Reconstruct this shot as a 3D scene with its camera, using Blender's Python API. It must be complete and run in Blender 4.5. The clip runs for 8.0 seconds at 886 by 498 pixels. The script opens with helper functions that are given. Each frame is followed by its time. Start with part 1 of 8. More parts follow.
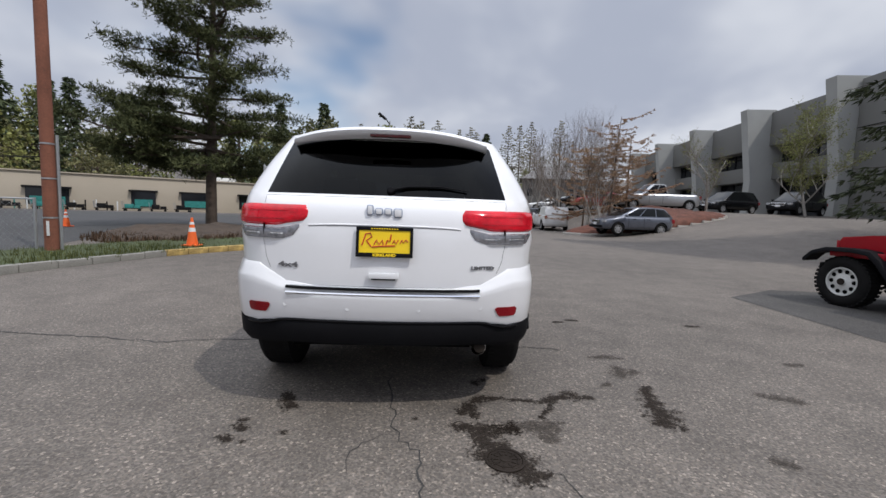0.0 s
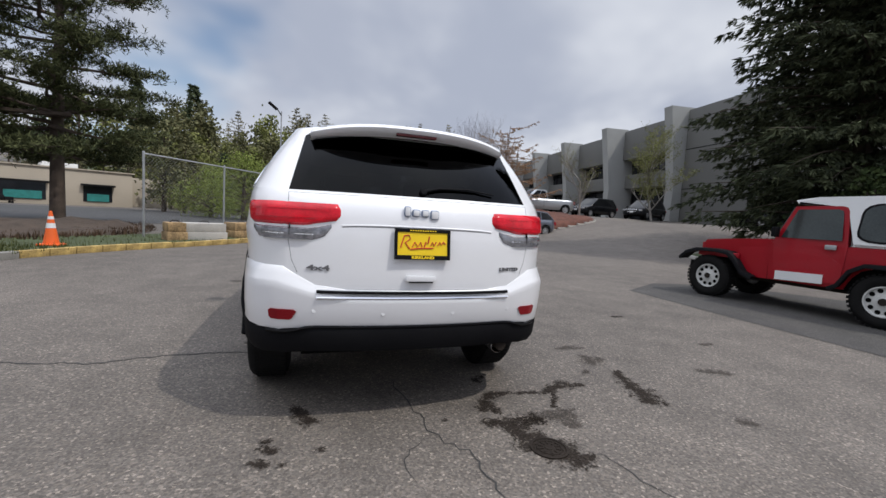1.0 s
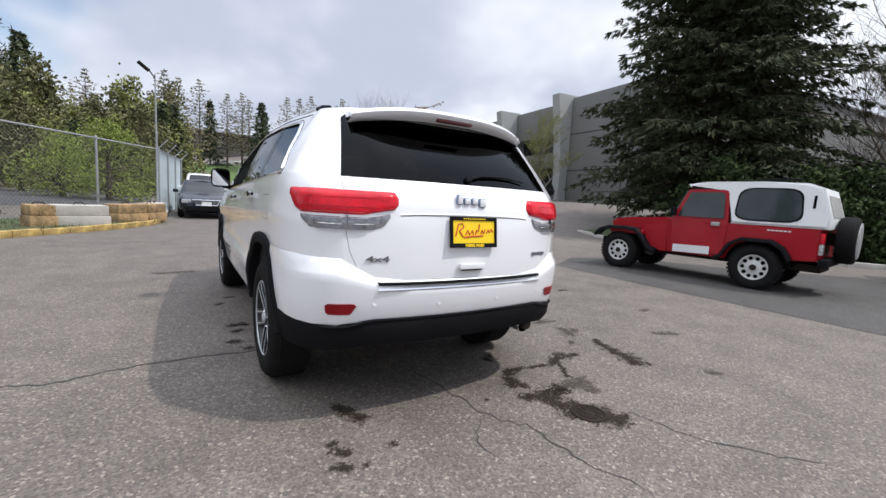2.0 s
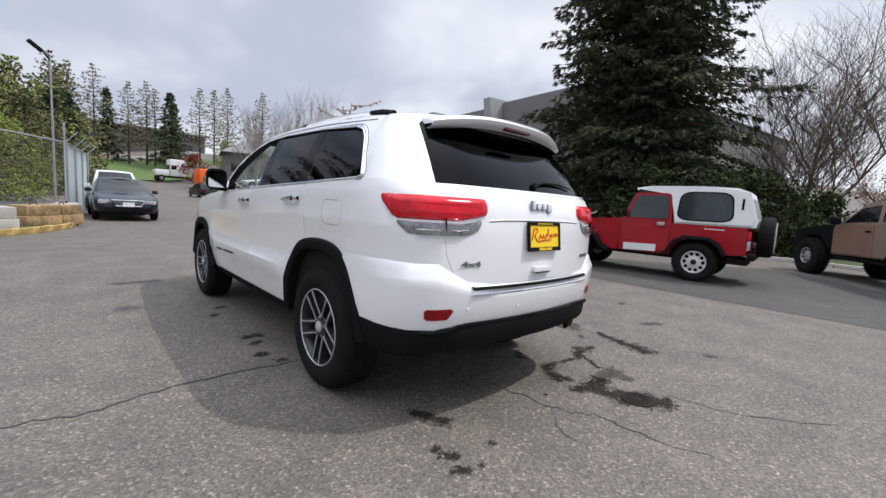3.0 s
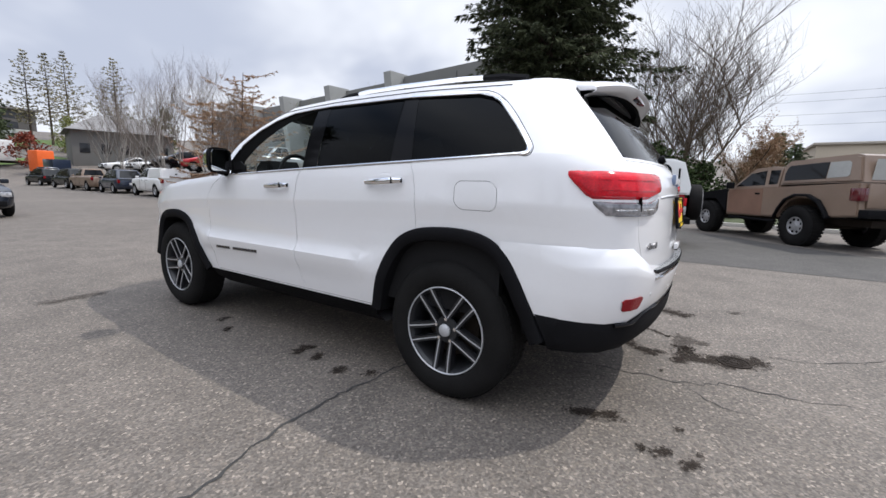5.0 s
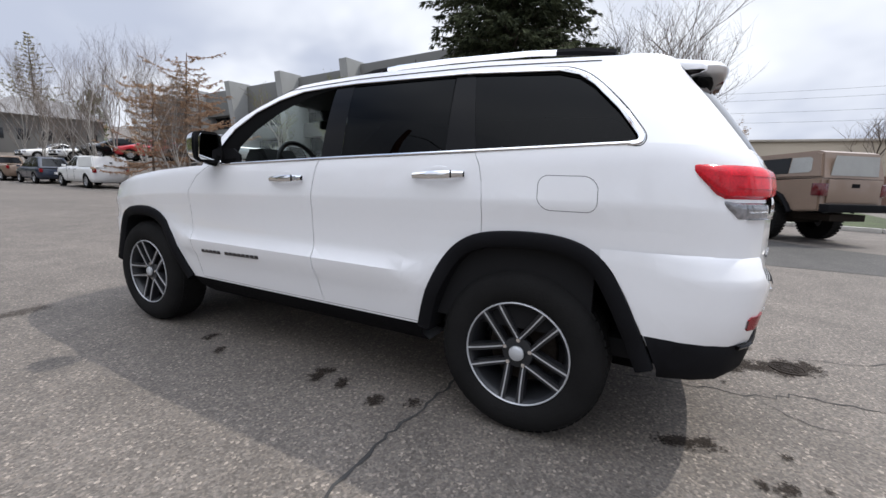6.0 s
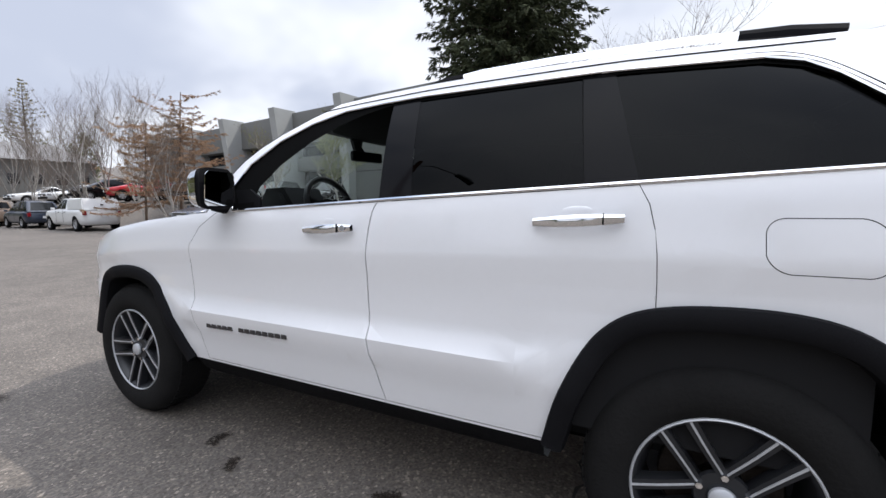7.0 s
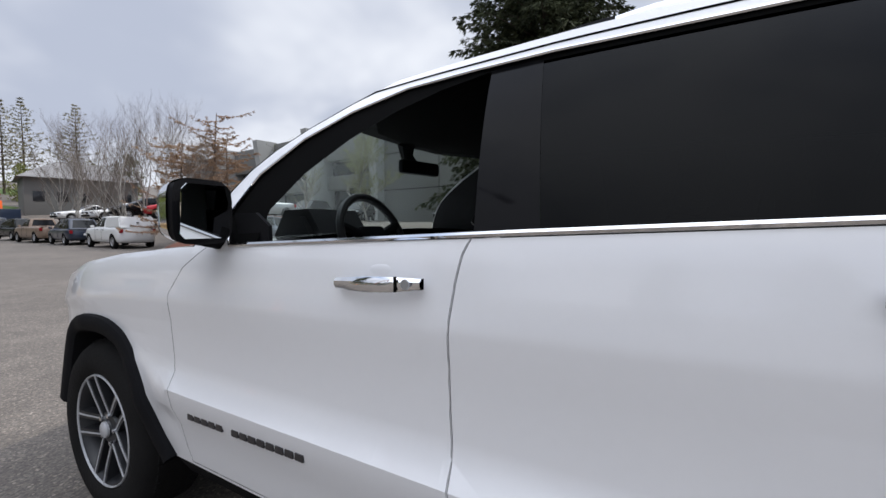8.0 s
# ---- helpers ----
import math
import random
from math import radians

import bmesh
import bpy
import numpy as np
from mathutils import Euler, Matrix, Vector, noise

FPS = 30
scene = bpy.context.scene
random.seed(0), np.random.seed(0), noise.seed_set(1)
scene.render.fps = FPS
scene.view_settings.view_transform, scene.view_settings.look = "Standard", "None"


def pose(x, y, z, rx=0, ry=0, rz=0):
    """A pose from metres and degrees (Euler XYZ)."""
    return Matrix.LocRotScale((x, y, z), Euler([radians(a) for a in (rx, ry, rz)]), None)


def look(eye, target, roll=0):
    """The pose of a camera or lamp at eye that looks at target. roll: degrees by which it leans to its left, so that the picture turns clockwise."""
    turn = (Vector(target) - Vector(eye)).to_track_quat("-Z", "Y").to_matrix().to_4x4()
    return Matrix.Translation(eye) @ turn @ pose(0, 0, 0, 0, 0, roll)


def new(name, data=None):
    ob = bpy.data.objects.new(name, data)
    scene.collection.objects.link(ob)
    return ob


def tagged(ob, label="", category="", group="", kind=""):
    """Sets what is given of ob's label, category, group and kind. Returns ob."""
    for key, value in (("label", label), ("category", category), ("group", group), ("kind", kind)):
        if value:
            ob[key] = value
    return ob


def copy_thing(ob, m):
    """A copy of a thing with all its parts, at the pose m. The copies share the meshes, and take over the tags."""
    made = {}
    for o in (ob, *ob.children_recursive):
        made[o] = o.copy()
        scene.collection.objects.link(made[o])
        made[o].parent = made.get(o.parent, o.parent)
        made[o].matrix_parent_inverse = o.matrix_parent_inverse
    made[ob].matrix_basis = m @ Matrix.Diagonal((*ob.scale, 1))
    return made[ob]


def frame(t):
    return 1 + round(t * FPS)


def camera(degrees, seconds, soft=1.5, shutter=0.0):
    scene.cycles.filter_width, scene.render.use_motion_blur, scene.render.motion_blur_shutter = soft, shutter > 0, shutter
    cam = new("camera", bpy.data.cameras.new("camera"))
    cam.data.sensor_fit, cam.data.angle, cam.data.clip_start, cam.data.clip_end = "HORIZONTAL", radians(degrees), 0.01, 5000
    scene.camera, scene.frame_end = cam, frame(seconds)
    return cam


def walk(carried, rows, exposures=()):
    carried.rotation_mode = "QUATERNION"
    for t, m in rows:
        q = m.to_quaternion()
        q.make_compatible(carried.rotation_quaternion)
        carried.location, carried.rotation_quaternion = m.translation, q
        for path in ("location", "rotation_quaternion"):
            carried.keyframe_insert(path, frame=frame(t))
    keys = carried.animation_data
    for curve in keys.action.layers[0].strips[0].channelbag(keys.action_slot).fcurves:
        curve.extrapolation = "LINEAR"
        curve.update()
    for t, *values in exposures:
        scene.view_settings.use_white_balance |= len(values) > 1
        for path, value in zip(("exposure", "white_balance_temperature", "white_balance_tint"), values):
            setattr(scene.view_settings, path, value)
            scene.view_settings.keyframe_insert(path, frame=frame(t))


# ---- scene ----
cam = camera(93.0, 8.0)
PATH = [
    (0, (0.219, -3.319, 1.23), (0.312, -1.329, 1.046), 2.0),
    (0.5, (-0.198, -3.295, 1.226), (0.187, -1.34, 1.055), 2.1),
    (1, (-0.609, -3.199, 1.211), (0.011, -1.305, 1.048), 3.3),
    (1.5, (-1.015, -3.016, 1.216), (-0.218, -1.19, 1.042), 3.8),
    (2, (-1.393, -2.855, 1.214), (-0.327, -1.178, 0.979), 3.3),
    (2.2, (-1.558, -2.765, 1.216), (-0.415, -1.136, 1.021), 3.3),
    (3.3, (-2.245, -2.231, 1.194), (-0.842, -0.825, 0.964), 2.4),
    (3.5, (-2.331, -2.1, 1.193), (-0.881, -0.741, 0.969), 1.3),
    (4, (-2.558, -1.796, 1.181), (-1.027, -0.527, 0.968), 1.3),
    (4.5, (-2.725, -1.507, 1.172), (-1.125, -0.338, 0.902), 2.5),
    (4.7, (-2.742, -1.382, 1.158), (-1.12, -0.245, 0.882), 1.9),
    (5.8, (-2.746, -0.654, 1.16), (-1.022, 0.296, 0.805), 2.0),
    (6, (-2.683, -0.52, 1.157), (-0.931, 0.387, 0.825), 1.8),
    (6.5, (-2.481, -0.154, 1.184), (-0.766, 0.834, 0.897), 1.4),
    (7, (-2.273, 0.203, 1.215), (-0.496, 1.097, 1.015), -0.3),
    (7.5, (-1.981, 0.485, 1.236), (-0.239, 1.454, 1.068), -0.3),
    (8, (-1.718, 0.772, 1.261), (0.008, 1.777, 1.15), 0.0),
]
walk(cam, [(t, look(eye, target, roll)) for t, eye, target, roll in PATH],
     [(0.0, 0.18), (0.5, 0.11), (1.0, 0.20), (1.5, 0.46), (2.0, 0.64), (3.5, 0.49), (4.0, 0.50), (4.5, 0.62), (6.0, 0.62), (6.5, 0.58), (7.0, 0.74), (7.5, 0.65), (8.0, 0.46)])
# ---------------------------------------------------------------- light
SUN = Vector((0.49, -0.44, 1.0)).normalized()
SUN_EL = math.asin(SUN.z)
SUN_AZ = math.atan2(SUN.x, SUN.y)


def make_world():
    w = bpy.data.worlds.new("sky")
    scene.world = w
    w.use_nodes = True
    nt = w.node_tree
    nt.nodes.clear()
    out = nt.nodes.new("ShaderNodeOutputWorld")
    bg = nt.nodes.new("ShaderNodeBackground")
    sky = nt.nodes.new("ShaderNodeTexSky")
    sky.sky_type = "NISHITA"
    sky.sun_disc = False
    sky.sun_elevation = SUN_EL
    sky.sun_rotation = SUN_AZ
    co = nt.nodes.new("ShaderNodeTexCoord")
    sep = nt.nodes.new("ShaderNodeSeparateXYZ")
    nt.links.new(co.outputs["Generated"], sep.inputs[0])
    # the direction thrown on to a flat cloud deck
    up = nt.nodes.new("ShaderNodeMath")
    up.operation = "MAXIMUM"
    up.inputs[1].default_value = 0.0
    nt.links.new(sep.outputs[2], up.inputs[0])
    add = nt.nodes.new("ShaderNodeMath")
    add.operation = "ADD"
    add.inputs[1].default_value = 0.45
    nt.links.new(up.outputs[0], add.inputs[0])
    div = nt.nodes.new("ShaderNodeVectorMath")
    div.operation = "DIVIDE"
    comb = nt.nodes.new("ShaderNodeCombineXYZ")
    for i in range(3):
        nt.links.new(add.outputs[0], comb.inputs[i])
    nt.links.new(co.outputs["Generated"], div.inputs[0])
    nt.links.new(comb.outputs[0], div.inputs[1])

    def cloud(scale, detail, lo, hi, offset):
        mp = nt.nodes.new("ShaderNodeMapping")
        mp.inputs["Location"].default_value = offset
        nt.links.new(div.outputs[0], mp.inputs[0])
        n = nt.nodes.new("ShaderNodeTexNoise")
        n.inputs["Scale"].default_value = scale
        n.inputs["Detail"].default_value = detail
        n.inputs["Roughness"].default_value = 0.52
        n.inputs["Distortion"].default_value = 0.15
        nt.links.new(mp.outputs[0], n.inputs["Vector"])
        r = nt.nodes.new("ShaderNodeMapRange")
        r.interpolation_type = "SMOOTHSTEP"
        r.inputs["From Min"].default_value = lo
        r.inputs["From Max"].default_value = hi
        nt.links.new(n.outputs["Fac"], r.inputs["Value"])
        return r.outputs[0]

    tone = cloud(1.45, 4.0, 0.36, 0.66, (3.1, 1.7, 0.0))
    cover = cloud(0.9, 4.0, 0.28, 0.42, (2.1, 5.4, 0.0))
    colour = nt.nodes.new("ShaderNodeMix")
    colour.data_type = "RGBA"
    colour.inputs["A"].default_value = (3.55, 3.9, 4.8, 1)
    colour.inputs["B"].default_value = (6.35, 6.6, 7.15, 1)
    nt.links.new(tone, colour.inputs["Factor"])
    mix = nt.nodes.new("ShaderNodeMix")
    mix.data_type = "RGBA"
    nt.links.new(cover, mix.inputs["Factor"])
    nt.links.new(sky.outputs[0], mix.inputs["A"])
    nt.links.new(colour.outputs["Result"], mix.inputs["B"])
    # an overcast deck is brightest overhead
    high = nt.nodes.new("ShaderNodeMapRange")
    high.interpolation_type = "SMOOTHSTEP"
    high.inputs["From Min"].default_value = 0.45
    high.inputs["From Max"].default_value = 1.0
    high.inputs["To Min"].default_value = 1.0
    high.inputs["To Max"].default_value = 3.1
    nt.links.new(sep.outputs[2], high.inputs["Value"])
    lift = nt.nodes.new("ShaderNodeVectorMath")
    lift.operation = "SCALE"
    nt.links.new(mix.outputs["Result"], lift.inputs[0])
    nt.links.new(high.outputs[0], lift.inputs["Scale"])
    nt.links.new(lift.outputs[0], bg.inputs["Color"])
    bg.inputs["Strength"].default_value = 0.103
    nt.links.new(bg.outputs[0], out.inputs[0])


make_world()
sun_data = bpy.data.lights.new("sun", "SUN")
sun_data.energy = 1.75
sun_data.angle = radians(0.7)
sun_data.color = (1.0, 0.96, 0.90)
sun_lamp = new("sun", sun_data)
sun_lamp.matrix_world = look(SUN * 50, (0, 0, 0))


# ---------------------------------------------------------------- materials
def ramp(nt, fac, stops):
    r = nt.nodes.new("ShaderNodeValToRGB")
    e = r.color_ramp.elements
    while len(e) < len(stops):
        e.new(0.5)
    for el, (p, c) in zip(e, stops):
        el.position = p
        el.color = (*c, 1)
    nt.links.new(fac, r.inputs[0])
    return r.outputs[0]


def tex(nt, scale, detail=4.0, kind="noise", coord="Object", stretch=None):
    co = nt.nodes.new("ShaderNodeTexCoord")
    src = co.outputs[coord]
    if stretch:
        mp = nt.nodes.new("ShaderNodeMapping")
        mp.inputs["Scale"].default_value = stretch
        nt.links.new(src, mp.inputs[0])
        src = mp.outputs[0]
    n = nt.nodes.new("ShaderNodeTexNoise" if kind == "noise" else "ShaderNodeTexVoronoi")
    n.inputs["Scale"].default_value = scale
    if kind == "noise":
        n.inputs["Detail"].default_value = detail
    nt.links.new(src, n.inputs["Vector"])
    return n.outputs["Fac" if kind == "noise" else "Distance"]


def times(c, f):
    return tuple(min(1.0, v * f) for v in c)


def mat(name, colour, rough=0.6, metal=0.0, vary=0.12, scale=3.0, fine=40.0, bump=0.0, coat=0.0, emit=0.0, spread=0.0, spec=0.5):
    """A surface with two scales of colour variation, relief and, for repeats, a tint by piece."""
    m = bpy.data.materials.new(name)
    m.use_nodes = True
    nt = m.node_tree
    b = nt.nodes["Principled BSDF"]
    b.inputs["Metallic"].default_value = metal
    b.inputs["Coat Weight"].default_value = coat
    b.inputs["Coat Roughness"].default_value = 0.03
    b.inputs["Specular IOR Level"].default_value = spec
    large, small = tex(nt, scale), tex(nt, fine)
    blend = nt.nodes.new("ShaderNodeMath")
    blend.operation = "MULTIPLY_ADD"
    blend.inputs[1].default_value = 0.6
    nt.links.new(large, blend.inputs[0])
    half = nt.nodes.new("ShaderNodeMath")
    half.operation = "MULTIPLY"
    half.inputs[1].default_value = 0.4
    nt.links.new(small, half.inputs[0])
    nt.links.new(half.outputs[0], blend.inputs[2])
    col = ramp(nt, blend.outputs[0], [(0.3, times(colour, 1 - vary)), (0.7, times(colour, 1 + vary))])
    if spread:
        info = nt.nodes.new("ShaderNodeObjectInfo")
        hsv = nt.nodes.new("ShaderNodeHueSaturation")
        rng = nt.nodes.new("ShaderNodeMapRange")
        rng.inputs["To Min"].default_value = 1 - spread
        rng.inputs["To Max"].default_value = 1 + spread
        nt.links.new(info.outputs["Random"], rng.inputs[0])
        nt.links.new(rng.outputs[0], hsv.inputs["Value"])
        nt.links.new(col, hsv.inputs["Color"])
        col = hsv.outputs[0]
    nt.links.new(col, b.inputs["Base Color"])
    rr = nt.nodes.new("ShaderNodeMapRange")
    rr.inputs["To Min"].default_value = max(0.02, rough * 0.85)
    rr.inputs["To Max"].default_value = min(1.0, rough * 1.15)
    nt.links.new(small, rr.inputs[0])
    nt.links.new(rr.outputs[0], b.inputs["Roughness"])
    if bump:
        bp = nt.nodes.new("ShaderNodeBump")
        bp.inputs["Strength"].default_value = bump
        bp.inputs["Distance"].default_value = 0.02
        nt.links.new(small, bp.inputs["Height"])
        nt.links.new(bp.outputs[0], b.inputs["Normal"])
    if emit:
        b.inputs["Emission Color"].default_value = (*colour, 1)
        b.inputs["Emission Strength"].default_value = emit
    return m


def glass(name, tint, ior=1.5):
    """A thin pane: tinted clear view with a Fresnel gloss on it."""
    m = bpy.data.materials.new(name)
    m.use_nodes = True
    nt = m.node_tree
    nt.nodes.clear()
    out = nt.nodes.new("ShaderNodeOutputMaterial")
    tr = nt.nodes.new("ShaderNodeBsdfTransparent")
    tr.inputs[0].default_value = (*tint, 1)
    gl = nt.nodes.new("ShaderNodeBsdfGlossy")
    gl.inputs["Roughness"].default_value = 0.012
    gl.inputs["Color"].default_value = (0.95, 0.97, 1.0, 1)
    lw = nt.nodes.new("ShaderNodeLayerWeight")
    lw.inputs["Blend"].default_value = 0.5
    pw = nt.nodes.new("ShaderNodeMath")
    pw.operation = "POWER"
    pw.inputs[1].default_value = 5.0
    nt.links.new(lw.outputs["Facing"], pw.inputs[0])
    fr = nt.nodes.new("ShaderNodeMapRange")
    fr.inputs["To Min"].default_value = ((ior - 1) / (ior + 1)) ** 2 * 0.62
    fr.inputs["To Max"].default_value = 0.9
    nt.links.new(pw.outputs[0], fr.inputs[0])
    mx = nt.nodes.new("ShaderNodeMixShader")
    nt.links.new(fr.outputs[0], mx.inputs[0])
    nt.links.new(tr.outputs[0], mx.inputs[1])
    nt.links.new(gl.outputs[0], mx.inputs[2])
    nt.links.new(mx.outputs[0], out.inputs[0])
    return m


def asphalt(name, base, tint=(1.145, 1.0, 0.87), patches=0.30):
    m = bpy.data.materials.new(name)
    m.use_nodes = True
    nt = m.node_tree
    b = nt.nodes["Principled BSDF"]
    big = tex(nt, 0.22, 5)
    mid = tex(nt, 2.2, 5)
    grit = tex(nt, 75, 3)
    stone = tex(nt, 62, kind="voronoi")
    s = nt.nodes.new("ShaderNodeMath")
    s.operation = "MULTIPLY_ADD"
    s.inputs[1].default_value = 0.5
    nt.links.new(big, s.inputs[0])
    h = nt.nodes.new("ShaderNodeMath")
    h.operation = "MULTIPLY"
    h.inputs[1].default_value = 0.5
    nt.links.new(mid, h.inputs[0])
    nt.links.new(h.outputs[0], s.inputs[2])
    c1 = tuple(base * (1 - patches) * t for t in tint)
    c2 = tuple(base * (1 + patches) * t for t in tint)
    ground_col = ramp(nt, s.outputs[0], [(0.32, c1), (0.68, c2)])
    cells = nt.nodes.new("ShaderNodeTexVoronoi")
    cells.inputs["Scale"].default_value = 82
    cells.inputs["Randomness"].default_value = 1.0
    tc = nt.nodes.new("ShaderNodeTexCoord")
    nt.links.new(tc.outputs["Object"], cells.inputs["Vector"])
    pick = nt.nodes.new("ShaderNodeSeparateColor")
    nt.links.new(cells.outputs["Color"], pick.inputs[0])
    chip = ramp(nt, pick.outputs[0], [(0.0, (0.46, 0.45, 0.44)), (0.45, (0.84, 0.84, 0.84)), (0.62, (0.98, 0.93, 0.88)), (0.82, (1.05, 1.06, 1.08)), (0.94, (1.42, 1.38, 1.32)), (1.0, (2.35, 2.3, 2.2))])
    speck = ramp(nt, grit, [(0.34, (0.52,) * 3), (0.5, (1.0,) * 3), (0.68, (1.55,) * 3)])
    m1 = nt.nodes.new("ShaderNodeMix")
    m1.data_type, m1.blend_type = "RGBA", "MULTIPLY"
    m1.inputs["Factor"].default_value = 0.5
    nt.links.new(ground_col, m1.inputs["A"])
    nt.links.new(speck, m1.inputs["B"])
    m2 = nt.nodes.new("ShaderNodeMix")
    m2.data_type, m2.blend_type = "RGBA", "MULTIPLY"
    m2.inputs["Factor"].default_value = 0.8
    nt.links.new(m1.outputs["Result"], m2.inputs["A"])
    nt.links.new(chip, m2.inputs["B"])
    nt.links.new(m2.outputs["Result"], b.inputs["Base Color"])
    b.inputs["Roughness"].default_value = 0.80
    b.inputs["Specular IOR Level"].default_value = 0.5
    bp = nt.nodes.new("ShaderNodeBump")
    bp.inputs["Strength"].default_value = 0.30
    bp.inputs["Distance"].default_value = 0.006
    nt.links.new(stone, bp.inputs["Height"])
    nt.links.new(bp.outputs[0], b.inputs["Normal"])
    return m


def foliage(name, dark, light, rough=0.75):
    """Leaf colour that differs from clump to clump."""
    m = bpy.data.materials.new(name)
    m.use_nodes = True
    nt = m.node_tree
    b = nt.nodes["Principled BSDF"]
    geo = nt.nodes.new("ShaderNodeNewGeometry")
    n = tex(nt, 0.6, 3)
    a = nt.nodes.new("ShaderNodeMath")
    a.operation = "MULTIPLY_ADD"
    a.inputs[1].default_value = 0.55
    nt.links.new(geo.outputs["Random Per Island"], a.inputs[0])
    h = nt.nodes.new("ShaderNodeMath")
    h.operation = "MULTIPLY"
    h.inputs[1].default_value = 0.45
    nt.links.new(n, h.inputs[0])
    nt.links.new(h.outputs[0], a.inputs[2])
    nt.links.new(ramp(nt, a.outputs[0], [(0.15, dark), (0.85, light)]), b.inputs["Base Color"])
    b.inputs["Roughness"].default_value = rough
    b.inputs["Specular IOR Level"].default_value = 0.08
    return m


M_ASPHALT = asphalt("asphalt", 0.112)
M_ROAD = asphalt("far_asphalt", 0.048, (1.0, 1.0, 1.02))
M_DARKASPHALT = asphalt("dark_asphalt", 0.052, (1.06, 1.0, 0.94))
M_CRACK = mat("crack_filler", (0.035, 0.034, 0.033), 0.9, vary=0.3)
M_IRON = mat("cast_iron", (0.027, 0.021, 0.017), 0.75, 0.1, vary=0.4, fine=90, bump=0.3, spec=0.15)
M_PAINT = mat("white_car_paint", (0.81, 0.81, 0.825), 0.30, vary=0.012, scale=2, coat=1.0)
M_BLACKPL = mat("black_plastic", (0.0095, 0.0095, 0.0108), 0.65, vary=0.25, fine=220, bump=0.12, spec=0.05)
M_GAP = mat("panel_gap", (0.005, 0.005, 0.005), 0.9, spec=0.02)
M_CHROME = mat("chrome", (0.80, 0.81, 0.83), 0.06, 1.0, vary=0.02)
M_SILVER = mat("silver_paint", (0.42, 0.43, 0.45), 0.3, 0.6, vary=0.03, coat=0.6)
M_RIM = mat("machined_alloy", (0.52, 0.53, 0.55), 0.34, 0.35, vary=0.06, fine=120)
M_RIMDARK = mat("dark_alloy", (0.020, 0.021, 0.024), 0.4, 0.2, vary=0.15)
M_RUBBER = mat("tyre_rubber", (0.0125, 0.0122, 0.0122), 0.85, vary=0.25, scale=6, fine=90, bump=0.2, spec=0.10)
M_BLACKGLOSS = mat("gloss_black", (0.007, 0.007, 0.008), 0.06, vary=0.1, spec=0.08)
M_REDDEEP = mat("deep_red_reflector", (0.24, 0.006, 0.012), 0.28, vary=0.25, fine=300, coat=0.1, spec=0.2)
M_REDDARK = mat("dark_red_lens", (0.10, 0.006, 0.010), 0.15, vary=0.2, coat=1.0)
M_MIRROR = mat("mirror_silver", (0.88, 0.90, 0.90), 0.015, 1.0, vary=0.01)
M_PRIVACY = glass("privacy_glass", (0.010, 0.0105, 0.012), 1.26)
M_GLASS = glass("clear_glass", (0.72, 0.80, 0.76), 1.3)
M_REDLENS = mat("red_lens", (0.56, 0.010, 0.022), 0.16, vary=0.45, scale=11, fine=120, coat=0.22, spec=0.25)
M_LAMPPANE = mat("lamp_reflector", (0.62, 0.63, 0.66), 0.12, 0.7, vary=0.7, scale=30, fine=90, coat=0.5)
M_DARKCHROME = mat("dark_chrome", (0.10, 0.10, 0.11), 0.25, 0.9, vary=0.1)
M_BADGEEDGE = mat("badge_edge", (0.19, 0.24, 0.34), 0.3, 0.0, vary=0.1)
M_BADGE = mat("satin_badge", (0.20, 0.20, 0.21), 0.3, 0.5, vary=0.1)
M_LAMPDARK = mat("dark_lamp_housing", (0.26, 0.26, 0.28), 0.14, 0.5, vary=0.6, scale=24, fine=80, coat=0.9)
M_CLEARLENS = mat("clear_lens", (0.42, 0.425, 0.44), 0.16, 0.25, vary=0.8, scale=18, fine=60, coat=0.6)
M_YELLOW = mat("yellow_plate", (0.90, 0.62, 0.010), 0.45, vary=0.04)
M_REDPRINT = mat("red_print", (0.55, 0.02, 0.02), 0.5)
M_INTERIOR = mat("dark_trim", (0.010, 0.010, 0.011), 0.8, vary=0.2, spec=0.2)
M_LEATHER = mat("black_leather", (0.016, 0.0155, 0.0155), 0.5, vary=0.2, fine=150, bump=0.15)
M_RED = mat("red_car_paint", (0.30, 0.006, 0.014), 0.34, vary=0.10, scale=2.5, coat=0.15, spec=0.25)
M_WHITETOP = mat("white_hardtop", (0.70, 0.71, 0.71), 0.5, vary=0.05, fine=150, bump=0.08)
M_TAN = mat("tan_car_paint", (0.245, 0.175, 0.130), 0.42, 0.15, vary=0.10, scale=1.8, coat=0.4)
M_STEELWHEEL = mat("white_steel_wheel", (0.55, 0.55, 0.53), 0.5, vary=0.12)
M_CONCRETE = mat("concrete_panel", (0.150, 0.150, 0.142), 0.85, vary=0.10, scale=0.35, fine=18, bump=0.1)
M_CONCLIGHT = mat("pale_concrete", (0.33, 0.335, 0.325), 0.85, vary=0.10, scale=0.6, fine=22, bump=0.1)
M_BLOCK = mat("weathered_concrete_block", (0.42, 0.40, 0.37), 0.9, vary=0.22, scale=2.5, fine=40, bump=0.5)
M_KERB = mat("worn_kerb_concrete", (0.25, 0.24, 0.215), 0.9, vary=0.35, scale=1.6, fine=40, bump=0.5)
M_RUSTYBLOCK = mat("rust_streaked_block", (0.30, 0.20, 0.10), 0.85, vary=0.9, scale=3.5, fine=30, bump=0.5)
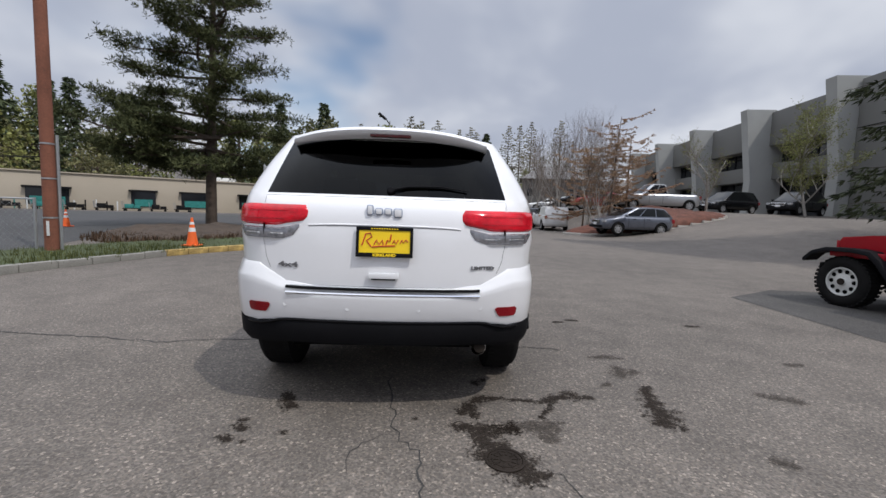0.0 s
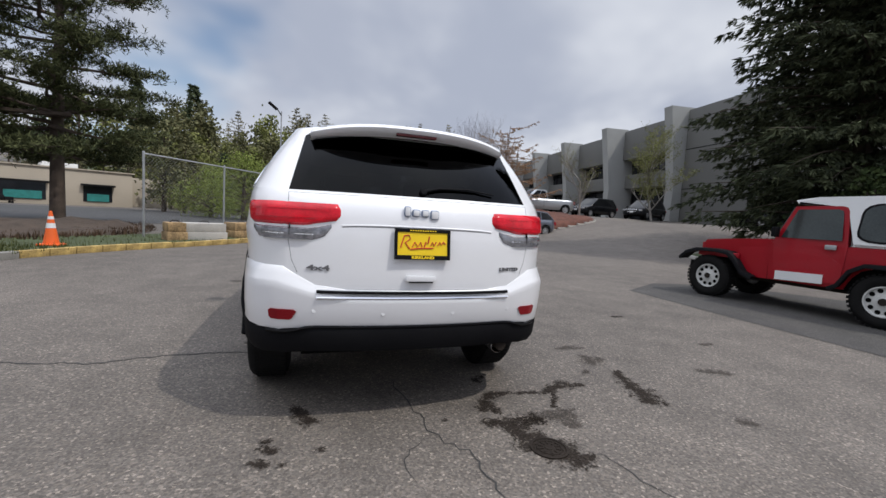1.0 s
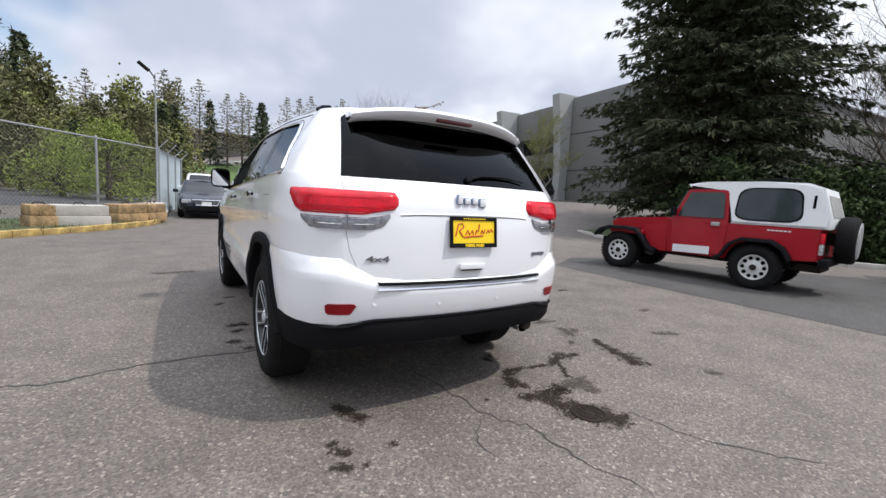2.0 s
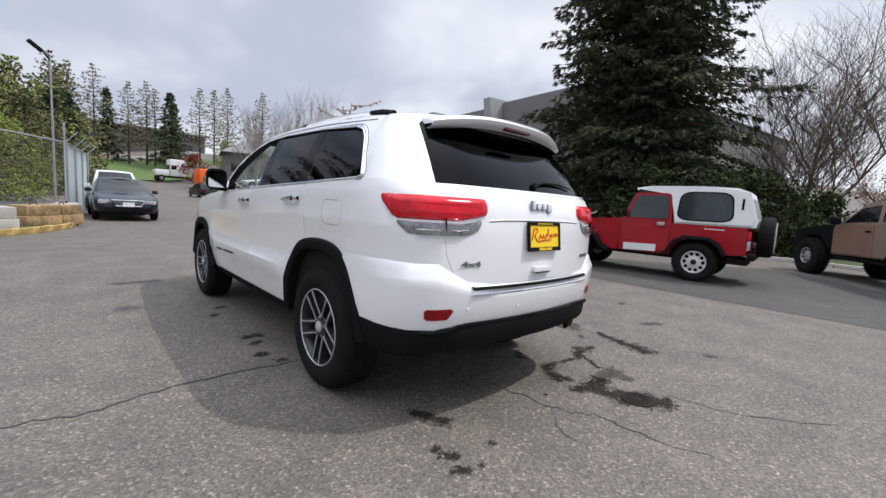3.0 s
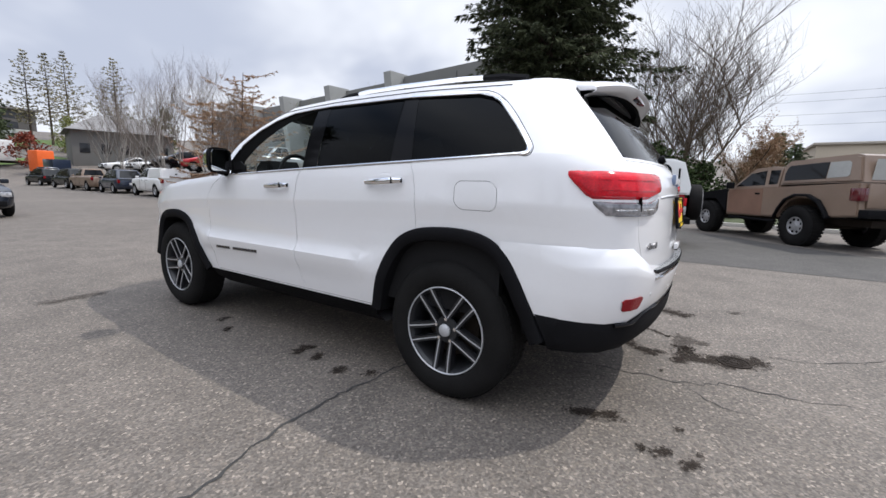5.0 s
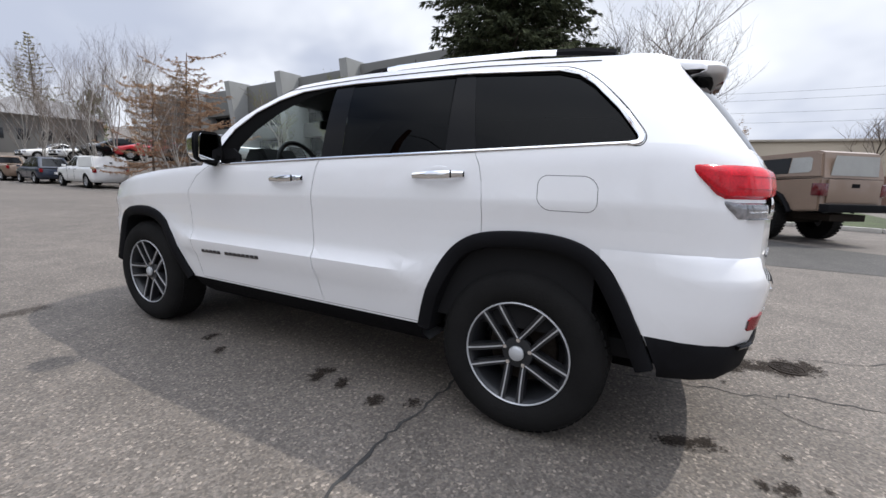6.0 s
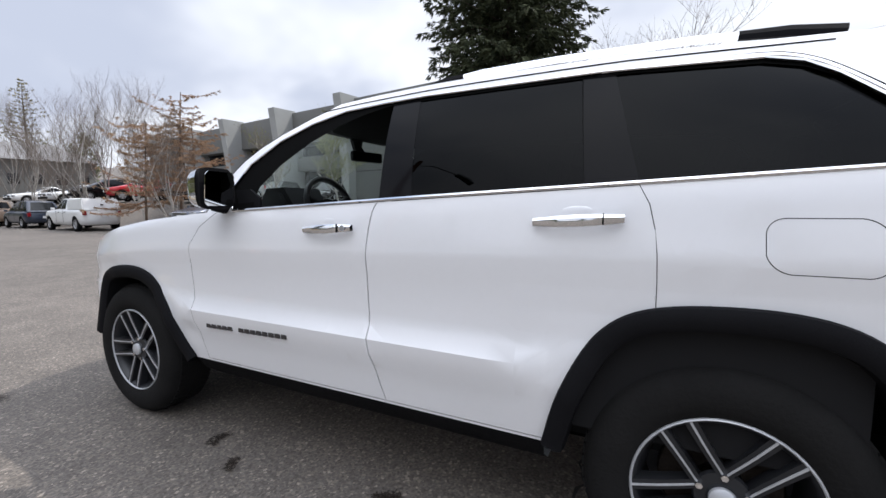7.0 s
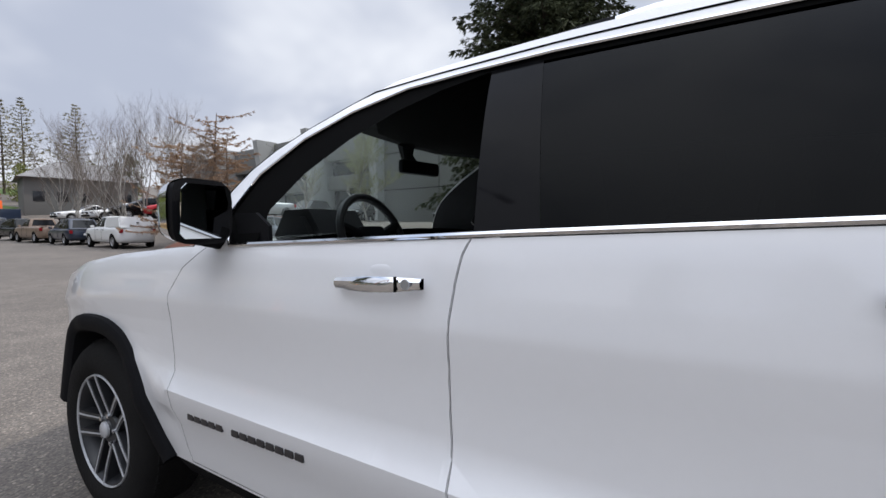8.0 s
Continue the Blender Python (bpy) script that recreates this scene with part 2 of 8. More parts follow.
M_YELLOWPAINT = mat("worn_yellow_paint", (0.36, 0.25, 0.085), 0.8, vary=0.8, scale=5, fine=40, bump=0.4)
M_DARKGLASS = mat("dark_window_glass", (0.018, 0.02, 0.024), 0.06, vary=0.2, scale=0.6)
M_BEIGE = mat("beige_wall", (0.45, 0.39, 0.31), 0.85, vary=0.10, scale=0.25, fine=12)
M_GALV = mat("galvanised_steel", (0.42, 0.43, 0.44), 0.45, 0.7, vary=0.15, fine=50)
M_SLAT = mat("grey_fence_slat", (0.52, 0.60, 0.63), 0.6, vary=0.10, spread=0.06)
M_POLEWOOD = mat("creosoted_pole", (0.20, 0.075, 0.045), 0.85, vary=0.35, scale=2, fine=30, bump=0.5)
M_BARK = mat("bark", (0.075, 0.055, 0.042), 0.9, vary=0.4, scale=4, fine=30, bump=0.9)
M_PALEBARK = mat("pale_bark", (0.31, 0.29, 0.265), 0.85, vary=0.35, scale=5, fine=25, bump=0.5)
M_TWIG = mat("grey_twig", (0.155, 0.125, 0.105), 0.9, vary=0.3)
M_TWIGTAN = mat("tan_twig", (0.30, 0.17, 0.10), 0.9, vary=0.35)
M_TWIGDARK = mat("brown_twig", (0.13, 0.095, 0.07), 0.9, vary=0.35)
M_MULCH = mat("bark_mulch", (0.115, 0.045, 0.030), 0.95, vary=0.5, scale=3, fine=45, bump=0.8)
M_LITTER = mat("bark_litter", (0.060, 0.042, 0.030), 0.95, vary=0.5, scale=3, fine=45, bump=0.9)
M_DRYTWIG = foliage("dry_brush", (0.03, 0.020, 0.014), (0.11, 0.070, 0.045))
M_GRASS = mat("grass_ground", (0.046, 0.060, 0.021), 0.95, vary=0.45, scale=1.2, fine=25, bump=0.6)
M_CONE = mat("orange_cone", (0.80, 0.13, 0.02), 0.5, vary=0.08)
M_WHITEBAND = mat("white_band", (0.75, 0.75, 0.75), 0.4)
M_PINE = foliage("pine_needles", (0.018, 0.026, 0.013), (0.115, 0.125, 0.055))
M_SPRUCE = foliage("spruce_needles", (0.018, 0.024, 0.015), (0.092, 0.104, 0.056))
M_SHRUB = foliage("shrub_leaves", (0.014, 0.024, 0.010), (0.070, 0.095, 0.036))
M_SPRING = foliage("spring_leaves", (0.11, 0.125, 0.045), (0.30, 0.31, 0.115))
# leaf tones raised to put the haze of distance into the colour
M_WOODS = foliage("wood_leaves", (0.085, 0.092, 0.048), (0.245, 0.235, 0.12))
M_BLADE = foliage("grass_blades", (0.03, 0.042, 0.014), (0.12, 0.125, 0.045))


# ---------------------------------------------------------------- mesh tools
def sharpen(bm, angle=38):
    bm.normal_update()
    for f in bm.faces:
        f.smooth = True
    lim = radians(angle)
    for e in bm.edges:
        e.smooth = len(e.link_faces) == 2 and e.calc_face_angle(0) < lim


def part(name, bm, material, parent=None, label="", m=None, angle=38):
    """Links a bmesh as one mesh object, under a thing or a part."""
    sharpen(bm, angle)
    me = bpy.data.meshes.new(name)
    bm.to_mesh(me)
    bm.free()
    me.materials.append(material)
    ob = new(name, me)
    if parent:
        ob.parent = parent
    if m is not None:
        ob.matrix_basis = m
    if label:
        ob["label"] = label
    return ob


def thing(name, label, category, m=None, group="", kind=""):
    ob = new(name)
    ob.empty_display_size = 0.2
    if m is not None:
        ob.matrix_basis = m
    return tagged(ob, label, category, group, kind)


def box(bm, x0, x1, y0, y1, z0, z1, bevel=0.0):
    r = bmesh.ops.create_cube(bm, size=1.0)
    vs = r["verts"]
    for v in vs:
        v.co = Vector((x0 + (v.co.x + 0.5) * (x1 - x0), y0 + (v.co.y + 0.5) * (y1 - y0), z0 + (v.co.z + 0.5) * (z1 - z0)))
    if bevel:
        es = list({e for v in vs for e in v.link_edges})
        bmesh.ops.bevel(bm, geom=es, offset=bevel, segments=2, profile=0.6, affect="EDGES")
    return bm


def boxes(*args, bevel=0.0):
    bm = bmesh.new()
    for a in args:
        box(bm, *a, bevel=bevel)
    return bm


def tube(bm, pts, radii, n=8, caps=True):
    """A round bar along points; radii is one number or one for each point."""
    pts = [Vector(p) for p in pts]
    if not hasattr(radii, "__len__"):
        radii = [radii] * len(pts)
    rings = []
    side = None
    for i, p in enumerate(pts):
        d = (pts[min(i + 1, len(pts) - 1)] - pts[max(i - 1, 0)])
        d = d.normalized() if d.length > 1e-9 else Vector((0, 0, 1))
        ref = side if side is not None else (Vector((1, 0, 0)) if abs(d.x) < 0.8 else Vector((0, 1, 0)))
        a = (ref - d * ref.dot(d)).normalized()
        side = a
        b = d.cross(a)
        rings.append([bm.verts.new(p + (a * math.cos(t) + b * math.sin(t)) * radii[i]) for t in (2 * math.pi * k / n for k in range(n))])
    for r0, r1 in zip(rings, rings[1:]):
        for k in range(n):
            bm.faces.new((r0[k], r0[(k + 1) % n], r1[(k + 1) % n], r1[k]))
    if caps:
        bm.faces.new(rings[0][::-1])
        bm.faces.new(rings[-1])
    return bm


def tubes(paths, radii, n=8):
    bm = bmesh.new()
    for p in paths:
        tube(bm, p, radii, n)
    return bm


def lathe(profile, n=32, axis="X", caps=False):
    """Turns (radius, along) pairs about an axis."""
    bm = bmesh.new()
    rings = []
    for r, a in profile:
        ring = []
        for k in range(n):
            t = 2 * math.pi * k / n
            c, s = r * math.cos(t), r * math.sin(t)
            ring.append(bm.verts.new((a, c, s) if axis == "X" else (c, s, a)))
        rings.append(ring)
    for r0, r1 in zip(rings, rings[1:]):
        for k in range(n):
            bm.faces.new((r0[k], r0[(k + 1) % n], r1[(k + 1) % n], r1[k]))
    if caps:
        bm.faces.new(rings[0][::-1])
        bm.faces.new(rings[-1])
    bmesh.ops.remove_doubles(bm, verts=bm.verts, dist=1e-5)
    bmesh.ops.recalc_face_normals(bm, faces=bm.faces)
    return bm


def plate(outline, depth, axis="X", at=0.0, bevel=0.0):
    """A flat outline given thickness along an axis: (y, z) for X, (x, z) for Y, (x, y) for Z."""
    bm = bmesh.new()

    def place(p, d):
        return {"X": (d, p[0], p[1]), "Y": (p[0], d, p[1]), "Z": (p[0], p[1], d)}[axis]
    a = [bm.verts.new(place(p, at)) for p in outline]
    b = [bm.verts.new(place(p, at + depth)) for p in outline]
    f0 = bm.faces.new(a)
    f1 = bm.faces.new(b[::-1])
    n = len(a)
    for i in range(n):
        bm.faces.new((a[i], b[i], b[(i + 1) % n], a[(i + 1) % n]))
    if bevel:
        bmesh.ops.bevel(bm, geom=list(f0.edges) + list(f1.edges), offset=bevel, segments=2, affect="EDGES")
    bmesh.ops.recalc_face_normals(bm, faces=bm.faces)
    return bm


def inside(poly, p):
    hit = False
    j = len(poly) - 1
    for i in range(len(poly)):
        (xi, yi), (xj, yj) = poly[i], poly[j]
        if (yi > p[1]) != (yj > p[1]) and p[0] < (xj - xi) * (p[1] - yi) / (yj - yi) + xi:
            hit = not hit
        j = i
    return hit


def cut_out(bm, poly, axis, test, keep=False):
    """Cuts the faces that pass test(centre) along a polygon seen along an axis, and returns the faces inside it as a bmesh of their own (removed unless keep)."""
    i, j = {"X": (1, 2), "Y": (0, 2)}[axis]
    lo = [min(p[k] for p in poly) - 0.02 for k in (0, 1)]
    hi = [max(p[k] for p in poly) + 0.02 for k in (0, 1)]

    def near(f):
        c0 = [min(v.co[i] for v in f.verts), min(v.co[j] for v in f.verts)]
        c1 = [max(v.co[i] for v in f.verts), max(v.co[j] for v in f.verts)]
        return c1[0] > lo[0] and c0[0] < hi[0] and c1[1] > lo[1] and c0[1] < hi[1] and test(f.calc_center_median())
    for a, b in zip(poly, poly[1:] + poly[:1]):
        fs = [f for f in bm.faces if near(f)]
        es = {e for f in fs for e in f.edges}
        vs = {v for f in fs for v in f.verts}
        co, no = Vector((0, 0, 0)), Vector((0, 0, 0))
        co[i], co[j] = a
        no[i], no[j] = b[1] - a[1], a[0] - b[0]
        bmesh.ops.bisect_plane(bm, geom=list(vs) + list(es) + fs, plane_co=co, plane_no=no.normalized(), dist=1e-5)
    chosen = []
    for f in bm.faces:
        c = f.calc_center_median()
        if test(c) and inside(poly, (c[i], c[j])):
            chosen.append(f)
    other = bmesh.new()
    made = {}
    for f in chosen:
        for v in f.verts:
            if v not in made:
                made[v] = other.verts.new(v.co)
        other.faces.new([made[v] for v in f.verts])
    if not keep:
        bmesh.ops.delete(bm, geom=chosen, context="FACES")
    return other


def mirrored(bm):
    """Adds the other half of a half body (x to -x)."""
    geom = list(bm.verts) + list(bm.edges) + list(bm.faces)
    made = bmesh.ops.duplicate(bm, geom=geom)["geom"]
    for v in [g for g in made if isinstance(g, bmesh.types.BMVert)]:
        v.co.x = -v.co.x
    bmesh.ops.reverse_faces(bm, faces=[g for g in made if isinstance(g, bmesh.types.BMFace)])
    bmesh.ops.remove_doubles(bm, verts=bm.verts, dist=2e-4)
    return bm


def flipped(bm):
    """A copy of a bmesh on the other side (x to -x)."""
    b = bm.copy()
    for v in b.verts:
        v.co.x = -v.co.x
    bmesh.ops.reverse_faces(b, faces=b.faces)
    return b


def lerp_table(tab, x):
    if x <= tab[0][0]:
        return tab[0][1]
    for (a, va), (b, vb) in zip(tab, tab[1:]):
        if x <= b:
            return va + (vb - va) * (x - a) / (b - a)
    return tab[-1][1]


def grid(bm, rows):
    vs = [[bm.verts.new(p) for p in r] for r in rows]
    for a, b in zip(vs, vs[1:]):
        for i in range(len(a) - 1):
            ids = [a[i], a[i + 1], b[i + 1], b[i]]
            if len({tuple(round(c, 5) for c in v.co) for v in ids}) >= 3:
                bm.faces.new(ids)
    return bm


# ---------------------------------------------------------------- the ground
def smooth(a, b, x):
    t = max(0.0, min(1.0, (x - a) / (b - a)))
    return t * t * (3 - 2 * t)


def rise(x, y):
    """Height of the ground: level round the car, climbing towards the office building and, far off, to the woods."""
    h = 1.5 * smooth(9.5, 22, x) * smooth(4, 16, y)
    h = max(h, 1.75 * smooth(11.5, 15, x) * smooth(20.5, 26, y) * (1 - smooth(50, 58, y)))
    h += 12.0 * smooth(60, 170, math.hypot(x, y)) * smooth(-0.9, 0.2, y / (abs(x) + abs(y) + 1))
    return h


def build_ground():
    bm = bmesh.new()
    xs = [-2000, -700, -300, -150, -100, -70, -50, -36, -26, -18, -12] + [i * 2.0 for i in range(-5, 18)] + [40, 50, 70, 100, 150, 300, 700, 2000]
    ys = [-2000, -700, -300, -120, -60, -30, -16, -8, -4] + [i * 2.0 for i in range(0, 26)] + [56, 64, 76, 90, 110, 140, 180, 300, 700, 2000]
    grid_v = [[bm.verts.new((x, y, rise(x, y))) for x in xs] for y in ys]
    for a, b in zip(grid_v, grid_v[1:]):
        for i in range(len(xs) - 1):
            bm.faces.new((a[i], a[i + 1], b[i + 1], b[i]))
    return tagged(part("ground", bm, M_ASPHALT), "worn grey asphalt car park with cracks and oil stains", "ground", kind="structure")


build_ground()


# ---------------------------------------------------------------- marks on the ground
def flat(outline, z):
    bm = bmesh.new()
    bm.faces.new([bm.verts.new((x, y, z)) for x, y in outline])
    bm.normal_update()
    if bm.faces[:][0].normal.z < 0:
        bmesh.ops.reverse_faces(bm, faces=bm.faces)
    return bm


def stain_group():
    """Oil stains as branching runs of soaked spots: each run is a line of (x, y, radius)."""
    strong, faint = soft_stain("oil_stain", 0.70), soft_stain("faint_oil_stain", 0.40)
    runs = [
        (strong, [[(0.44, -1.03, 0.06), (0.55, -1.05, 0.09), (0.76, -1.05, 0.07)], [(0.57, -1.10, 0.10), (0.62, -1.30, 0.14), (0.70, -1.38, 0.15), (0.75, -1.50, 0.08)], [(0.78, -1.44, 0.05), (0.84, -1.47, 0.03)]]),
        (faint, [[(0.84, -1.03, 0.08), (1.00, -1.03, 0.10), (0.94, -1.14, 0.07)], [(0.70, -1.02, 0.08), (0.84, -1.03, 0.08)]]),
        (strong, [[(0.50, -0.84, 0.07), (0.55, -0.74, 0.06), (0.64, -0.66, 0.05), (0.75, -0.66, 0.03), (1.00, -0.70, 0.035), (1.12, -0.65, 0.06), (1.27, -0.60, 0.08), (1.36, -0.64, 0.05)], [(1.11, -0.69, 0.03), (0.96, -0.91, 0.03)], [(0.54, -0.80, 0.06), (0.55, -0.92, 0.04)]]),
        (faint, [[(1.69, 0.17, 0.03), (1.86, 0.18, 0.07), (1.96, 0.15, 0.03)], [(1.81, -0.08, 0.08), (1.78, -0.22, 0.10), (1.91, -0.16, 0.07)], [(1.56, -0.43, 0.05), (1.60, -0.40, 0.04)]]),
        (strong, [[(1.85, -0.46, 0.06), (1.77, -0.65, 0.075), (1.75, -0.82, 0.12), (1.72, -0.96, 0.11)]]),
        (strong, [[(0.62, -0.41, 0.06), (0.68, -0.38, 0.04)]]),
        (strong, [[(-0.64, -0.62, 0.05), (-0.61, -0.70, 0.07), (-0.56, -0.83, 0.055)]]),
        (strong, [[(-0.78, -0.98, 0.03), (-0.775, -0.985, 0.03)]]),
        (strong, [[(-0.785, -1.035, 0.035), (-0.74, -1.08, 0.045)]]),
        (strong, [[(-0.80, -1.16, 0.04), (-0.77, -1.19, 0.045)]]),
        (strong, [[(-0.51, -1.11, 0.025), (-0.52, -1.115, 0.025)]]),
        (strong, [[(-0.68, -1.21, 0.028), (-0.685, -1.215, 0.028)]]),
        (strong, [[(1.74, 1.31, 0.04), (1.80, 1.33, 0.04)], [(1.90, 1.42, 0.04), (2.0, 1.42, 0.05)]]),
        (strong, [[(3.25, 1.26, 0.05), (3.36, 1.26, 0.06)]]),
        (faint, [[(2.64, -0.55, 0.06), (2.84, -0.66, 0.06)]]),
        (faint, [[(2.06, -1.36, 0.06), (2.10, -1.38, 0.06)]]),
        (faint, [[(3.38, 0.06, 0.05), (3.50, 0.06, 0.05)]]),
        (strong, [[(-0.95, 2.20, 0.05), (-0.90, 2.21, 0.05)]]),
        (strong, [[(-1.08, 1.93, 0.035), (-1.02, 1.97, 0.03)]]),
        (strong, [[(-1.02, 1.15, 0.05), (-0.93, 1.17, 0.055)], [(-0.90, 1.13, 0.03), (-0.86, 1.13, 0.02)]]),
        (strong, [[(-1.02, 0.97, 0.04), (-0.96, 0.99, 0.045)]]),
        (strong, [[(-1.08, 0.70, 0.04), (-1.01, 0.70, 0.05)]]),
        (strong, [[(-0.97, 0.52, 0.04), (-0.93, 0.53, 0.045)]]),
        (faint, [[(-1.65, 3.88, 0.08), (-1.25, 3.92, 0.10)]]),
        (strong, [[(0.195, -0.95, 0.018), (0.205, -0.955, 0.018)]]),
    ]
    for i, (material, lines) in enumerate(runs):
        ob = soaked("oil_stain", lines, 0.004 + 0.0002 * i, material)
        tagged(ob, "dark oily stain soaked into the asphalt", "stain", "oil stains", "structure")


def soaked(name, lines, z, material, step=0.02, over=1.4):
    """A fine flat sheet round the runs that knows how near each spot is to their middle."""
    flatten = [p for line in lines for p in line]
    x0, x1 = min(p[0] - p[2] * over for p in flatten), max(p[0] + p[2] * over for p in flatten)
    y0, y1 = min(p[1] - p[2] * over for p in flatten), max(p[1] + p[2] * over for p in flatten)

    def soak(x, y):
        best = 0.0
        for line in lines:
            for a, b in zip(line, line[1:]):
                dx, dy = b[0] - a[0], b[1] - a[1]
                u = max(0.0, min(1.0, ((x - a[0]) * dx + (y - a[1]) * dy) / (dx * dx + dy * dy)))
                r = (a[2] + (b[2] - a[2]) * u) * over
                best = max(best, 1 - math.hypot(x - a[0] - dx * u, y - a[1] - dy * u) / r)
        return best
    nx, ny = max(2, int((x1 - x0) / step)), max(2, int((y1 - y0) / step))
    vs = [(x0 + (x1 - x0) * i / nx, y0 + (y1 - y0) * j / ny) for j in range(ny + 1) for i in range(nx + 1)]
    wet = [soak(x, y) for x, y in vs]
    quads = [(j * (nx + 1) + i, j * (nx + 1) + i + 1, (j + 1) * (nx + 1) + i + 1, (j + 1) * (nx + 1) + i) for j in range(ny) for i in range(nx)]
    quads = [q for q in quads if max(wet[k] for k in q) > 0]
    used = sorted({k for q in quads for k in q})
    back = {k: n for n, k in enumerate(used)}
    me = bpy.data.meshes.new(name)
    me.from_pydata([(*vs[k], z) for k in used], [], [tuple(back[k] for k in q) for q in quads])
    layer = me.attributes.new("soak", "FLOAT", "POINT")
    for n, k in enumerate(used):
        layer.data[n].value = wet[k]
    me.materials.append(material)
    return new(name, me)


def soft_stain(name, most):
    """Oil that thins out raggedly from the middle of its run, so that the asphalt shows between the flecks."""
    m = bpy.data.materials.new(name)
    m.use_nodes = True
    nt = m.node_tree
    b = nt.nodes["Principled BSDF"]
    b.inputs["Base Color"].default_value = (0.021, 0.0155, 0.012, 1)
    b.inputs["Roughness"].default_value = 0.8
    b.inputs["Specular IOR Level"].default_value = 0.06
    soak = nt.nodes.new("ShaderNodeAttribute")
    soak.attribute_name = "soak"
    total = soak.outputs["Fac"]
    for scale, share in ((14, 1.7), (70, 1.9)):
        n = nt.nodes.new("ShaderNodeMath")
        n.operation = "MULTIPLY_ADD"
        n.inputs[1].default_value = share
        nt.links.new(tex(nt, scale, 6), n.inputs[0])
        nt.links.new(total, n.inputs[2])
        total = n.outputs[0]
    r = nt.nodes.new("ShaderNodeMapRange")
    r.interpolation_type = "SMOOTHSTEP"
    r.inputs["From Min"].default_value = 2.14
    r.inputs["From Max"].default_value = 2.52
    r.inputs["To Max"].default_value = most
    nt.links.new(total, r.inputs[0])
    # nothing is left at the very rim
    rim = nt.nodes.new("ShaderNodeMapRange")
    rim.inputs["From Max"].default_value = 0.18
    nt.links.new(soak.outputs["Fac"], rim.inputs[0])
    mul = nt.nodes.new("ShaderNodeMath")
    mul.operation = "MULTIPLY"
    nt.links.new(r.outputs[0], mul.inputs[0])
    nt.links.new(rim.outputs[0], mul.inputs[1])
    nt.links.new(mul.outputs[0], b.inputs["Alpha"])
    return m


def crack(points, width, seed):
    rng = random.Random(seed)
    fine = []
    for (x0, y0), (x1, y1) in zip(points, points[1:]):
        n = max(2, int(math.hypot(x1 - x0, y1 - y0) / 0.05))
        for k in range(n):
            t = k / n
            fine.append((x0 + (x1 - x0) * t + rng.gauss(0, 0.012), y0 + (y1 - y0) * t + rng.gauss(0, 0.012)))
    bm = bmesh.new()
    prev = None
    for i, (x, y) in enumerate(fine):
        w = width * rng.uniform(0.35, 1.2) * min(1, (i + 1) / 4, (len(fine) - i) / 4)
        dx, dy = (fine[min(i + 1, len(fine) - 1)][k] - fine[max(i - 1, 0)][k] for k in (0, 1))
        ln = math.hypot(dx, dy) or 1
        a = bm.verts.new((x - dy / ln * w, y + dx / ln * w, 0.003))
        b = bm.verts.new((x + dy / ln * w, y - dx / ln * w, 0.003))
        if prev:
            bm.faces.new((prev[0], prev[1], b, a))
        prev = (a, b)
    bmesh.ops.recalc_face_normals(bm, faces=bm.faces)
    ob = part("crack", bm, M_CRACK)
    tagged(ob, "fine dark crack in the asphalt", "crack", "asphalt cracks", "structure")


def build_marks():
    stain_group()
    for i, (w, pts) in enumerate([
            (0.010, [(-6.0, 0.75), (-4.6, 0.62), (-3.69, 0.56), (-2.6, 0.45), (-2.04, 0.36), (-1.6, 0.47), (-1.18, 0.47), (-0.6, 0.44), (0.4, 0.5), (1.6, 0.35)]),
            (0.005, [(0.0, -0.3), (0.03, -0.56), (0.06, -0.85), (0.07, -1.07), (0.22, -1.29), (0.25, -1.6), (0.33, -2.0)]),
            (0.0045, [(0.78, -1.38), (0.91, -1.46), (0.96, -1.75), (1.04, -1.89), (1.4, -2.3)]), (0.0035, [(0.07, -1.07), (-0.10, -1.25), (-0.12, -1.5)]),
            (0.006, [(-3.3, 8.2), (-2.0, 7.6), (-0.4, 8.4), (1.5, 8.1)])]):
        crack(pts, w, 40 + i)
    # drain cover
    cover = thing("drain_cover", "round cast iron drain cover set in stained asphalt", "drain cover", pose(0.657, -1.347, 0) @ Matrix.Diagonal((0.76, 0.76, 1.0, 1.0)))
    part("frame_ring", lathe([(0.135, 0.0), (0.135, 0.008), (0.118, 0.008), (0.114, 0.002)], 36, "Z"), M_IRON, cover)
    part("cover_plate", lathe([(0.112, 0.0025), (0.110, 0.005), (0.0, 0.005)], 36, "Z"), M_IRON, cover)
    for k in range(10):
        a = 2 * math.pi * k / 10
        part("raised_rib", boxes((0.045, 0.10, -0.006, 0.006, 0.005, 0.009)), M_IRON, cover, m=Matrix.Rotation(a, 4, "Z"))
    part("raised_ring", lathe([(0.092, 0.005), (0.090, 0.009), (0.082, 0.009), (0.080, 0.005)], 36, "Z"), M_IRON, cover)
    part("boss", lathe([(0.034, 0.005), (0.032, 0.009), (0.0, 0.009)], 20, "Z"), M_IRON, cover)
    # darker strip of asphalt by the parked off-roader
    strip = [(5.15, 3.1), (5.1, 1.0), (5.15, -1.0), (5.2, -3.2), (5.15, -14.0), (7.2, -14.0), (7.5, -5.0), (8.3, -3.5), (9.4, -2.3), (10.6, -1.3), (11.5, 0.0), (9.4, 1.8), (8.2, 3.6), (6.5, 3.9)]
    tagged(part("asphalt_patch", flat(strip, 0.004), M_DARKASPHALT), "darker strip of asphalt", "pavement", kind="structure")


build_marks()


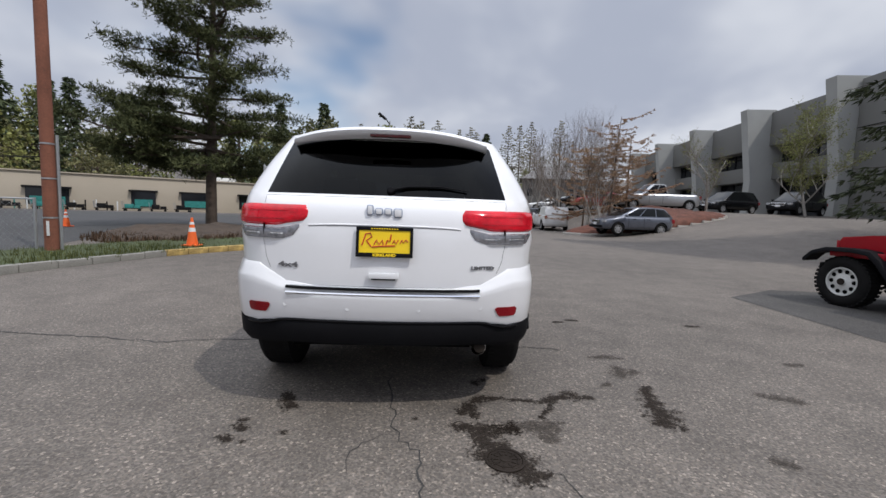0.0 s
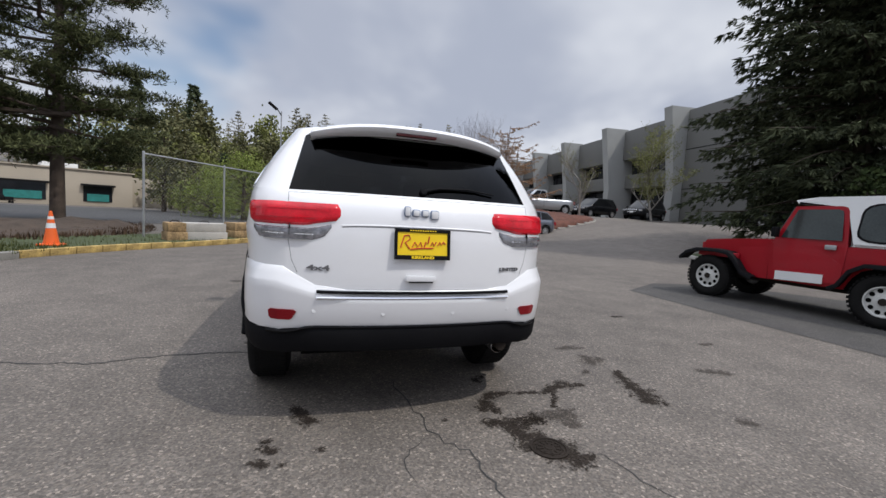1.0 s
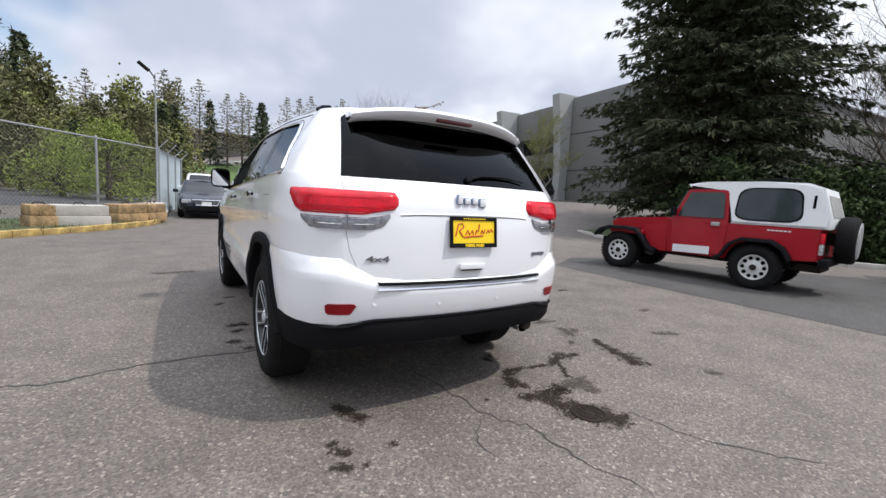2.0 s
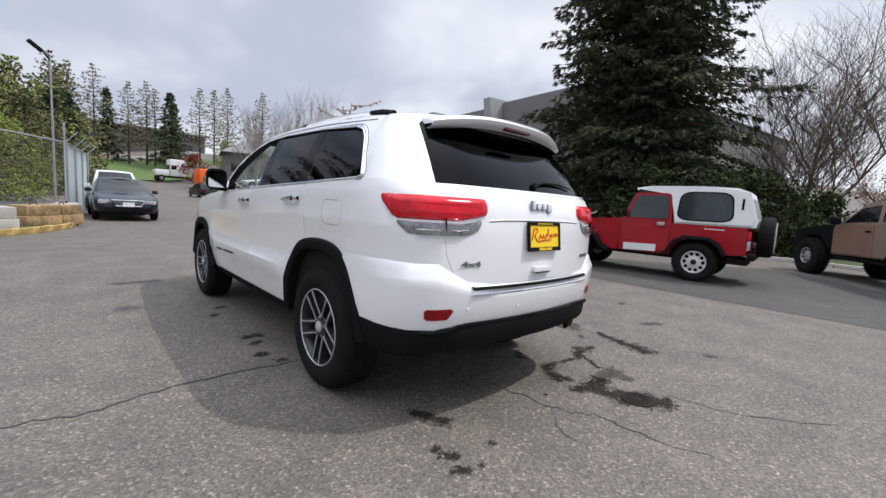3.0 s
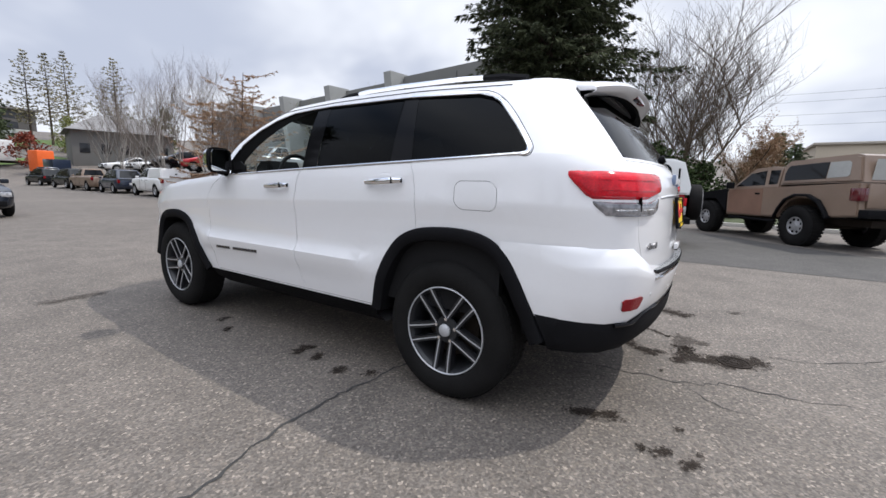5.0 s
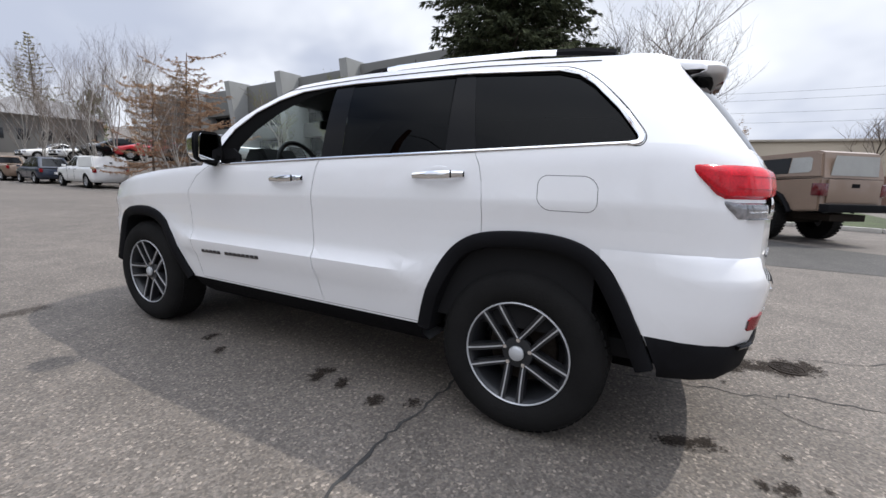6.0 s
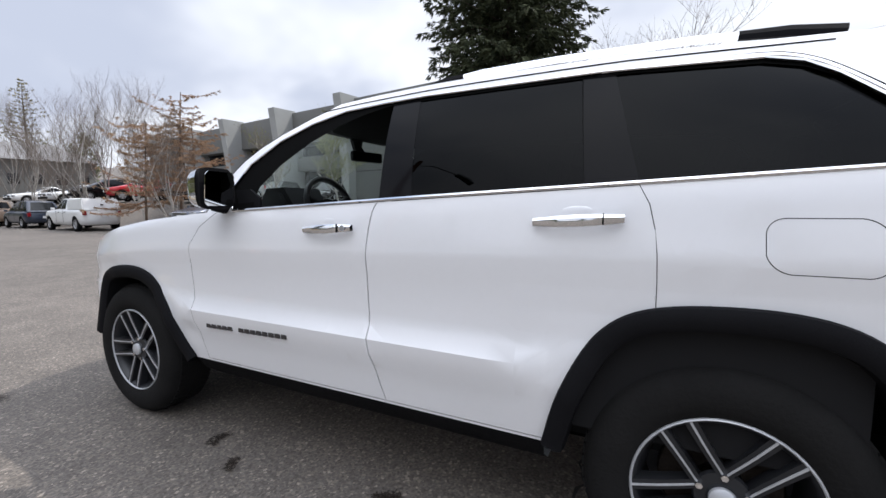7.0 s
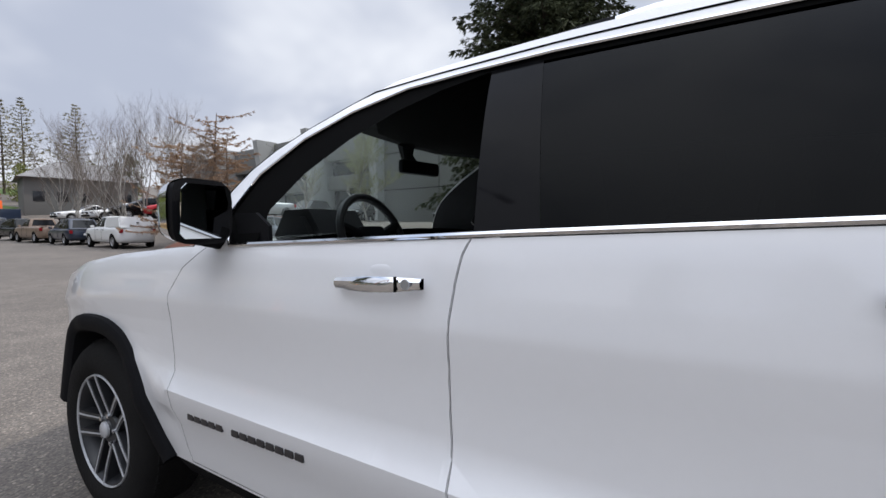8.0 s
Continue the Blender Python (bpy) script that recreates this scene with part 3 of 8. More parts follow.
# ---------------------------------------------------------------- kerb, verge, planted island
KERB = [(-7.0, -6.0), (-6.75, -1.0), (-6.45, 2.0), (-6.2, 3.6), (-5.9, 4.7), (-5.45, 6.2), (-5.0, 7.1), (-4.45, 7.95), (-3.75, 8.85), (-3.05, 9.75), (-2.45, 10.7), (-2.0, 11.7), (-1.78, 12.9), (-1.72, 14.5), (-1.7, 18.0), (-1.3, 30.0), (0.2, 60.0)]


def offset_line(pts, d):
    out = []
    for i, p in enumerate(pts):
        a, b = Vector(pts[max(i - 1, 0)]), Vector(pts[min(i + 1, len(pts) - 1)])
        t = (b - a).normalized()
        out.append((p[0] - t.y * d, p[1] + t.x * d))
    return out


def refine(pts, step):
    out = []
    for (x0, y0), (x1, y1) in zip(pts, pts[1:]):
        n = max(1, int(math.hypot(x1 - x0, y1 - y0) / step))
        out += [(x0 + (x1 - x0) * k / n, y0 + (y1 - y0) * k / n) for k in range(n)]
    return out + [pts[-1]]


def kerb_run(name, pts, material, label, w=0.15, h=0.13, parent=None):
    """Kerb stones laid end to end along a line."""
    owner = parent or thing(name, label, "kerb", kind="structure")
    line = refine(pts, 0.9)
    rng = random.Random(5)
    for a, b in zip(line, line[1:]):
        L = math.hypot(b[0] - a[0], b[1] - a[1])
        bm = boxes((0.006, L - 0.006, 0, w, -0.05, h + rng.uniform(-0.008, 0.008)), bevel=0.018)
        part("kerb_stone", bm, material, owner, m=pose(a[0], a[1], rise(a[0], a[1]), 0, 0, math.degrees(math.atan2(b[1] - a[1], b[0] - a[0]))))
    return owner


def sheet_between(name, a, b, za, zb, material, label, category, sub=6):
    bm = bmesh.new()
    rows = []
    rng = random.Random(3)
    for k in range(sub + 1):
        t = k / sub
        rows.append([Vector((p[0] + (q[0] - p[0]) * t, p[1] + (q[1] - p[1]) * t, za + (zb - za) * t + (rng.uniform(-0.02, 0.02) if 0 < k < sub else 0))) for p, q in zip(a, b)])
    grid(bm, rows)
    bmesh.ops.recalc_face_normals(bm, faces=bm.faces)
    if sum(f.normal.z for f in bm.faces) < 0:
        bmesh.ops.reverse_faces(bm, faces=bm.faces)
    return tagged(part(name, bm, material), label, category, kind="structure")


def blades(name, spots, material, label, h0, h1, width, seed):
    """Many small upright blades over given places."""
    rng = random.Random(seed)
    vs, fs = [], []
    for x, y, z in spots:
        for _ in range(5):
            a = rng.uniform(0, 6.28)
            h = rng.uniform(h0, h1)
            px, py = x + rng.gauss(0, 0.05), y + rng.gauss(0, 0.05)
            lean = rng.uniform(0, 0.5) * h
            i = len(vs)
            c, s = math.cos(a), math.sin(a)
            vs += [(px - s * width, py + c * width, z), (px + s * width, py - c * width, z), (px + c * lean, py + s * lean, z + h)]
            fs.append((i, i + 1, i + 2))
    me = bpy.data.meshes.new(name)
    me.from_pydata(vs, [], fs)
    me.materials.append(material)
    return tagged(new(name, me), label, "grass", kind="stuff")


def build_kerbs():
    line = refine(KERB, 0.45)
    first = next(i for i, p in enumerate(line) if p[1] > 6.0)
    last = next(i for i, p in enumerate(line) if p[1] > 14.9)
    grey, yellow, far = line[:first + 1], line[first:last + 1], line[last:]
    kerb_run("kerb", grey, M_KERB, "grey concrete kerb along the verge")
    kerb_run("kerb", yellow, M_YELLOWPAINT, "worn yellow painted kerb round the corner")
    kerb_run("kerb", far, M_BLOCK, "grey concrete kerb beside the road")
    near = [p for p in line if p[1] < 16]
    inner = offset_line(near, 0.14)
    wide = [(x - (1.7 + 0.13 * max(0, 8 - abs(y - 8))), y + 0.25 * max(0.0, y - 6)) for x, y in inner]
    sheet_between("verge", inner, wide, 0.10, 0.12, M_GRASS, "rough grass verge with bark litter behind the kerb", "grass")
    rng = random.Random(11)
    spots = []
    for a, b in zip(inner, wide):
        if 1.5 < a[1] < 12:
            for _ in range(70):
                t = rng.random() ** 1.4
                if a[1] > 7.5 and rng.random() < 0.75:
                    continue
                spots.append((a[0] + (b[0] - a[0]) * t + rng.uniform(-0.2, 0.2), a[1] + (b[1] - a[1]) * t + rng.uniform(-0.25, 0.25), 0.10))
    blades("verge_grass", spots, M_BLADE, "tufts of green grass on the verge", 0.04, 0.13, 0.007, 2)
    # heap of bark under the pine
    bm = bmesh.new()
    bmesh.ops.create_uvsphere(bm, u_segments=40, v_segments=14, radius=1)
    bmesh.ops.delete(bm, geom=[v for v in bm.verts if v.co.z < -0.05], context="VERTS")
    for v in bm.verts:
        n = noise.noise(v.co * 3.0)
        v.co = Vector((-8.3 + v.co.x * 2.5, 13.2 + v.co.y * 4.4, 0.02 + v.co.z * (0.30 + 0.25 * n)))
    tagged(part("bark_mound", bm, M_LITTER), "low mound of brown bark and needles under the pine", "mulch", kind="structure")
    brush = []
    for _ in range(900):
        a, r = rng.uniform(0, 6.28), math.sqrt(rng.random())
        brush.append((-7.9 + 2.4 * r * math.cos(a), 12.4 + 4.6 * r * math.sin(a), 0.10))
    blades("dry_brush", brush, M_DRYTWIG, "low tangle of dry brown brush under the pine", 0.04, 0.18, 0.02, 6)


build_kerbs()


def build_island():
    """The planted bed in front of the parked rows."""
    bm = bmesh.new()
    bmesh.ops.create_uvsphere(bm, u_segments=48, v_segments=16, radius=1)
    bmesh.ops.delete(bm, geom=[v for v in bm.verts if v.co.z < -0.05], context="VERTS")
    for v in bm.verts:
        x, y = 14.4 + v.co.x * 5.4, 23.0 + v.co.y * 1.9 + v.co.x * 0.5
        v.co = Vector((x, y, rise(x, y) + 0.05 + v.co.z * (0.75 + 0.15 * noise.noise(Vector((x, y, 0))))))
    tagged(part("planting_bed", bm, M_MULCH), "raised planting bed covered in reddish bark", "planting bed", kind="structure")
    ring_pts = [(14.4 + 5.5 * math.cos(a), 23.0 + 2.0 * math.sin(a) + 0.5 * math.cos(a)) for a in [2 * math.pi * k / 36 for k in range(37)]]
    kerb_run("island_kerb", ring_pts, M_BLOCK, "grey concrete kerb round the planting bed", 0.15, 0.14)


build_island()


# ---------------------------------------------------------------- office building
def build_office():
    """Two-storey concrete panel building with leaning fins, seen along its front."""
    base = Matrix.Translation((31.9, 28.3, 1.05)) @ Matrix.Rotation(radians(-7.5), 4, "Z") @ Matrix.Scale(1.31, 4)
    office = thing("office_building", "grey two-storey concrete office building with dark ribbon windows and slanted fins", "building", base)
    # local: +y runs along the front away from the viewer, -x faces the car park
    bay, n, top = 8.1, 4, 8.0
    y0, y1 = -10.5, bay * n
    part("core_wall", boxes((2.6, 30.0, 0.0, y1, 0.0, top - 0.3)), M_CONCRETE, office)
    part("end_wall", boxes((0.4, 30.0, y0, -0.6, -1.0, top + 0.36), bevel=0.03), M_CONCRETE, office, "plain concrete panel wall")
    for z in (2.85, 5.6):
        part("panel_joint", boxes((0.385, 0.41, y0, -0.6, z, z + 0.04)), M_GAP, office)
    for y in (-6.0,):
        part("panel_joint", boxes((0.384, 0.41, y, y + 0.04, -1.0, top)), M_GAP, office)
    part("roof", boxes((0.95, 30.2, y0 - 0.2, y1 + 0.3, top + 0.20, top + 0.32)), M_CONCRETE, office)
    for k in range(n):
        a, b = k * bay, (k + 1) * bay
        part("parapet", boxes((0.9, 2.6, a + 0.3, b - 0.3, top - 2.15, top + 0.36), bevel=0.02), M_CONCRETE, office)
        part("spandrel", boxes((1.3, 2.6, a + 0.3, b - 0.3, 3.35, 4.55), bevel=0.02), M_CONCRETE, office)
        w = part("ribbon_window", boxes((1.9, 2.0, a + 0.3, b - 0.3, 4.5, top - 2.1)), M_DARKGLASS, office, "dark ribbon glazing")
        for m in range(1, 6):
            y = a + 0.3 + (bay - 0.6) * m / 6
            part("mullion", boxes((1.84, 1.9, y - 0.04, y + 0.04, 4.5, top - 2.1)), M_BLACKPL, w)
        part("mullion", boxes((1.84, 1.9, a + 0.3, b - 0.3, 5.4, 5.48)), M_BLACKPL, w)
        g = part("ground_window", boxes((2.3, 2.4, a + 0.3, b - 0.3, 0.3, 3.4)), M_DARKGLASS, office, "dark shopfront glazing in the recess")
        for m in range(1, 4):
            y = a + 0.3 + (bay - 0.6) * m / 4
            part("mullion", boxes((2.24, 2.3, y - 0.04, y + 0.04, 0.3, 3.4)), M_BLACKPL, g)
        part("sill_wall", boxes((2.2, 2.6, a + 0.3, b - 0.3, -0.6, 0.32)), M_CONCRETE, office)
    for k in range(n + 1):
        y = k * bay
        fin = bmesh.new()
        # a fin that leans out towards its top
        prof = [(-0.95, top + 0.55), (1.2, top + 0.55), (2.0, 5.0), (2.0, -1.0), (-0.35, -1.0), (-0.25, 3.2)]
        a = [fin.verts.new((x, y - 0.55, z)) for x, z in prof]
        b = [fin.verts.new((x, y + 0.25, z)) for x, z in prof]
        fin.faces.new(a)
        fin.faces.new(b[::-1])
        for i in range(len(prof)):
            fin.faces.new((a[i], b[i], b[(i + 1) % len(prof)], a[(i + 1) % len(prof)]))
        bmesh.ops.recalc_face_normals(fin, faces=fin.faces)
        part("fin", fin, M_CONCLIGHT, office, "pale concrete fin", angle=20)


build_office()


# ---------------------------------------------------------------- far low warehouse, fence, blocks, pole
def build_warehouse():
    base = Matrix.Translation((-30.0, 44.5, 0.1)) @ Matrix.Rotation(radians(32.8), 4, "Z")
    shed = thing("warehouse", "long low beige warehouse with dark openings under a flat roof", "building", base)
    part("wall", boxes((-16.5, 13.2, 0, 18, -0.5, 3.5), bevel=0.03), M_BEIGE, shed)
    part("roof_edge", boxes((-16.7, 13.4, -0.15, 18.2, 3.5, 3.62)), M_BEIGE, shed)
    part("end_wall", boxes((13.2, 26.0, 4.0, 18, -0.5, 3.3), bevel=0.03), M_BEIGE, shed)
    part("roof_unit", boxes((6.5, 9.5, 5, 7, 3.6, 4.3), bevel=0.03), M_WHITETOP, shed)
    for x0, x1 in ((-9.8, -6.6), (3.0, 6.2), (9.0, 11.4), (-1.6, 0.6)):
        d = part("loading_bay", boxes((x0, x1, -0.04, 0.05, 0.35, 1.95)), M_DARKGLASS, shed, "dark opening with teal goods")
        part("teal_crate", boxes((x0 + 0.3, x1 - 0.3, -0.12, -0.05, 0.4, 1.15)), M_TEAL, d)
        part("awning", boxes((x0 - 0.2, x1 + 0.2, -0.5, 0.02, 1.95, 2.15), bevel=0.02), M_INTERIOR, d)
    rng = random.Random(4)
    for k in range(16):
        x = -15.5 + k * 0.85
        part("bollard", tubes([[(x, -1.0, -0.2), (x, -1.0, 0.9 + rng.uniform(-0.1, 0.1))]], 0.06, 6), rng.choice([M_TEAL, M_WHITETOP, M_INTERIOR]), shed)


M_TEAL = mat("teal_paint", (0.03, 0.22, 0.20), 0.5, vary=0.3)
build_warehouse()


def goods_cart(m, paint):
    """A low flat cart with a push bar and a load, added in place of unidentified clutter."""
    c = thing("goods_cart", "low flat goods cart, a stand-in for unidentified clutter before the warehouse", "cart", m, "goods carts")
    part("deck", boxes((-0.8, 0.8, -0.4, 0.4, 0.22, 0.30), bevel=0.02), M_IRON, c)
    part("push_bar", tubes([[(-0.78, -0.35, 0.28), (-0.84, -0.35, 0.95), (-0.84, 0.35, 0.95), (-0.78, 0.35, 0.28)]], 0.025, 6), M_GALV, c)
    part("load", boxes((-0.6, 0.1, -0.35, 0.35, 0.30, 0.72), (0.15, 0.7, -0.33, 0.33, 0.30, 0.56), bevel=0.02), paint, c)
    for x in (-0.6, 0.6):
        for y in (-0.36, 0.36):
            part("castor", tubes([[(x, y - 0.03, 0.11), (x, y + 0.03, 0.11)]], 0.11, 12), M_RUBBER, c)
    return c


def build_carts():
    first = [goods_cart(pose(-41.5, 34.6, 0.02, 0, 0, 33), M_INTERIOR), goods_cart(pose(-39.6, 35.8, 0.02, 0, 0, 30), M_TEAL)]
    for k in range(2, 9):
        copy_thing(first[0 if k % 3 else 1], pose(-41.5 + 1.9 * k, 34.6 + 1.22 * k, 0.02, 0, 0, 33 + 9 * (k % 3 - 1)))


build_carts()


def build_lot():
    """The dark roadway between the verge and the warehouse."""
    out = [(-70, 0), (-8.9, 2.0), (-8.6, 6.0), (-9.6, 9.0), (-11.0, 13.0), (-9.5, 18.5), (-6.2, 21.0), (-3.4, 26.0), (-3.0, 40.0), (-14, 46), (-40, 33), (-70, 14)]
    tagged(part("road", flat(out, 0.010), M_ROAD), "dark asphalt roadway beyond the verge", "road", kind="structure")


build_lot()


def chain_link(x0, y0, x1, y1, z0, z1, step=0.11):
    """Diamond wire mesh as crossed wires in one sheet."""
    L = math.hypot(x1 - x0, y1 - y0)
    ux, uy = (x1 - x0) / L, (y1 - y0) / L
    vs, fs = [], []
    H = z1 - z0
    r = 0.0017

    def strip(s0, h0, s1, h1):
        i = len(vs)
        for s, h in ((s0, h0), (s1, h1)):
            vs.append((x0 + ux * s, y0 + uy * s, z0 + h - r))
            vs.append((x0 + ux * s, y0 + uy * s, z0 + h + r * 1.6))
        fs.append((i, i + 1, i + 3, i + 2))
    k = -H
    while k < L:
        a, b = max(k, 0), min(k + H, L)
        strip(a, a - k, b, b - k)
        strip(a, H - (a - k), b, H - (b - k))
        k += step
    me = bpy.data.meshes.new("wire_mesh")
    me.from_pydata(vs, [], fs)
    me.materials.append(M_GALV)
    ob = new("wire_mesh", me)
    ob["kind"] = "stuff"
    return ob


FENCE = [(-4.95, 10.6), (-3.4, 13.35), (-2.0, 15.85)]


def build_fence():
    f = thing("chain_link_fence", "galvanised chain link fence with round posts", "fence")
    for x, y in FENCE + [(-9.9, 7.0)]:
        h = 2.97 if y > 15 else 2.45 if y > 9 else 1.1
        part("post", tubes([[(x, y, -0.05), (x, y, h)]], 0.032, 10), M_GALV, f)
        part("post_cap", lathe([(0.036, h), (0.030, h + 0.025), (0.0, h + 0.04)], 12, "Z"), M_GALV, f, m=pose(x, y, 0))
    for a, b in zip(FENCE, FENCE[1:]):
        part("top_rail", tubes([[(a[0], a[1], 2.42), (b[0], b[1], 2.42)]], 0.022, 8), M_GALV, f)
        chain_link(a[0], a[1], b[0], b[1], 0.08, 2.42).parent = f
    low = [(-7.9, 5.85), (-10.4, 5.35), (-12.9, 4.85), (-15.4, 4.35)]
    for x, y in low:
        part("post", tubes([[(x, y, -0.05), (x, y, 1.20)]], 0.028, 8), M_GALV, f)
    for a, b in zip(low, low[1:]):
        part("top_rail", tubes([[(a[0], a[1], 1.17), (b[0], b[1], 1.17)]], 0.017, 8), M_GALV, f)
        chain_link(a[0], a[1], b[0], b[1], 0.08, 1.17, 0.13).parent = f
    g = thing("slatted_fence", "tall chain link fence filled with pale grey-blue slats beside the road", "fence")
    a, b = Vector((-2.0, 15.85)), Vector((-1.25, 22.6))
    n = 56
    share = None
    for k in range(n):
        t = k / n
        p = a.lerp(b, t)
        if share is None:
            s = part("slat", boxes((-0.006, 0.006, -0.055, 0.055, 0.05, 2.40)), M_SLAT, g)
            share = s.data
        else:
            s = new("slat", share)
            s.parent = g
        s.matrix_basis = pose(p.x, p.y, 0, 0, 0, -6.3)
    for k in range(4):
        p = a.lerp(b, k / 3)
        part("post", tubes([[(p.x + 0.05, p.y, -0.05), (p.x + 0.05, p.y, 2.5)]], 0.03, 8), M_GALV, g)
        part("barb_arm", tubes([[(p.x + 0.05, p.y, 2.45), (p.x + 0.35, p.y, 2.80)]], 0.014, 6), M_GALV, g)
    part("top_rail", tubes([[(a.x + 0.05, a.y, 2.42), (b.x + 0.05, b.y, 2.42)]], 0.02, 8), M_GALV, g)
    for k in range(3):
        part("barbed_wire", tubes([[(a.x + 0.13 + 0.1 * k, a.y, 2.53 + 0.12 * k), (b.x + 0.13 + 0.1 * k, b.y, 2.53 + 0.12 * k)]], 0.005, 4), M_GALV, g)


build_fence()


def concrete_block(x, y, turn, L, yellow):
    ob = thing("concrete_block", "concrete barrier block streaked with rust and yellow paint" if yellow else "grey weathered concrete barrier block", "barrier", pose(x, y, 0.06, 0, 0, turn), "barrier blocks")
    m = M_RUSTYBLOCK if yellow else M_BLOCK
    part("lower_block", boxes((-L / 2, L / 2, -0.28, 0.28, 0, 0.27), bevel=0.03), m, ob)
    part("upper_block", boxes((-L / 2 + 0.02, L / 2 - 0.03, -0.26, 0.26, 0.272, 0.52), bevel=0.035), m, ob)
    part("lifting_loop", tubes([[(-0.12, 0, 0.51), (-0.07, 0, 0.57), (0.07, 0, 0.57), (0.12, 0, 0.51)]], 0.012, 6), M_IRON, ob)


concrete_block(-4.05, 10.05, 30, 0.5, True)
concrete_block(-3.40, 10.42, 22, 1.1, False)
concrete_block(-2.62, 11.75, 50, 0.95, True)
concrete_block(-2.12, 12.55, 62, 0.9, True)
concrete_block(-2.02, 13.5, 84, 0.9, False)


def build_pole():
    p = thing("utility_pole", "tall reddish-brown wooden utility pole with a conduit", "pole", pose(-7.5, 5.75, 0.08))
    part("shaft", tubes([[(0, 0, -0.3), (0, 0, 5), (0, 0, 9.0)]], [0.125, 0.108, 0.085], 14), M_POLEWOOD, p)
    part("conduit", tubes([[(0.155, 0.05, 0), (0.155, 0.05, 2.4)]], 0.028, 8), M_GALV, p, "grey conduit")
    for z in (0.7, 1.5, 2.2):
        part("strap", lathe([(0.128, z), (0.128, z + 0.03)], 14, "Z"), M_GALV, p)
    part("tag", boxes((0.02, 0.06, -0.14, -0.115, 0.35, 0.65)), M_WHITEBAND, p)
    part("lamp_arm", tubes([[(0, 0, 8.6), (-0.5, -0.35, 8.95), (-1.4, -0.9, 9.1)]], 0.03, 8), M_GALV, p, "grey lamp arm")
    part("lamp_head", boxes((-0.34, 0.34, -0.13, 0.13, -0.06, 0.07), bevel=0.05), M_GALV, p, m=pose(-1.65, -1.07, 9.1, 0, 0, 33))
    q = thing("service_pole", "slim dark pole carrying cables beside the warehouse", "pole", pose(-36.0, 40.2, 0.1))
    part("shaft", tubes([[(0, 0, -0.2), (0, 0, 5.5)]], [0.09, 0.07], 8), M_BARK, q)
    part("crossarm", boxes((-0.4, 0.4, -0.04, 0.04, 5.1, 5.2)), M_BARK, q)
    for k in range(2):
        a, b = Vector((-22.0, 8.5, 3.4 + 0.3 * k)), Vector((-36.0 + 0.3 * k, 40.2, 5.15))
        pts = [a.lerp(b, i / 14) - Vector((0, 0, 0.6 * math.sin(math.pi * i / 14))) for i in range(15)]
        tagged(part("cable", tubes([pts], 0.03, 5), M_RUBBER), "black sagging cable strung towards the warehouse", "cable", "cables")


build_pole()


def build_cones():
    for i, (x, y, s) in enumerate(((-5.65, 7.6, 1.0), (-14.6, 14.8, 1.0))):
        c = thing("traffic_cone", "orange plastic traffic cone with white bands", "cone", pose(x, y, 0.11 if i == 0 else 0.02), "traffic cones")
        part("base", boxes((-0.18, 0.18, -0.18, 0.18, 0, 0.035), bevel=0.012), M_CONE, c)
        r = lambda z: 0.14 - 0.115 * z / 0.71
        part("body", lathe([(r(0.03), 0.03), (r(0.36), 0.36)], 24, "Z"), M_CONE, c)
        part("white_band", lathe([(r(0.36) + 0.002, 0.36), (r(0.46) + 0.002, 0.46)], 24, "Z"), M_WHITEBAND, c)
        part("upper_body", lathe([(r(0.46), 0.46), (r(0.54), 0.54)], 24, "Z"), M_CONE, c)
        part("white_band", lathe([(r(0.54) + 0.002, 0.54), (r(0.60) + 0.002, 0.60)], 24, "Z"), M_WHITEBAND, c)
        part("tip", lathe([(r(0.60), 0.60), (r(0.71), 0.71), (0.0, 0.715)], 24, "Z"), M_CONE, c)


build_cones()


def build_lamp():
    p = thing("street_lamp", "tall metal lamp post with a short arm and flat head", "street lamp", pose(-2.35, 26.4, 0))
    part("post", tubes([[(0, 0, 0), (0, 0, 7.2)]], [0.065, 0.035], 10), M_GALV, p)
    part("arm", tubes([[(0, 0, 6.95), (-0.25, -0.1, 7.3)]], 0.035, 8), M_INTERIOR, p)
    part("lamp_head", boxes((-0.32, 0.32, -0.13, 0.13, -0.07, 0.07), bevel=0.04), M_INTERIOR, p, m=pose(-0.5, -0.2, 7.45, 0, 35, 20))


build_lamp()


# ---------------------------------------------------------------- the white sport utility vehicle
# its own frame: x to the right, y ahead, rear axle at the origin, ground at z = 0
BELT = [(-0.9, 1.295), (-0.45, 1.312), (0.25, 1.282), (0.98, 1.252), (1.9, 1.205), (2.3, 1.185), (2.7, 1.15), (3.05, 1.10), (3.4, 1.02), (3.65, 0.95), (3.8, 0.90)]
REAR = [(0.955, 0.60), (0.951, 0.50), (0.942, 0.415), (0.925, 0.325), (0.888, 0.232), (0.828, 0.155), (0.722, 0.088), (0.56, 0.044), (0.35, 0.016), (0.17, 0.004), (0.0, 0.0)]
FRONT = [(0.0, 0.0), (0.25, 0.01), (0.45, 0.04), (0.62, 0.09), (0.75, 0.16), (0.85, 0.28), (0.91, 0.42), (0.94, 0.60)]
SIDE_Y = [3.0 - 0.1 * i for i in range(34)]
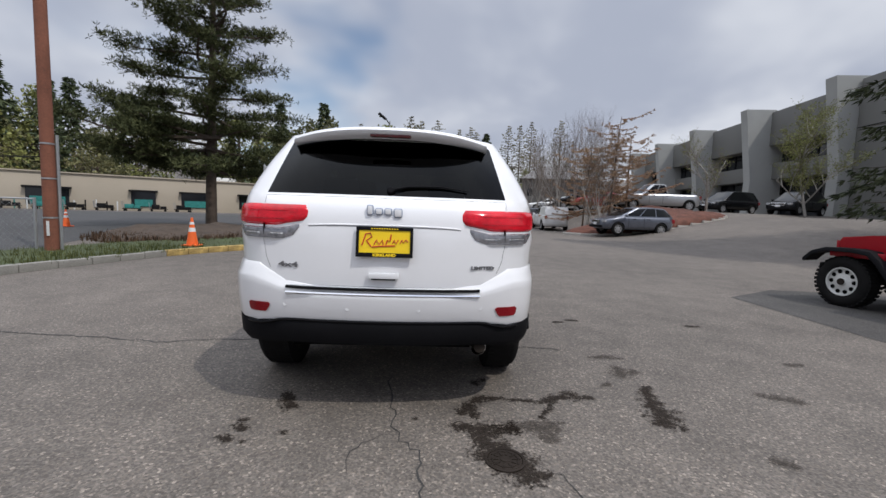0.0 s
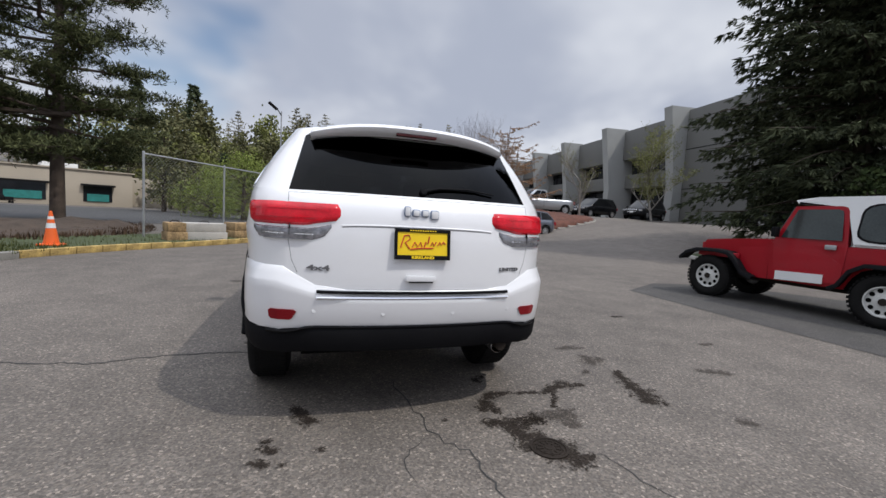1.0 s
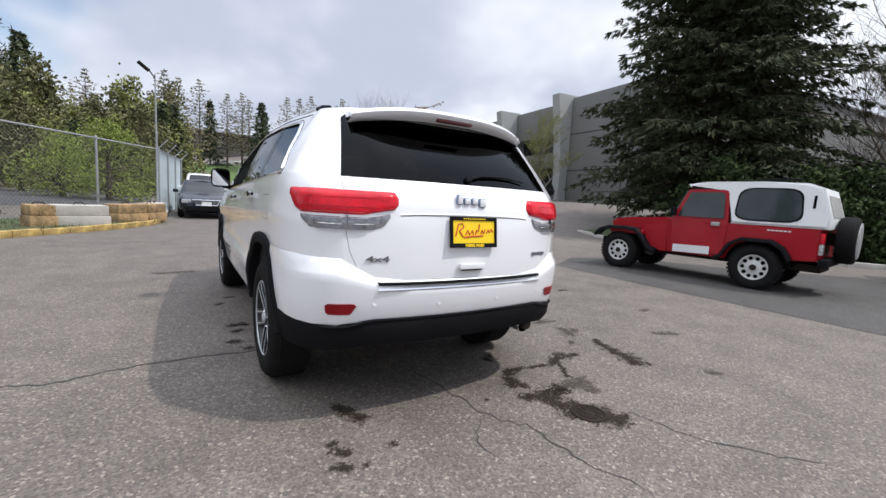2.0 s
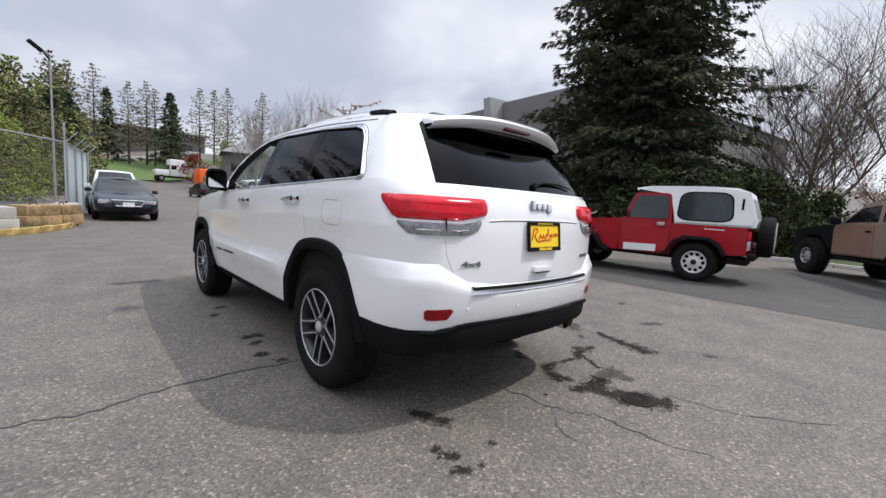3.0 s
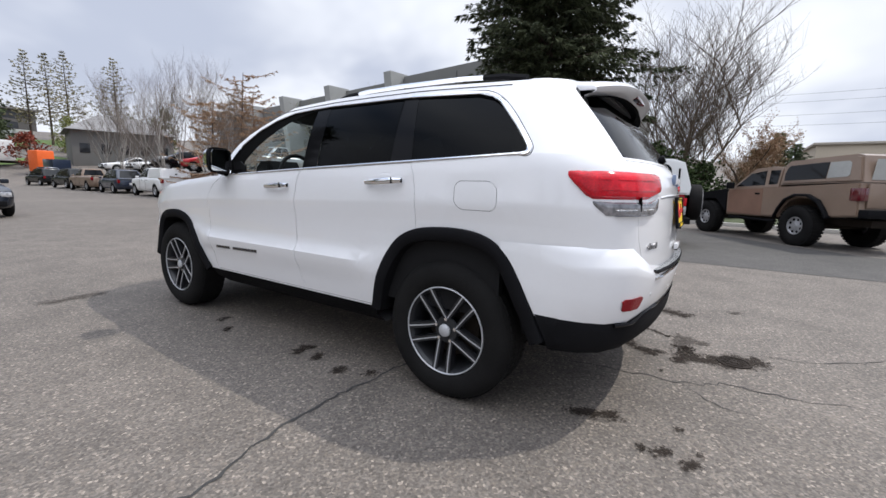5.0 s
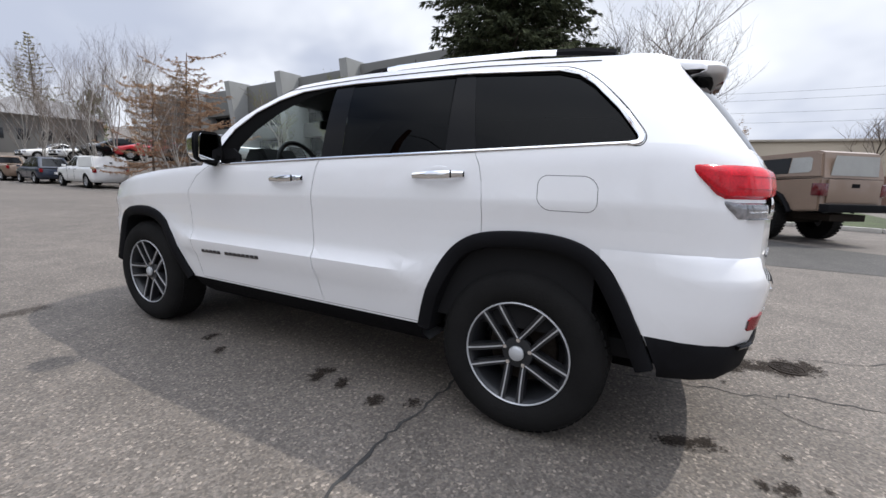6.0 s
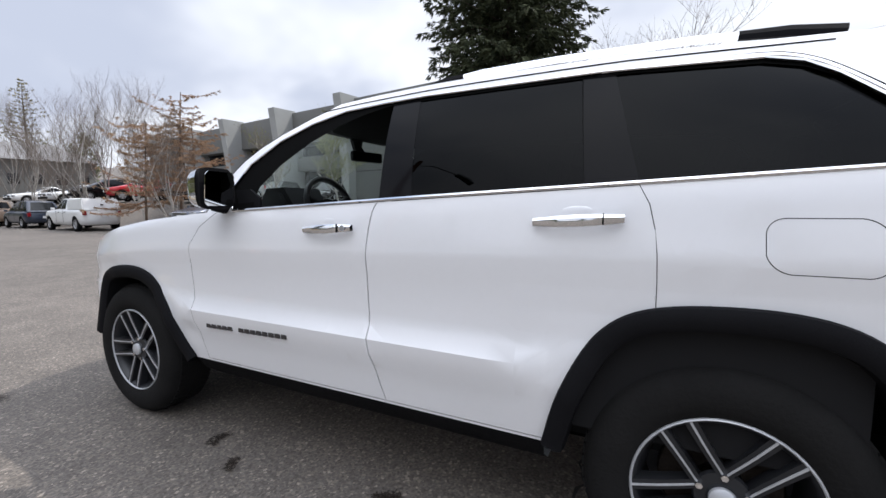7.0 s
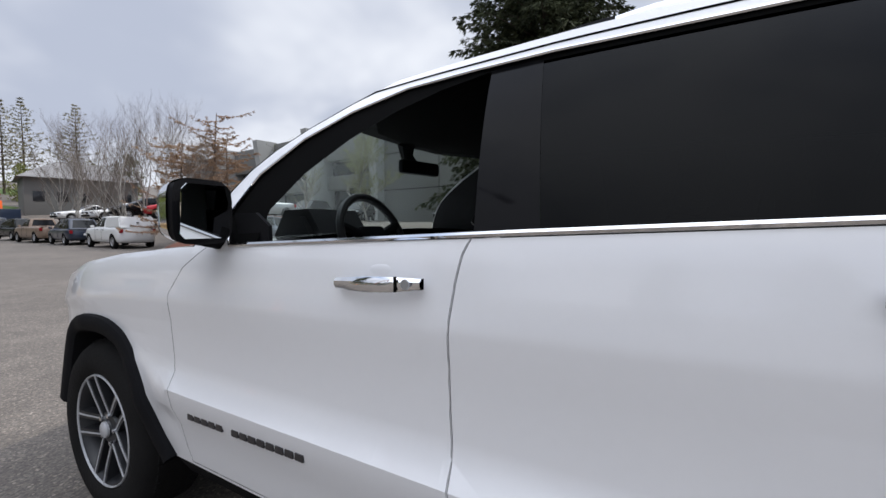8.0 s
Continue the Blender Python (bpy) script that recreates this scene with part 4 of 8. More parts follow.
LEVEL = [  # height, half width, tail
    (0.30, 0.80, -0.80), (0.36, 0.885, -0.87), (0.43, 0.925, -0.90), (0.50, 0.938, -0.93), (0.58, 0.949, -0.945), (0.64, 0.957, -0.955),
    (0.70, 0.955, -0.96), (0.755, 0.953, -0.962), (0.80, 0.945, -0.965), (0.88, 0.943, -0.965), (0.96, 0.947, -0.962), (1.03, 0.957, -0.958),
    (1.055, 0.957, -0.955), (1.12, 0.948, -0.945), (1.18, 0.941, -0.93), (1.225, 0.932, -0.90), (1.25, 0.922, -0.875)]


def belt(y):
    return lerp_table(BELT, y)


def at_level(x, y, z):
    """Height of a level that is given for a belt line at 1.25."""
    return z if z <= 0.75 else 0.75 + (z - 0.75) * (belt(y) - 0.75) / 0.5


def ring(z, w, tail, out=0.0):
    nose = 3.80 - 0.10 * abs(z - 0.75)
    pts = [(x * w / 0.955, nose - d * (nose - 3.0) / 0.7) for x, d in FRONT]
    for y in SIDE_Y:
        b = max(0.0, min(1.0, (y - 0.45) / 0.2)) * max(0.0, min(1.0, (2.5 - y) / 0.2))
        k = w + (0.022 * b if abs(z - 0.70) < 0.01 else -0.010 * b if abs(z - 0.755) < 0.01 else -0.005 * b if abs(z - 0.80) < 0.01 else 0.014 * b if abs(z - 0.64) < 0.01 else 0.0)
        pts.append((k, y))
    side_end = SIDE_Y[-1]
    pts += [(x * w / 0.955, tail + d * (side_end - tail) / 0.60) for x, d in REAR[1:]]
    return [Vector((-x - (out if x > 0.3 else out * x / 0.3), y - (out if y < -0.5 else 0), at_level(x, y, z))) for x, y in pts]


N_FRONT = len(FRONT)
TOP_REAR = [(0.690, -0.33), (0.685, -0.37), (0.674, -0.41), (0.655, -0.45), (0.625, -0.485), (0.57, -0.51), (0.50, -0.53), (0.38, -0.55), (0.24, -0.56), (0.0, -0.565)]
WIND = [((0.0, 2.78, 1.09), (0.0, 2.02, 1.690), 0.03), ((0.4, 2.72, 1.10), (0.30, 1.97, 1.688), 0.04), ((0.65, 2.60, 1.12), (0.48, 1.84, 1.686), 0.07), ((0.80, 2.45, 1.15), (0.60, 1.72, 1.689), 0.13), ((0.88, 2.29, 1.18), (0.662, 1.56, 1.692), 0.175)]
ROOF_Z = [(-0.565, 1.675), (-0.4, 1.688), (0.3, 1.712), (1.0, 1.712), (1.35, 1.702), (1.56, 1.692)]


def cabin_rings(n=9):
    low = ring(*LEVEL[-1])
    cols = []
    for b, t, bow in WIND:
        cols.append((Vector((-b[0], b[1], b[2])), Vector((-t[0], t[1], t[2])), bow))
    for i, y in enumerate(SIDE_Y):
        if y < 2.25:
            f = (2.2 - y) / (2.2 - SIDE_Y[-1])
            ty = 1.53 + (-0.30 - 1.53) * f
            tx = 0.665 + 0.045 * math.sin(math.pi * min(1, f * 0.9 + 0.1)) + 0.01 * f
            cols.append((low[N_FRONT + i], Vector((-tx, ty, lerp_table(ROOF_Z, ty))), 0.175 * smooth(1.3, 2.2, y)))
    for i, (x, y) in enumerate(TOP_REAR):
        cols.append((low[N_FRONT + len(SIDE_Y) + i], Vector((-x, y, lerp_table(ROOF_Z, y))), 0.0))
    rows = []
    for k in range(n):
        t = k / (n - 1)
        r = []
        for b, p, bow in cols:
            q = b.lerp(p, t)
            q.y += bow * math.sin(math.pi * t ** 1.2)
            bulge = 0.016 * math.sin(math.pi * t)
            q.x -= bulge if abs(q.x) > 0.1 else 0
            if b.y < -0.8:
                q.y -= bulge
            r.append(q)
        rows.append(r)
    return rows


DLO = [(2.00, 1.201), (1.05, 1.248), (0.25, 1.282), (-0.38, 1.310), (-0.41, 1.316), (-0.418, 1.330), (-0.405, 1.352), (-0.33, 1.45), (-0.22, 1.562), (-0.15, 1.612), (-0.06, 1.638), (0.38, 1.657), (1.05, 1.660), (1.25, 1.655), (1.46, 1.645), (1.65, 1.602), (1.82, 1.532), (1.97, 1.425), (2.06, 1.29)]
ARCH_R = [(0.508, 0.43), (0.47, 0.58), (0.42, 0.70), (0.36, 0.81), (0.28, 0.885), (0.17, 0.925), (0.0, 0.94), (-0.15, 0.935), (-0.26, 0.905), (-0.34, 0.845), (-0.41, 0.74), (-0.47, 0.62), (-0.545, 0.45), (-0.56, 0.28), (0.52, 0.28)]
ARCH_F = [(2.35, 0.43), (2.42, 0.53), (2.52, 0.69), (2.60, 0.79), (2.68, 0.85), (2.80, 0.885), (2.95, 0.885), (3.08, 0.865), (3.17, 0.82), (3.22, 0.70), (3.27, 0.55), (3.30, 0.46), (3.32, 0.28), (2.32, 0.28)]
DOOR_F = [(2.12, 1.196), (2.24, 1.12), (2.31, 1.03), (2.315, 0.90), (2.31, 0.77), (2.24, 0.44), (1.14, 0.44), (1.18, 0.59), (1.1925, 0.66), (1.202, 0.76), (1.206, 0.86), (1.2065, 0.98), (1.203, 1.06), (1.1935, 1.14), (1.1812, 1.2), (1.165, 1.236)]
DOOR_R = [(1.1642, 1.236), (1.1804, 1.2), (1.1927, 1.14), (1.2022, 1.06), (1.2057, 0.98), (1.2052, 0.86), (1.2012, 0.76), (1.1917, 0.66), (1.1792, 0.59), (1.1392, 0.44), (0.45, 0.44), (0.40, 0.60), (0.33, 0.72), (0.26, 0.82), (0.20, 0.88), (0.189, 0.92), (0.189, 1.0), (0.192, 1.08), (0.200, 1.15), (0.216, 1.22), (0.245, 1.276)]
FUEL = [(-0.172 + 0.068 * math.copysign(1, math.cos(a)) + 0.052 * math.cos(a) + 0.010 * math.sin(a), 1.111 + 0.020 * math.copysign(1, math.sin(a)) + 0.052 * math.sin(a)) for a in [radians(4.5 + 9 * k) for k in range(40)]]


def chaikin(path, passes=2):
    """An open line with its corners cut round."""
    for _ in range(passes):
        out = [path[0]]
        for a, b in zip(path, path[1:]):
            out += [(a[0] * 0.75 + b[0] * 0.25, a[1] * 0.75 + b[1] * 0.25), (a[0] * 0.25 + b[0] * 0.75, a[1] * 0.25 + b[1] * 0.75)]
        path = out + [path[-1]]
    return path


ARCH_R = chaikin(ARCH_R[:-2]) + ARCH_R[-2:]
ARCH_F = chaikin(ARCH_F[:-2]) + ARCH_F[-2:]


def shrink_edge(bm, gap, depth):
    """Draws a panel's border in by gap and turns it down by depth."""
    bm.normal_update()
    border = [e for e in bm.edges if len(e.link_faces) == 1]
    shift = {}
    for e in border:
        f = e.link_faces[0]
        way = f.normal.cross((e.verts[1].co - e.verts[0].co).normalized())
        if way.dot(f.calc_center_median() - e.verts[0].co) < 0:
            way = -way
        for v in e.verts:
            shift.setdefault(v, Vector())
            shift[v] += way * 0.5
    for v, s in shift.items():
        if s.length > 1e-6:
            v.co += s.normalized() * gap
    made = bmesh.ops.extrude_edge_only(bm, edges=border)["geom"]
    bm.normal_update()
    for v in [g for g in made if isinstance(g, bmesh.types.BMVert)]:
        n = Vector((-1 if v.co.x < 0 else 1, 0, 0)) if abs(v.co.y + 0.95) > 0.15 else Vector((0, -1, 0))
        v.co -= n * depth
    return bm


def outline_tube(pts3, r, n=6):
    bm = bmesh.new()
    tube(bm, pts3, r, n)
    return bm


def on_side(bm_tree, y, z):
    """The point of the left side at (y, z)."""
    hit = bm_tree.ray_cast(Vector((-2.0, y, z)), Vector((1, 0, 0)))
    return hit[0] if hit[0] is not None else Vector((-0.93, y, z))


def arch_flare(poly, tree, out_y):
    """A black lip round a wheel opening, with a face, an outer edge and an inward return."""
    path = poly[:-2]
    cy = sum(p[0] for p in path) / len(path)
    bm = bmesh.new()
    rows = []
    for i, (y, z) in enumerate(path):
        a, b = Vector(path[max(i - 1, 0)]), Vector(path[min(i + 1, len(path) - 1)])
        d = (b - a).normalized()
        n = Vector((-d.y, d.x))
        if n.dot(Vector((cy - y, 0.45 - z))) < 0:
            n = -n
        x = on_side(tree, y - n.x * 0.02, z - n.y * 0.02).x
        x = min(x, -0.93)
        w = 0.062
        prof = [(-0.008, 0.004), (-0.004, -0.018), (0.010, -0.026), (w * 0.75, -0.024), (w, -0.014), (w + 0.006, 0.02), (w + 0.008, 0.14)]
        rows.append([Vector((x + dx, y + n.x * o, z + n.y * o)) for o, dx in prof])
    grid(bm, rows)
    bmesh.ops.recalc_face_normals(bm, faces=bm.faces)
    return bm


def wheel_parts(owner, name, x, y, right=False, r=0.385, spin=-0.40):
    """One wheel: tyre, rim barrel, five twin spokes, cap, nuts and disc. x is the outer face."""
    s = -1 if not right else 1
    wheel = thing(name, "", "")
    wheel.parent = owner
    wheel.matrix_basis = pose(x, y, r, 0, 0, 0 if not right else 180)
    w = 0.255
    tyre = lathe([(0.232, 0.020), (0.250, 0.004), (0.275, -0.004), (0.310, -0.006), (0.345, 0.002), (0.366, 0.018), (0.378, 0.040), (r, 0.065), (r, w - 0.065), (0.378, w - 0.04), (0.36, w - 0.015), (0.30, w), (0.232, w - 0.02)], 48)
    # tread blocks
    treads = bmesh.new()
    for k in range(60):
        t = 2 * math.pi * k / 60
        for u0, u1, off in ((0.046, 0.078, 0.0), (0.085, 0.120, 0.5), (0.135, 0.170, 0.0), (0.180, 0.225, 0.5)):
            a = t + off * math.pi / 60
            m = Matrix.Rotation(a, 4, "X")
            vs = bmesh.ops.create_cube(treads, size=1.0)["verts"]
            for v in vs:
                v.co = m @ Vector((u0 + (v.co.x + 0.5) * (u1 - u0), v.co.y * 0.030, r - 0.003 + v.co.z * 0.009))
    t = part("tyre", tyre, M_RUBBER, wheel)
    part("tread", treads, M_RUBBER, t)
    rim = lathe([(0.2425, 0.012), (0.2405, 0.005), (0.2375, 0.003), (0.2342, 0.006), (0.233, 0.016)], 56)
    part("rim", rim, M_RIM, wheel)
    part("rim_well", lathe([(0.2345, 0.010), (0.226, 0.016), (0.218, 0.040), (0.200, 0.085), (0.198, 0.19), (0.07, 0.19), (0.06, 0.10)], 44), M_RIMDARK, wheel)
    part("brake_disc", lathe([(0.165, 0.115), (0.165, 0.135), (0.07, 0.14), (0.065, 0.105), (0.16, 0.112)], 36), M_IRON, wheel)
    line = [(0.052, 0.036, 0.0080, 0.030), (0.075, 0.0365, 0.0085, 0.027), (0.110, 0.0370, 0.0088, 0.022), (0.160, 0.0385, 0.0092, 0.015), (0.233, 0.0425, 0.0105, 0.007)]
    for k in range(5):
        turn = Matrix.Rotation(2 * math.pi * k / 5 + spin, 4, "X")
        for side in (-1, 1):
            for nm, material, f, d0, d1 in (("spoke", M_RIMDARK, 1.6, 0.003, 0.045), ("spoke_face", M_RIM, 0.31, 0.0, 0.005)):
                bm = bmesh.new()
                rows = []
                for rad, lat, half, front in line:
                    c, w2 = lat * side, half * f
                    rows.append([Vector((front + d0, c - w2, rad)), Vector((front + d0, c + w2, rad)), Vector((front + d1, c + w2 * 1.15, rad)), Vector((front + d1, c - w2 * 1.15, rad)), Vector((front + d0, c - w2, rad))])
                grid(bm, rows)
                bmesh.ops.remove_doubles(bm, verts=bm.verts, dist=1e-5)
                bmesh.ops.recalc_face_normals(bm, faces=bm.faces)
                bmesh.ops.transform(bm, matrix=turn, verts=bm.verts)
                part(nm, bm, material, wheel)
        nut = bmesh.new()
        a = 2 * math.pi * (k + 0.5) / 5 + spin
        tube(nut, [(0.034, 0.062 * math.sin(-a), 0.062 * math.cos(a)), (0.010 + 0.012, 0.062 * math.sin(-a), 0.062 * math.cos(a))], [0.012, 0.010], 6)
        part("wheel_nut", nut, M_CHROME, wheel)
    part("hub", lathe([(0.075, 0.045), (0.070, 0.034), (0.040, 0.030), (0.036, 0.022)], 24), M_RIMDARK, wheel)
    part("centre_cap", lathe([(0.036, 0.030), (0.034, 0.014), (0.026, 0.008), (0.0, 0.006)], 24), M_RIM, wheel)
    return wheel


def text_mesh(body, size, depth):
    cu = bpy.data.curves.new("lettering", "FONT")
    cu.body = body
    cu.size = size
    cu.extrude = depth
    cu.offset = 0.0022 if size > 0.04 else 0.001
    cu.align_x = "CENTER"
    cu.align_y = "CENTER"
    ob = bpy.data.objects.new("lettering", cu)
    scene.collection.objects.link(ob)
    dg = bpy.context.evaluated_depsgraph_get()
    me = bpy.data.meshes.new_from_object(ob.evaluated_get(dg))
    bpy.data.objects.remove(ob)
    bm = bmesh.new()
    bm.from_mesh(me)
    return bm


def lens_patch(outline_lo, outline_hi, s0, s1, out, n=22, rows=7):
    """A bulged lens on the tail corner between two edge lines z(s); s is measured round the plan from the middle of the tail."""
    plan = [(0.0, 0.0)] + [(x, d) for x, d in REAR[::-1][1:]]
    length = [0.0]
    for a, b in zip(plan, plan[1:]):
        length.append(length[-1] + math.hypot(b[0] - a[0], b[1] - a[1]))

    def spot(s, z, o):
        x = lerp_table(list(zip(length, [p[0] for p in plan])), s)
        d = lerp_table(list(zip(length, [p[1] for p in plan])), s)
        f = [l for l in LEVEL]
        w = lerp_table([(l[0], l[1]) for l in f], z - 0.05)
        tail = lerp_table([(l[0], l[2]) for l in f], z - 0.05)
        px, py = x * w / 0.955, tail + d * (SIDE_Y[-1] - tail) / 0.60
        e = 0.02
        x2 = lerp_table(list(zip(length, [p[0] for p in plan])), s + e)
        d2 = lerp_table(list(zip(length, [p[1] for p in plan])), s + e)
        tx, ty = x2 - x, d2 - d
        ln = math.hypot(tx, ty) or 1
        nx, ny = ty / ln, -tx / ln
        return Vector((-(px + nx * o), py + ny * o, z))
    bm = bmesh.new()
    grid_rows = []
    for i in range(n + 1):
        u = i / n
        s = s0 + (s1 - s0) * u
        lo, hi = lerp_table(outline_lo, s), lerp_table(outline_hi, s)
        line = []
        for j in range(rows + 1):
            v = j / rows
            edge = min(u, 1 - u) * n
            o = out * min(1.0, 0.15 + min(v, 1 - v) * 4.0) * min(1.0, 0.2 + edge * 0.5)
            if min(v, 1 - v) == 0 or edge == 0:
                o = -0.01
            line.append(spot(s, lo + (hi - lo) * v, o))
        grid_rows.append(line)
    grid(bm, grid_rows)
    bmesh.ops.recalc_face_normals(bm, faces=bm.faces)
    return bm


def tilt_normals(ob, shift):
    """Tilts all normals of a pane by one shift, which steers what it reflects."""
    me = ob.data
    ns = []
    for n in me.corner_normals:
        v = Vector(n.vector) + Vector(shift)
        ns.append(v.normalized())
    me.normals_split_custom_set(ns)


def build_suv():
    from mathutils.bvhtree import BVHTree
    suv = thing("sport_utility_vehicle", "white mid-size sport utility vehicle with black wheel-arch trim on asphalt", "car")
    # ---- shell
    low = bmesh.new()
    levels = [ring(*l) for l in LEVEL]
    grid(low, levels)
    under = [[Vector((p.x * f, p.y, p.z)) for p in levels[0]] for f in (1.0, 0.5, 0.0)]
    grid(low, under)
    hood_edge = [p for p in levels[-1] if p.y >= 1.85]
    grid(low, [[Vector((p.x * f, p.y, p.z + 0.045 * (1 - f * f))) for p in hood_edge] for f in (1.0, 0.94, 0.8, 0.6, 0.35, 0.0)])
    cab = bmesh.new()
    rows = cabin_rings()
    grid(cab, rows)
    top = rows[-1]
    grid(cab, [[Vector((p.x * f, p.y * (0.985 + 0.015 * f) + 0.003, p.z + 0.055 * min(1.0, abs(p.x) / 0.6) * (1 - f * f) ** 0.8)) for p in top] for f in (1.0, 0.965, 0.9, 0.75, 0.5, 0.25, 0.0)])
    for b in (low, cab):
        bmesh.ops.remove_doubles(b, verts=b.verts, dist=1e-4)
        bmesh.ops.recalc_face_normals(b, faces=b.faces)
    if sum(f.normal.x * f.calc_center_median().x for f in low.faces) < 0:
        bmesh.ops.reverse_faces(low, faces=low.faces)
    if sum(f.normal.x * f.calc_center_median().x for f in cab.faces) < 0:
        bmesh.ops.reverse_faces(cab, faces=cab.faces)
    both = low.copy()
    me = bpy.data.meshes.new("both")
    cab.to_mesh(me)
    both.from_mesh(me)
    tree = BVHTree.FromBMesh(both)
    both.free()
    # ---- openings of the left half
    for poly in (ARCH_R, ARCH_F):
        cut_out(low, poly, "X", lambda c: c.x < -0.35).free()
    panels = {}
    panels["front_door"] = cut_out(low, DOOR_F, "X", lambda c: c.x < -0.7)
    panels["rear_door"] = cut_out(low, DOOR_R, "X", lambda c: c.x < -0.7)
    panels["fuel_door"] = cut_out(low, FUEL, "X", lambda c: c.x < -0.7)
    cut_out(cab, DLO, "X", lambda c: c.x < -0.55 and c.y > -0.50).free()
    half_back = [(-0.705, 1.300), (-0.63, 1.63), (-0.60, 1.652), (0.01, 1.652), (0.01, 1.300)]
    back = cut_out(cab, half_back, "Y", lambda c: c.y < -0.45)
    shield = cut_out(cab, [(-0.83, 1.19), (-0.60, 1.66), (0.01, 1.675), (0.01, 1.12), (-0.66, 1.14)], "Y", lambda c: c.y > 1.44)
    gate_half = [(-0.705, 1.287), (-0.70, 1.04), (-0.68, 0.93), (-0.63, 0.82), (-0.585, 0.79), (-0.54, 0.782), (0.01, 0.782), (0.01, 1.287)]
    gate = cut_out(low, gate_half, "Y", lambda c: c.y < -0.6)
    # lower edges in black
    sill = cut_out(low, [(2.5, 0.25), (2.5, 0.43), (-0.40, 0.43), (-0.40, 0.25)], "X", lambda c: c.x < -0.72)
    chin = cut_out(low, [(4.0, 0.25), (4.0, 0.43), (2.5, 0.43), (2.5, 0.25)], "X", lambda c: c.y > 2.5)
    tail_black = cut_out(low, [(-0.40, 0.25), (-0.40, 0.58), (-1.2, 0.58), (-1.2, 0.25)], "X", lambda c: c.y < -0.4)
    lining = cab.copy()
    lining.normal_update()
    for v in lining.verts:
        v.co -= v.normal * 0.012
    bmesh.ops.reverse_faces(lining, faces=lining.faces)
    part("cabin_lining", mirrored(lining), M_INTERIOR, suv, "dark cloth lining")
    seam = [rows[k][4].lerp(rows[k][5], 0.8) for k in range(8)] + [rows[7][j].lerp(rows[8][j], 0.55) for j in range(5, 30)]
    for sg in (1, -1):
        part("roof_seam", outline_tube([Vector((sg * (p.x - 0.0005), p.y, p.z)) for p in seam], 0.0028), M_GAP, suv)
    for nm, bm in (("lower_body", low), ("cabin", cab)):
        part(nm, mirrored(bm), M_PAINT, suv, angle=28)
    part("front_valance", mirrored(chin), M_BLACKPL, suv)
    part("sill", flipped(sill), M_BLACKPL, suv)
    part("sill", sill, M_BLACKPL, suv, "black plastic sill")
    for v in tail_black.verts:
        v.co.x *= 0.975
        v.co.z = 0.58 - (0.58 - v.co.z) * 0.50
    part("rear_valance", mirrored(tail_black), M_BLACKPL, suv, "black plastic lower bumper")
    part("tailgate", shrink_edge(mirrored(gate), 0.0025, 0.02), M_PAINT, suv, angle=28)
    back = mirrored(back)
    gate_glass = part("rear_window", back, M_PRIVACY, suv, "dark tinted glass")
    # normals tilted up to move the sun's glint off the pane
    tilt_normals(gate_glass, (0, 0, 0.10))
    part("windscreen", mirrored(shield), M_GLASS, suv, "clear glass")
    for nm, bm in panels.items():
        # a near-black copy behind each panel stands for the shade in its gap
        shadow = bm.copy()
        bmesh.ops.translate(shadow, verts=shadow.verts, vec=(0.014, 0, 0))
        sides = [(bm, shadow)]
        if nm != "fuel_door":
            sides.append((flipped(bm), flipped(shadow)))
        for b, s in sides:
            d = part(nm, shrink_edge(b, 0.0025, 0.012), M_PAINT, suv, angle=28)
            part("door_frame" if nm != "fuel_door" else "filler_pocket", s, M_GAP, d)
            if nm == "front_door" or nm == "rear_door":
                sg = -1 if d.data.vertices[0].co.x < 0 else 1
                y0, y1, z0, z1 = (1.515, 1.265, 1.122, 1.134) if nm == "front_door" else (0.545, 0.28, 1.165, 1.178)
                bmh = bmesh.new()
                prof = []
                for k in range(13):
                    t = k / 12
                    y, z = y0 + (y1 - y0) * t, z0 + (z1 - z0) * t
                    x = 0.951 - 0.01 * 0 + 0.030 * math.sin(math.pi * min(max(t, 0.06), 0.94)) ** 0.5
                    hh = 0.012 + 0.006 * math.sin(math.pi * t)
                    prof.append([Vector((sg * (x + dx), y, z + dz)) for dx, dz in ((-0.010, -hh), (0.002, -hh), (0.008, -hh * 0.3), (0.008, hh * 0.4), (0.0, hh), (-0.010, hh), (-0.010, -hh))])
                grid(bmh, prof)
                bmesh.ops.recalc_face_normals(bmh, faces=bmh.faces)
                part("door_handle", bmh, M_CHROME, d, "chrome pull handle")
                yk = y1 + 0.055
                part("handle_gap", boxes((sg * 0.985 - 0.004, sg * 0.985 + 0.004, yk - 0.0015, yk + 0.0015, z1 - 0.018, z1 + 0.016)), M_GAP, d)
                if nm == "front_door":
                    lock = lathe([(0.012, 0.0), (0.011, 0.003), (0.0, 0.003)], 18, "Z")
                    bmesh.ops.transform(lock, matrix=pose(sg * 0.982, y1 + 0.030, z1, 0, 90 * sg, 0), verts=lock.verts)
                    part("key_lock", lock, M_SILVER, d, "key lock")
                cup = bmesh.new()
                bmesh.ops.create_uvsphere(cup, u_segments=20, v_segments=10, radius=1)
                for v in cup.verts:
                    v.co = Vector((sg * (0.9385 + 0.005 * v.co.x * sg), (y0 + y1) / 2 + v.co.y * 0.075, (z0 + z1) / 2 + 0.008 + v.co.z * 0.036))
                part("handle_cup", cup, M_PAINT, d)
    # ---- side glass and pillars, each a strip of the cabin side set 8 mm in
    base = bmesh.new()
    grid(base, cabin_rings())
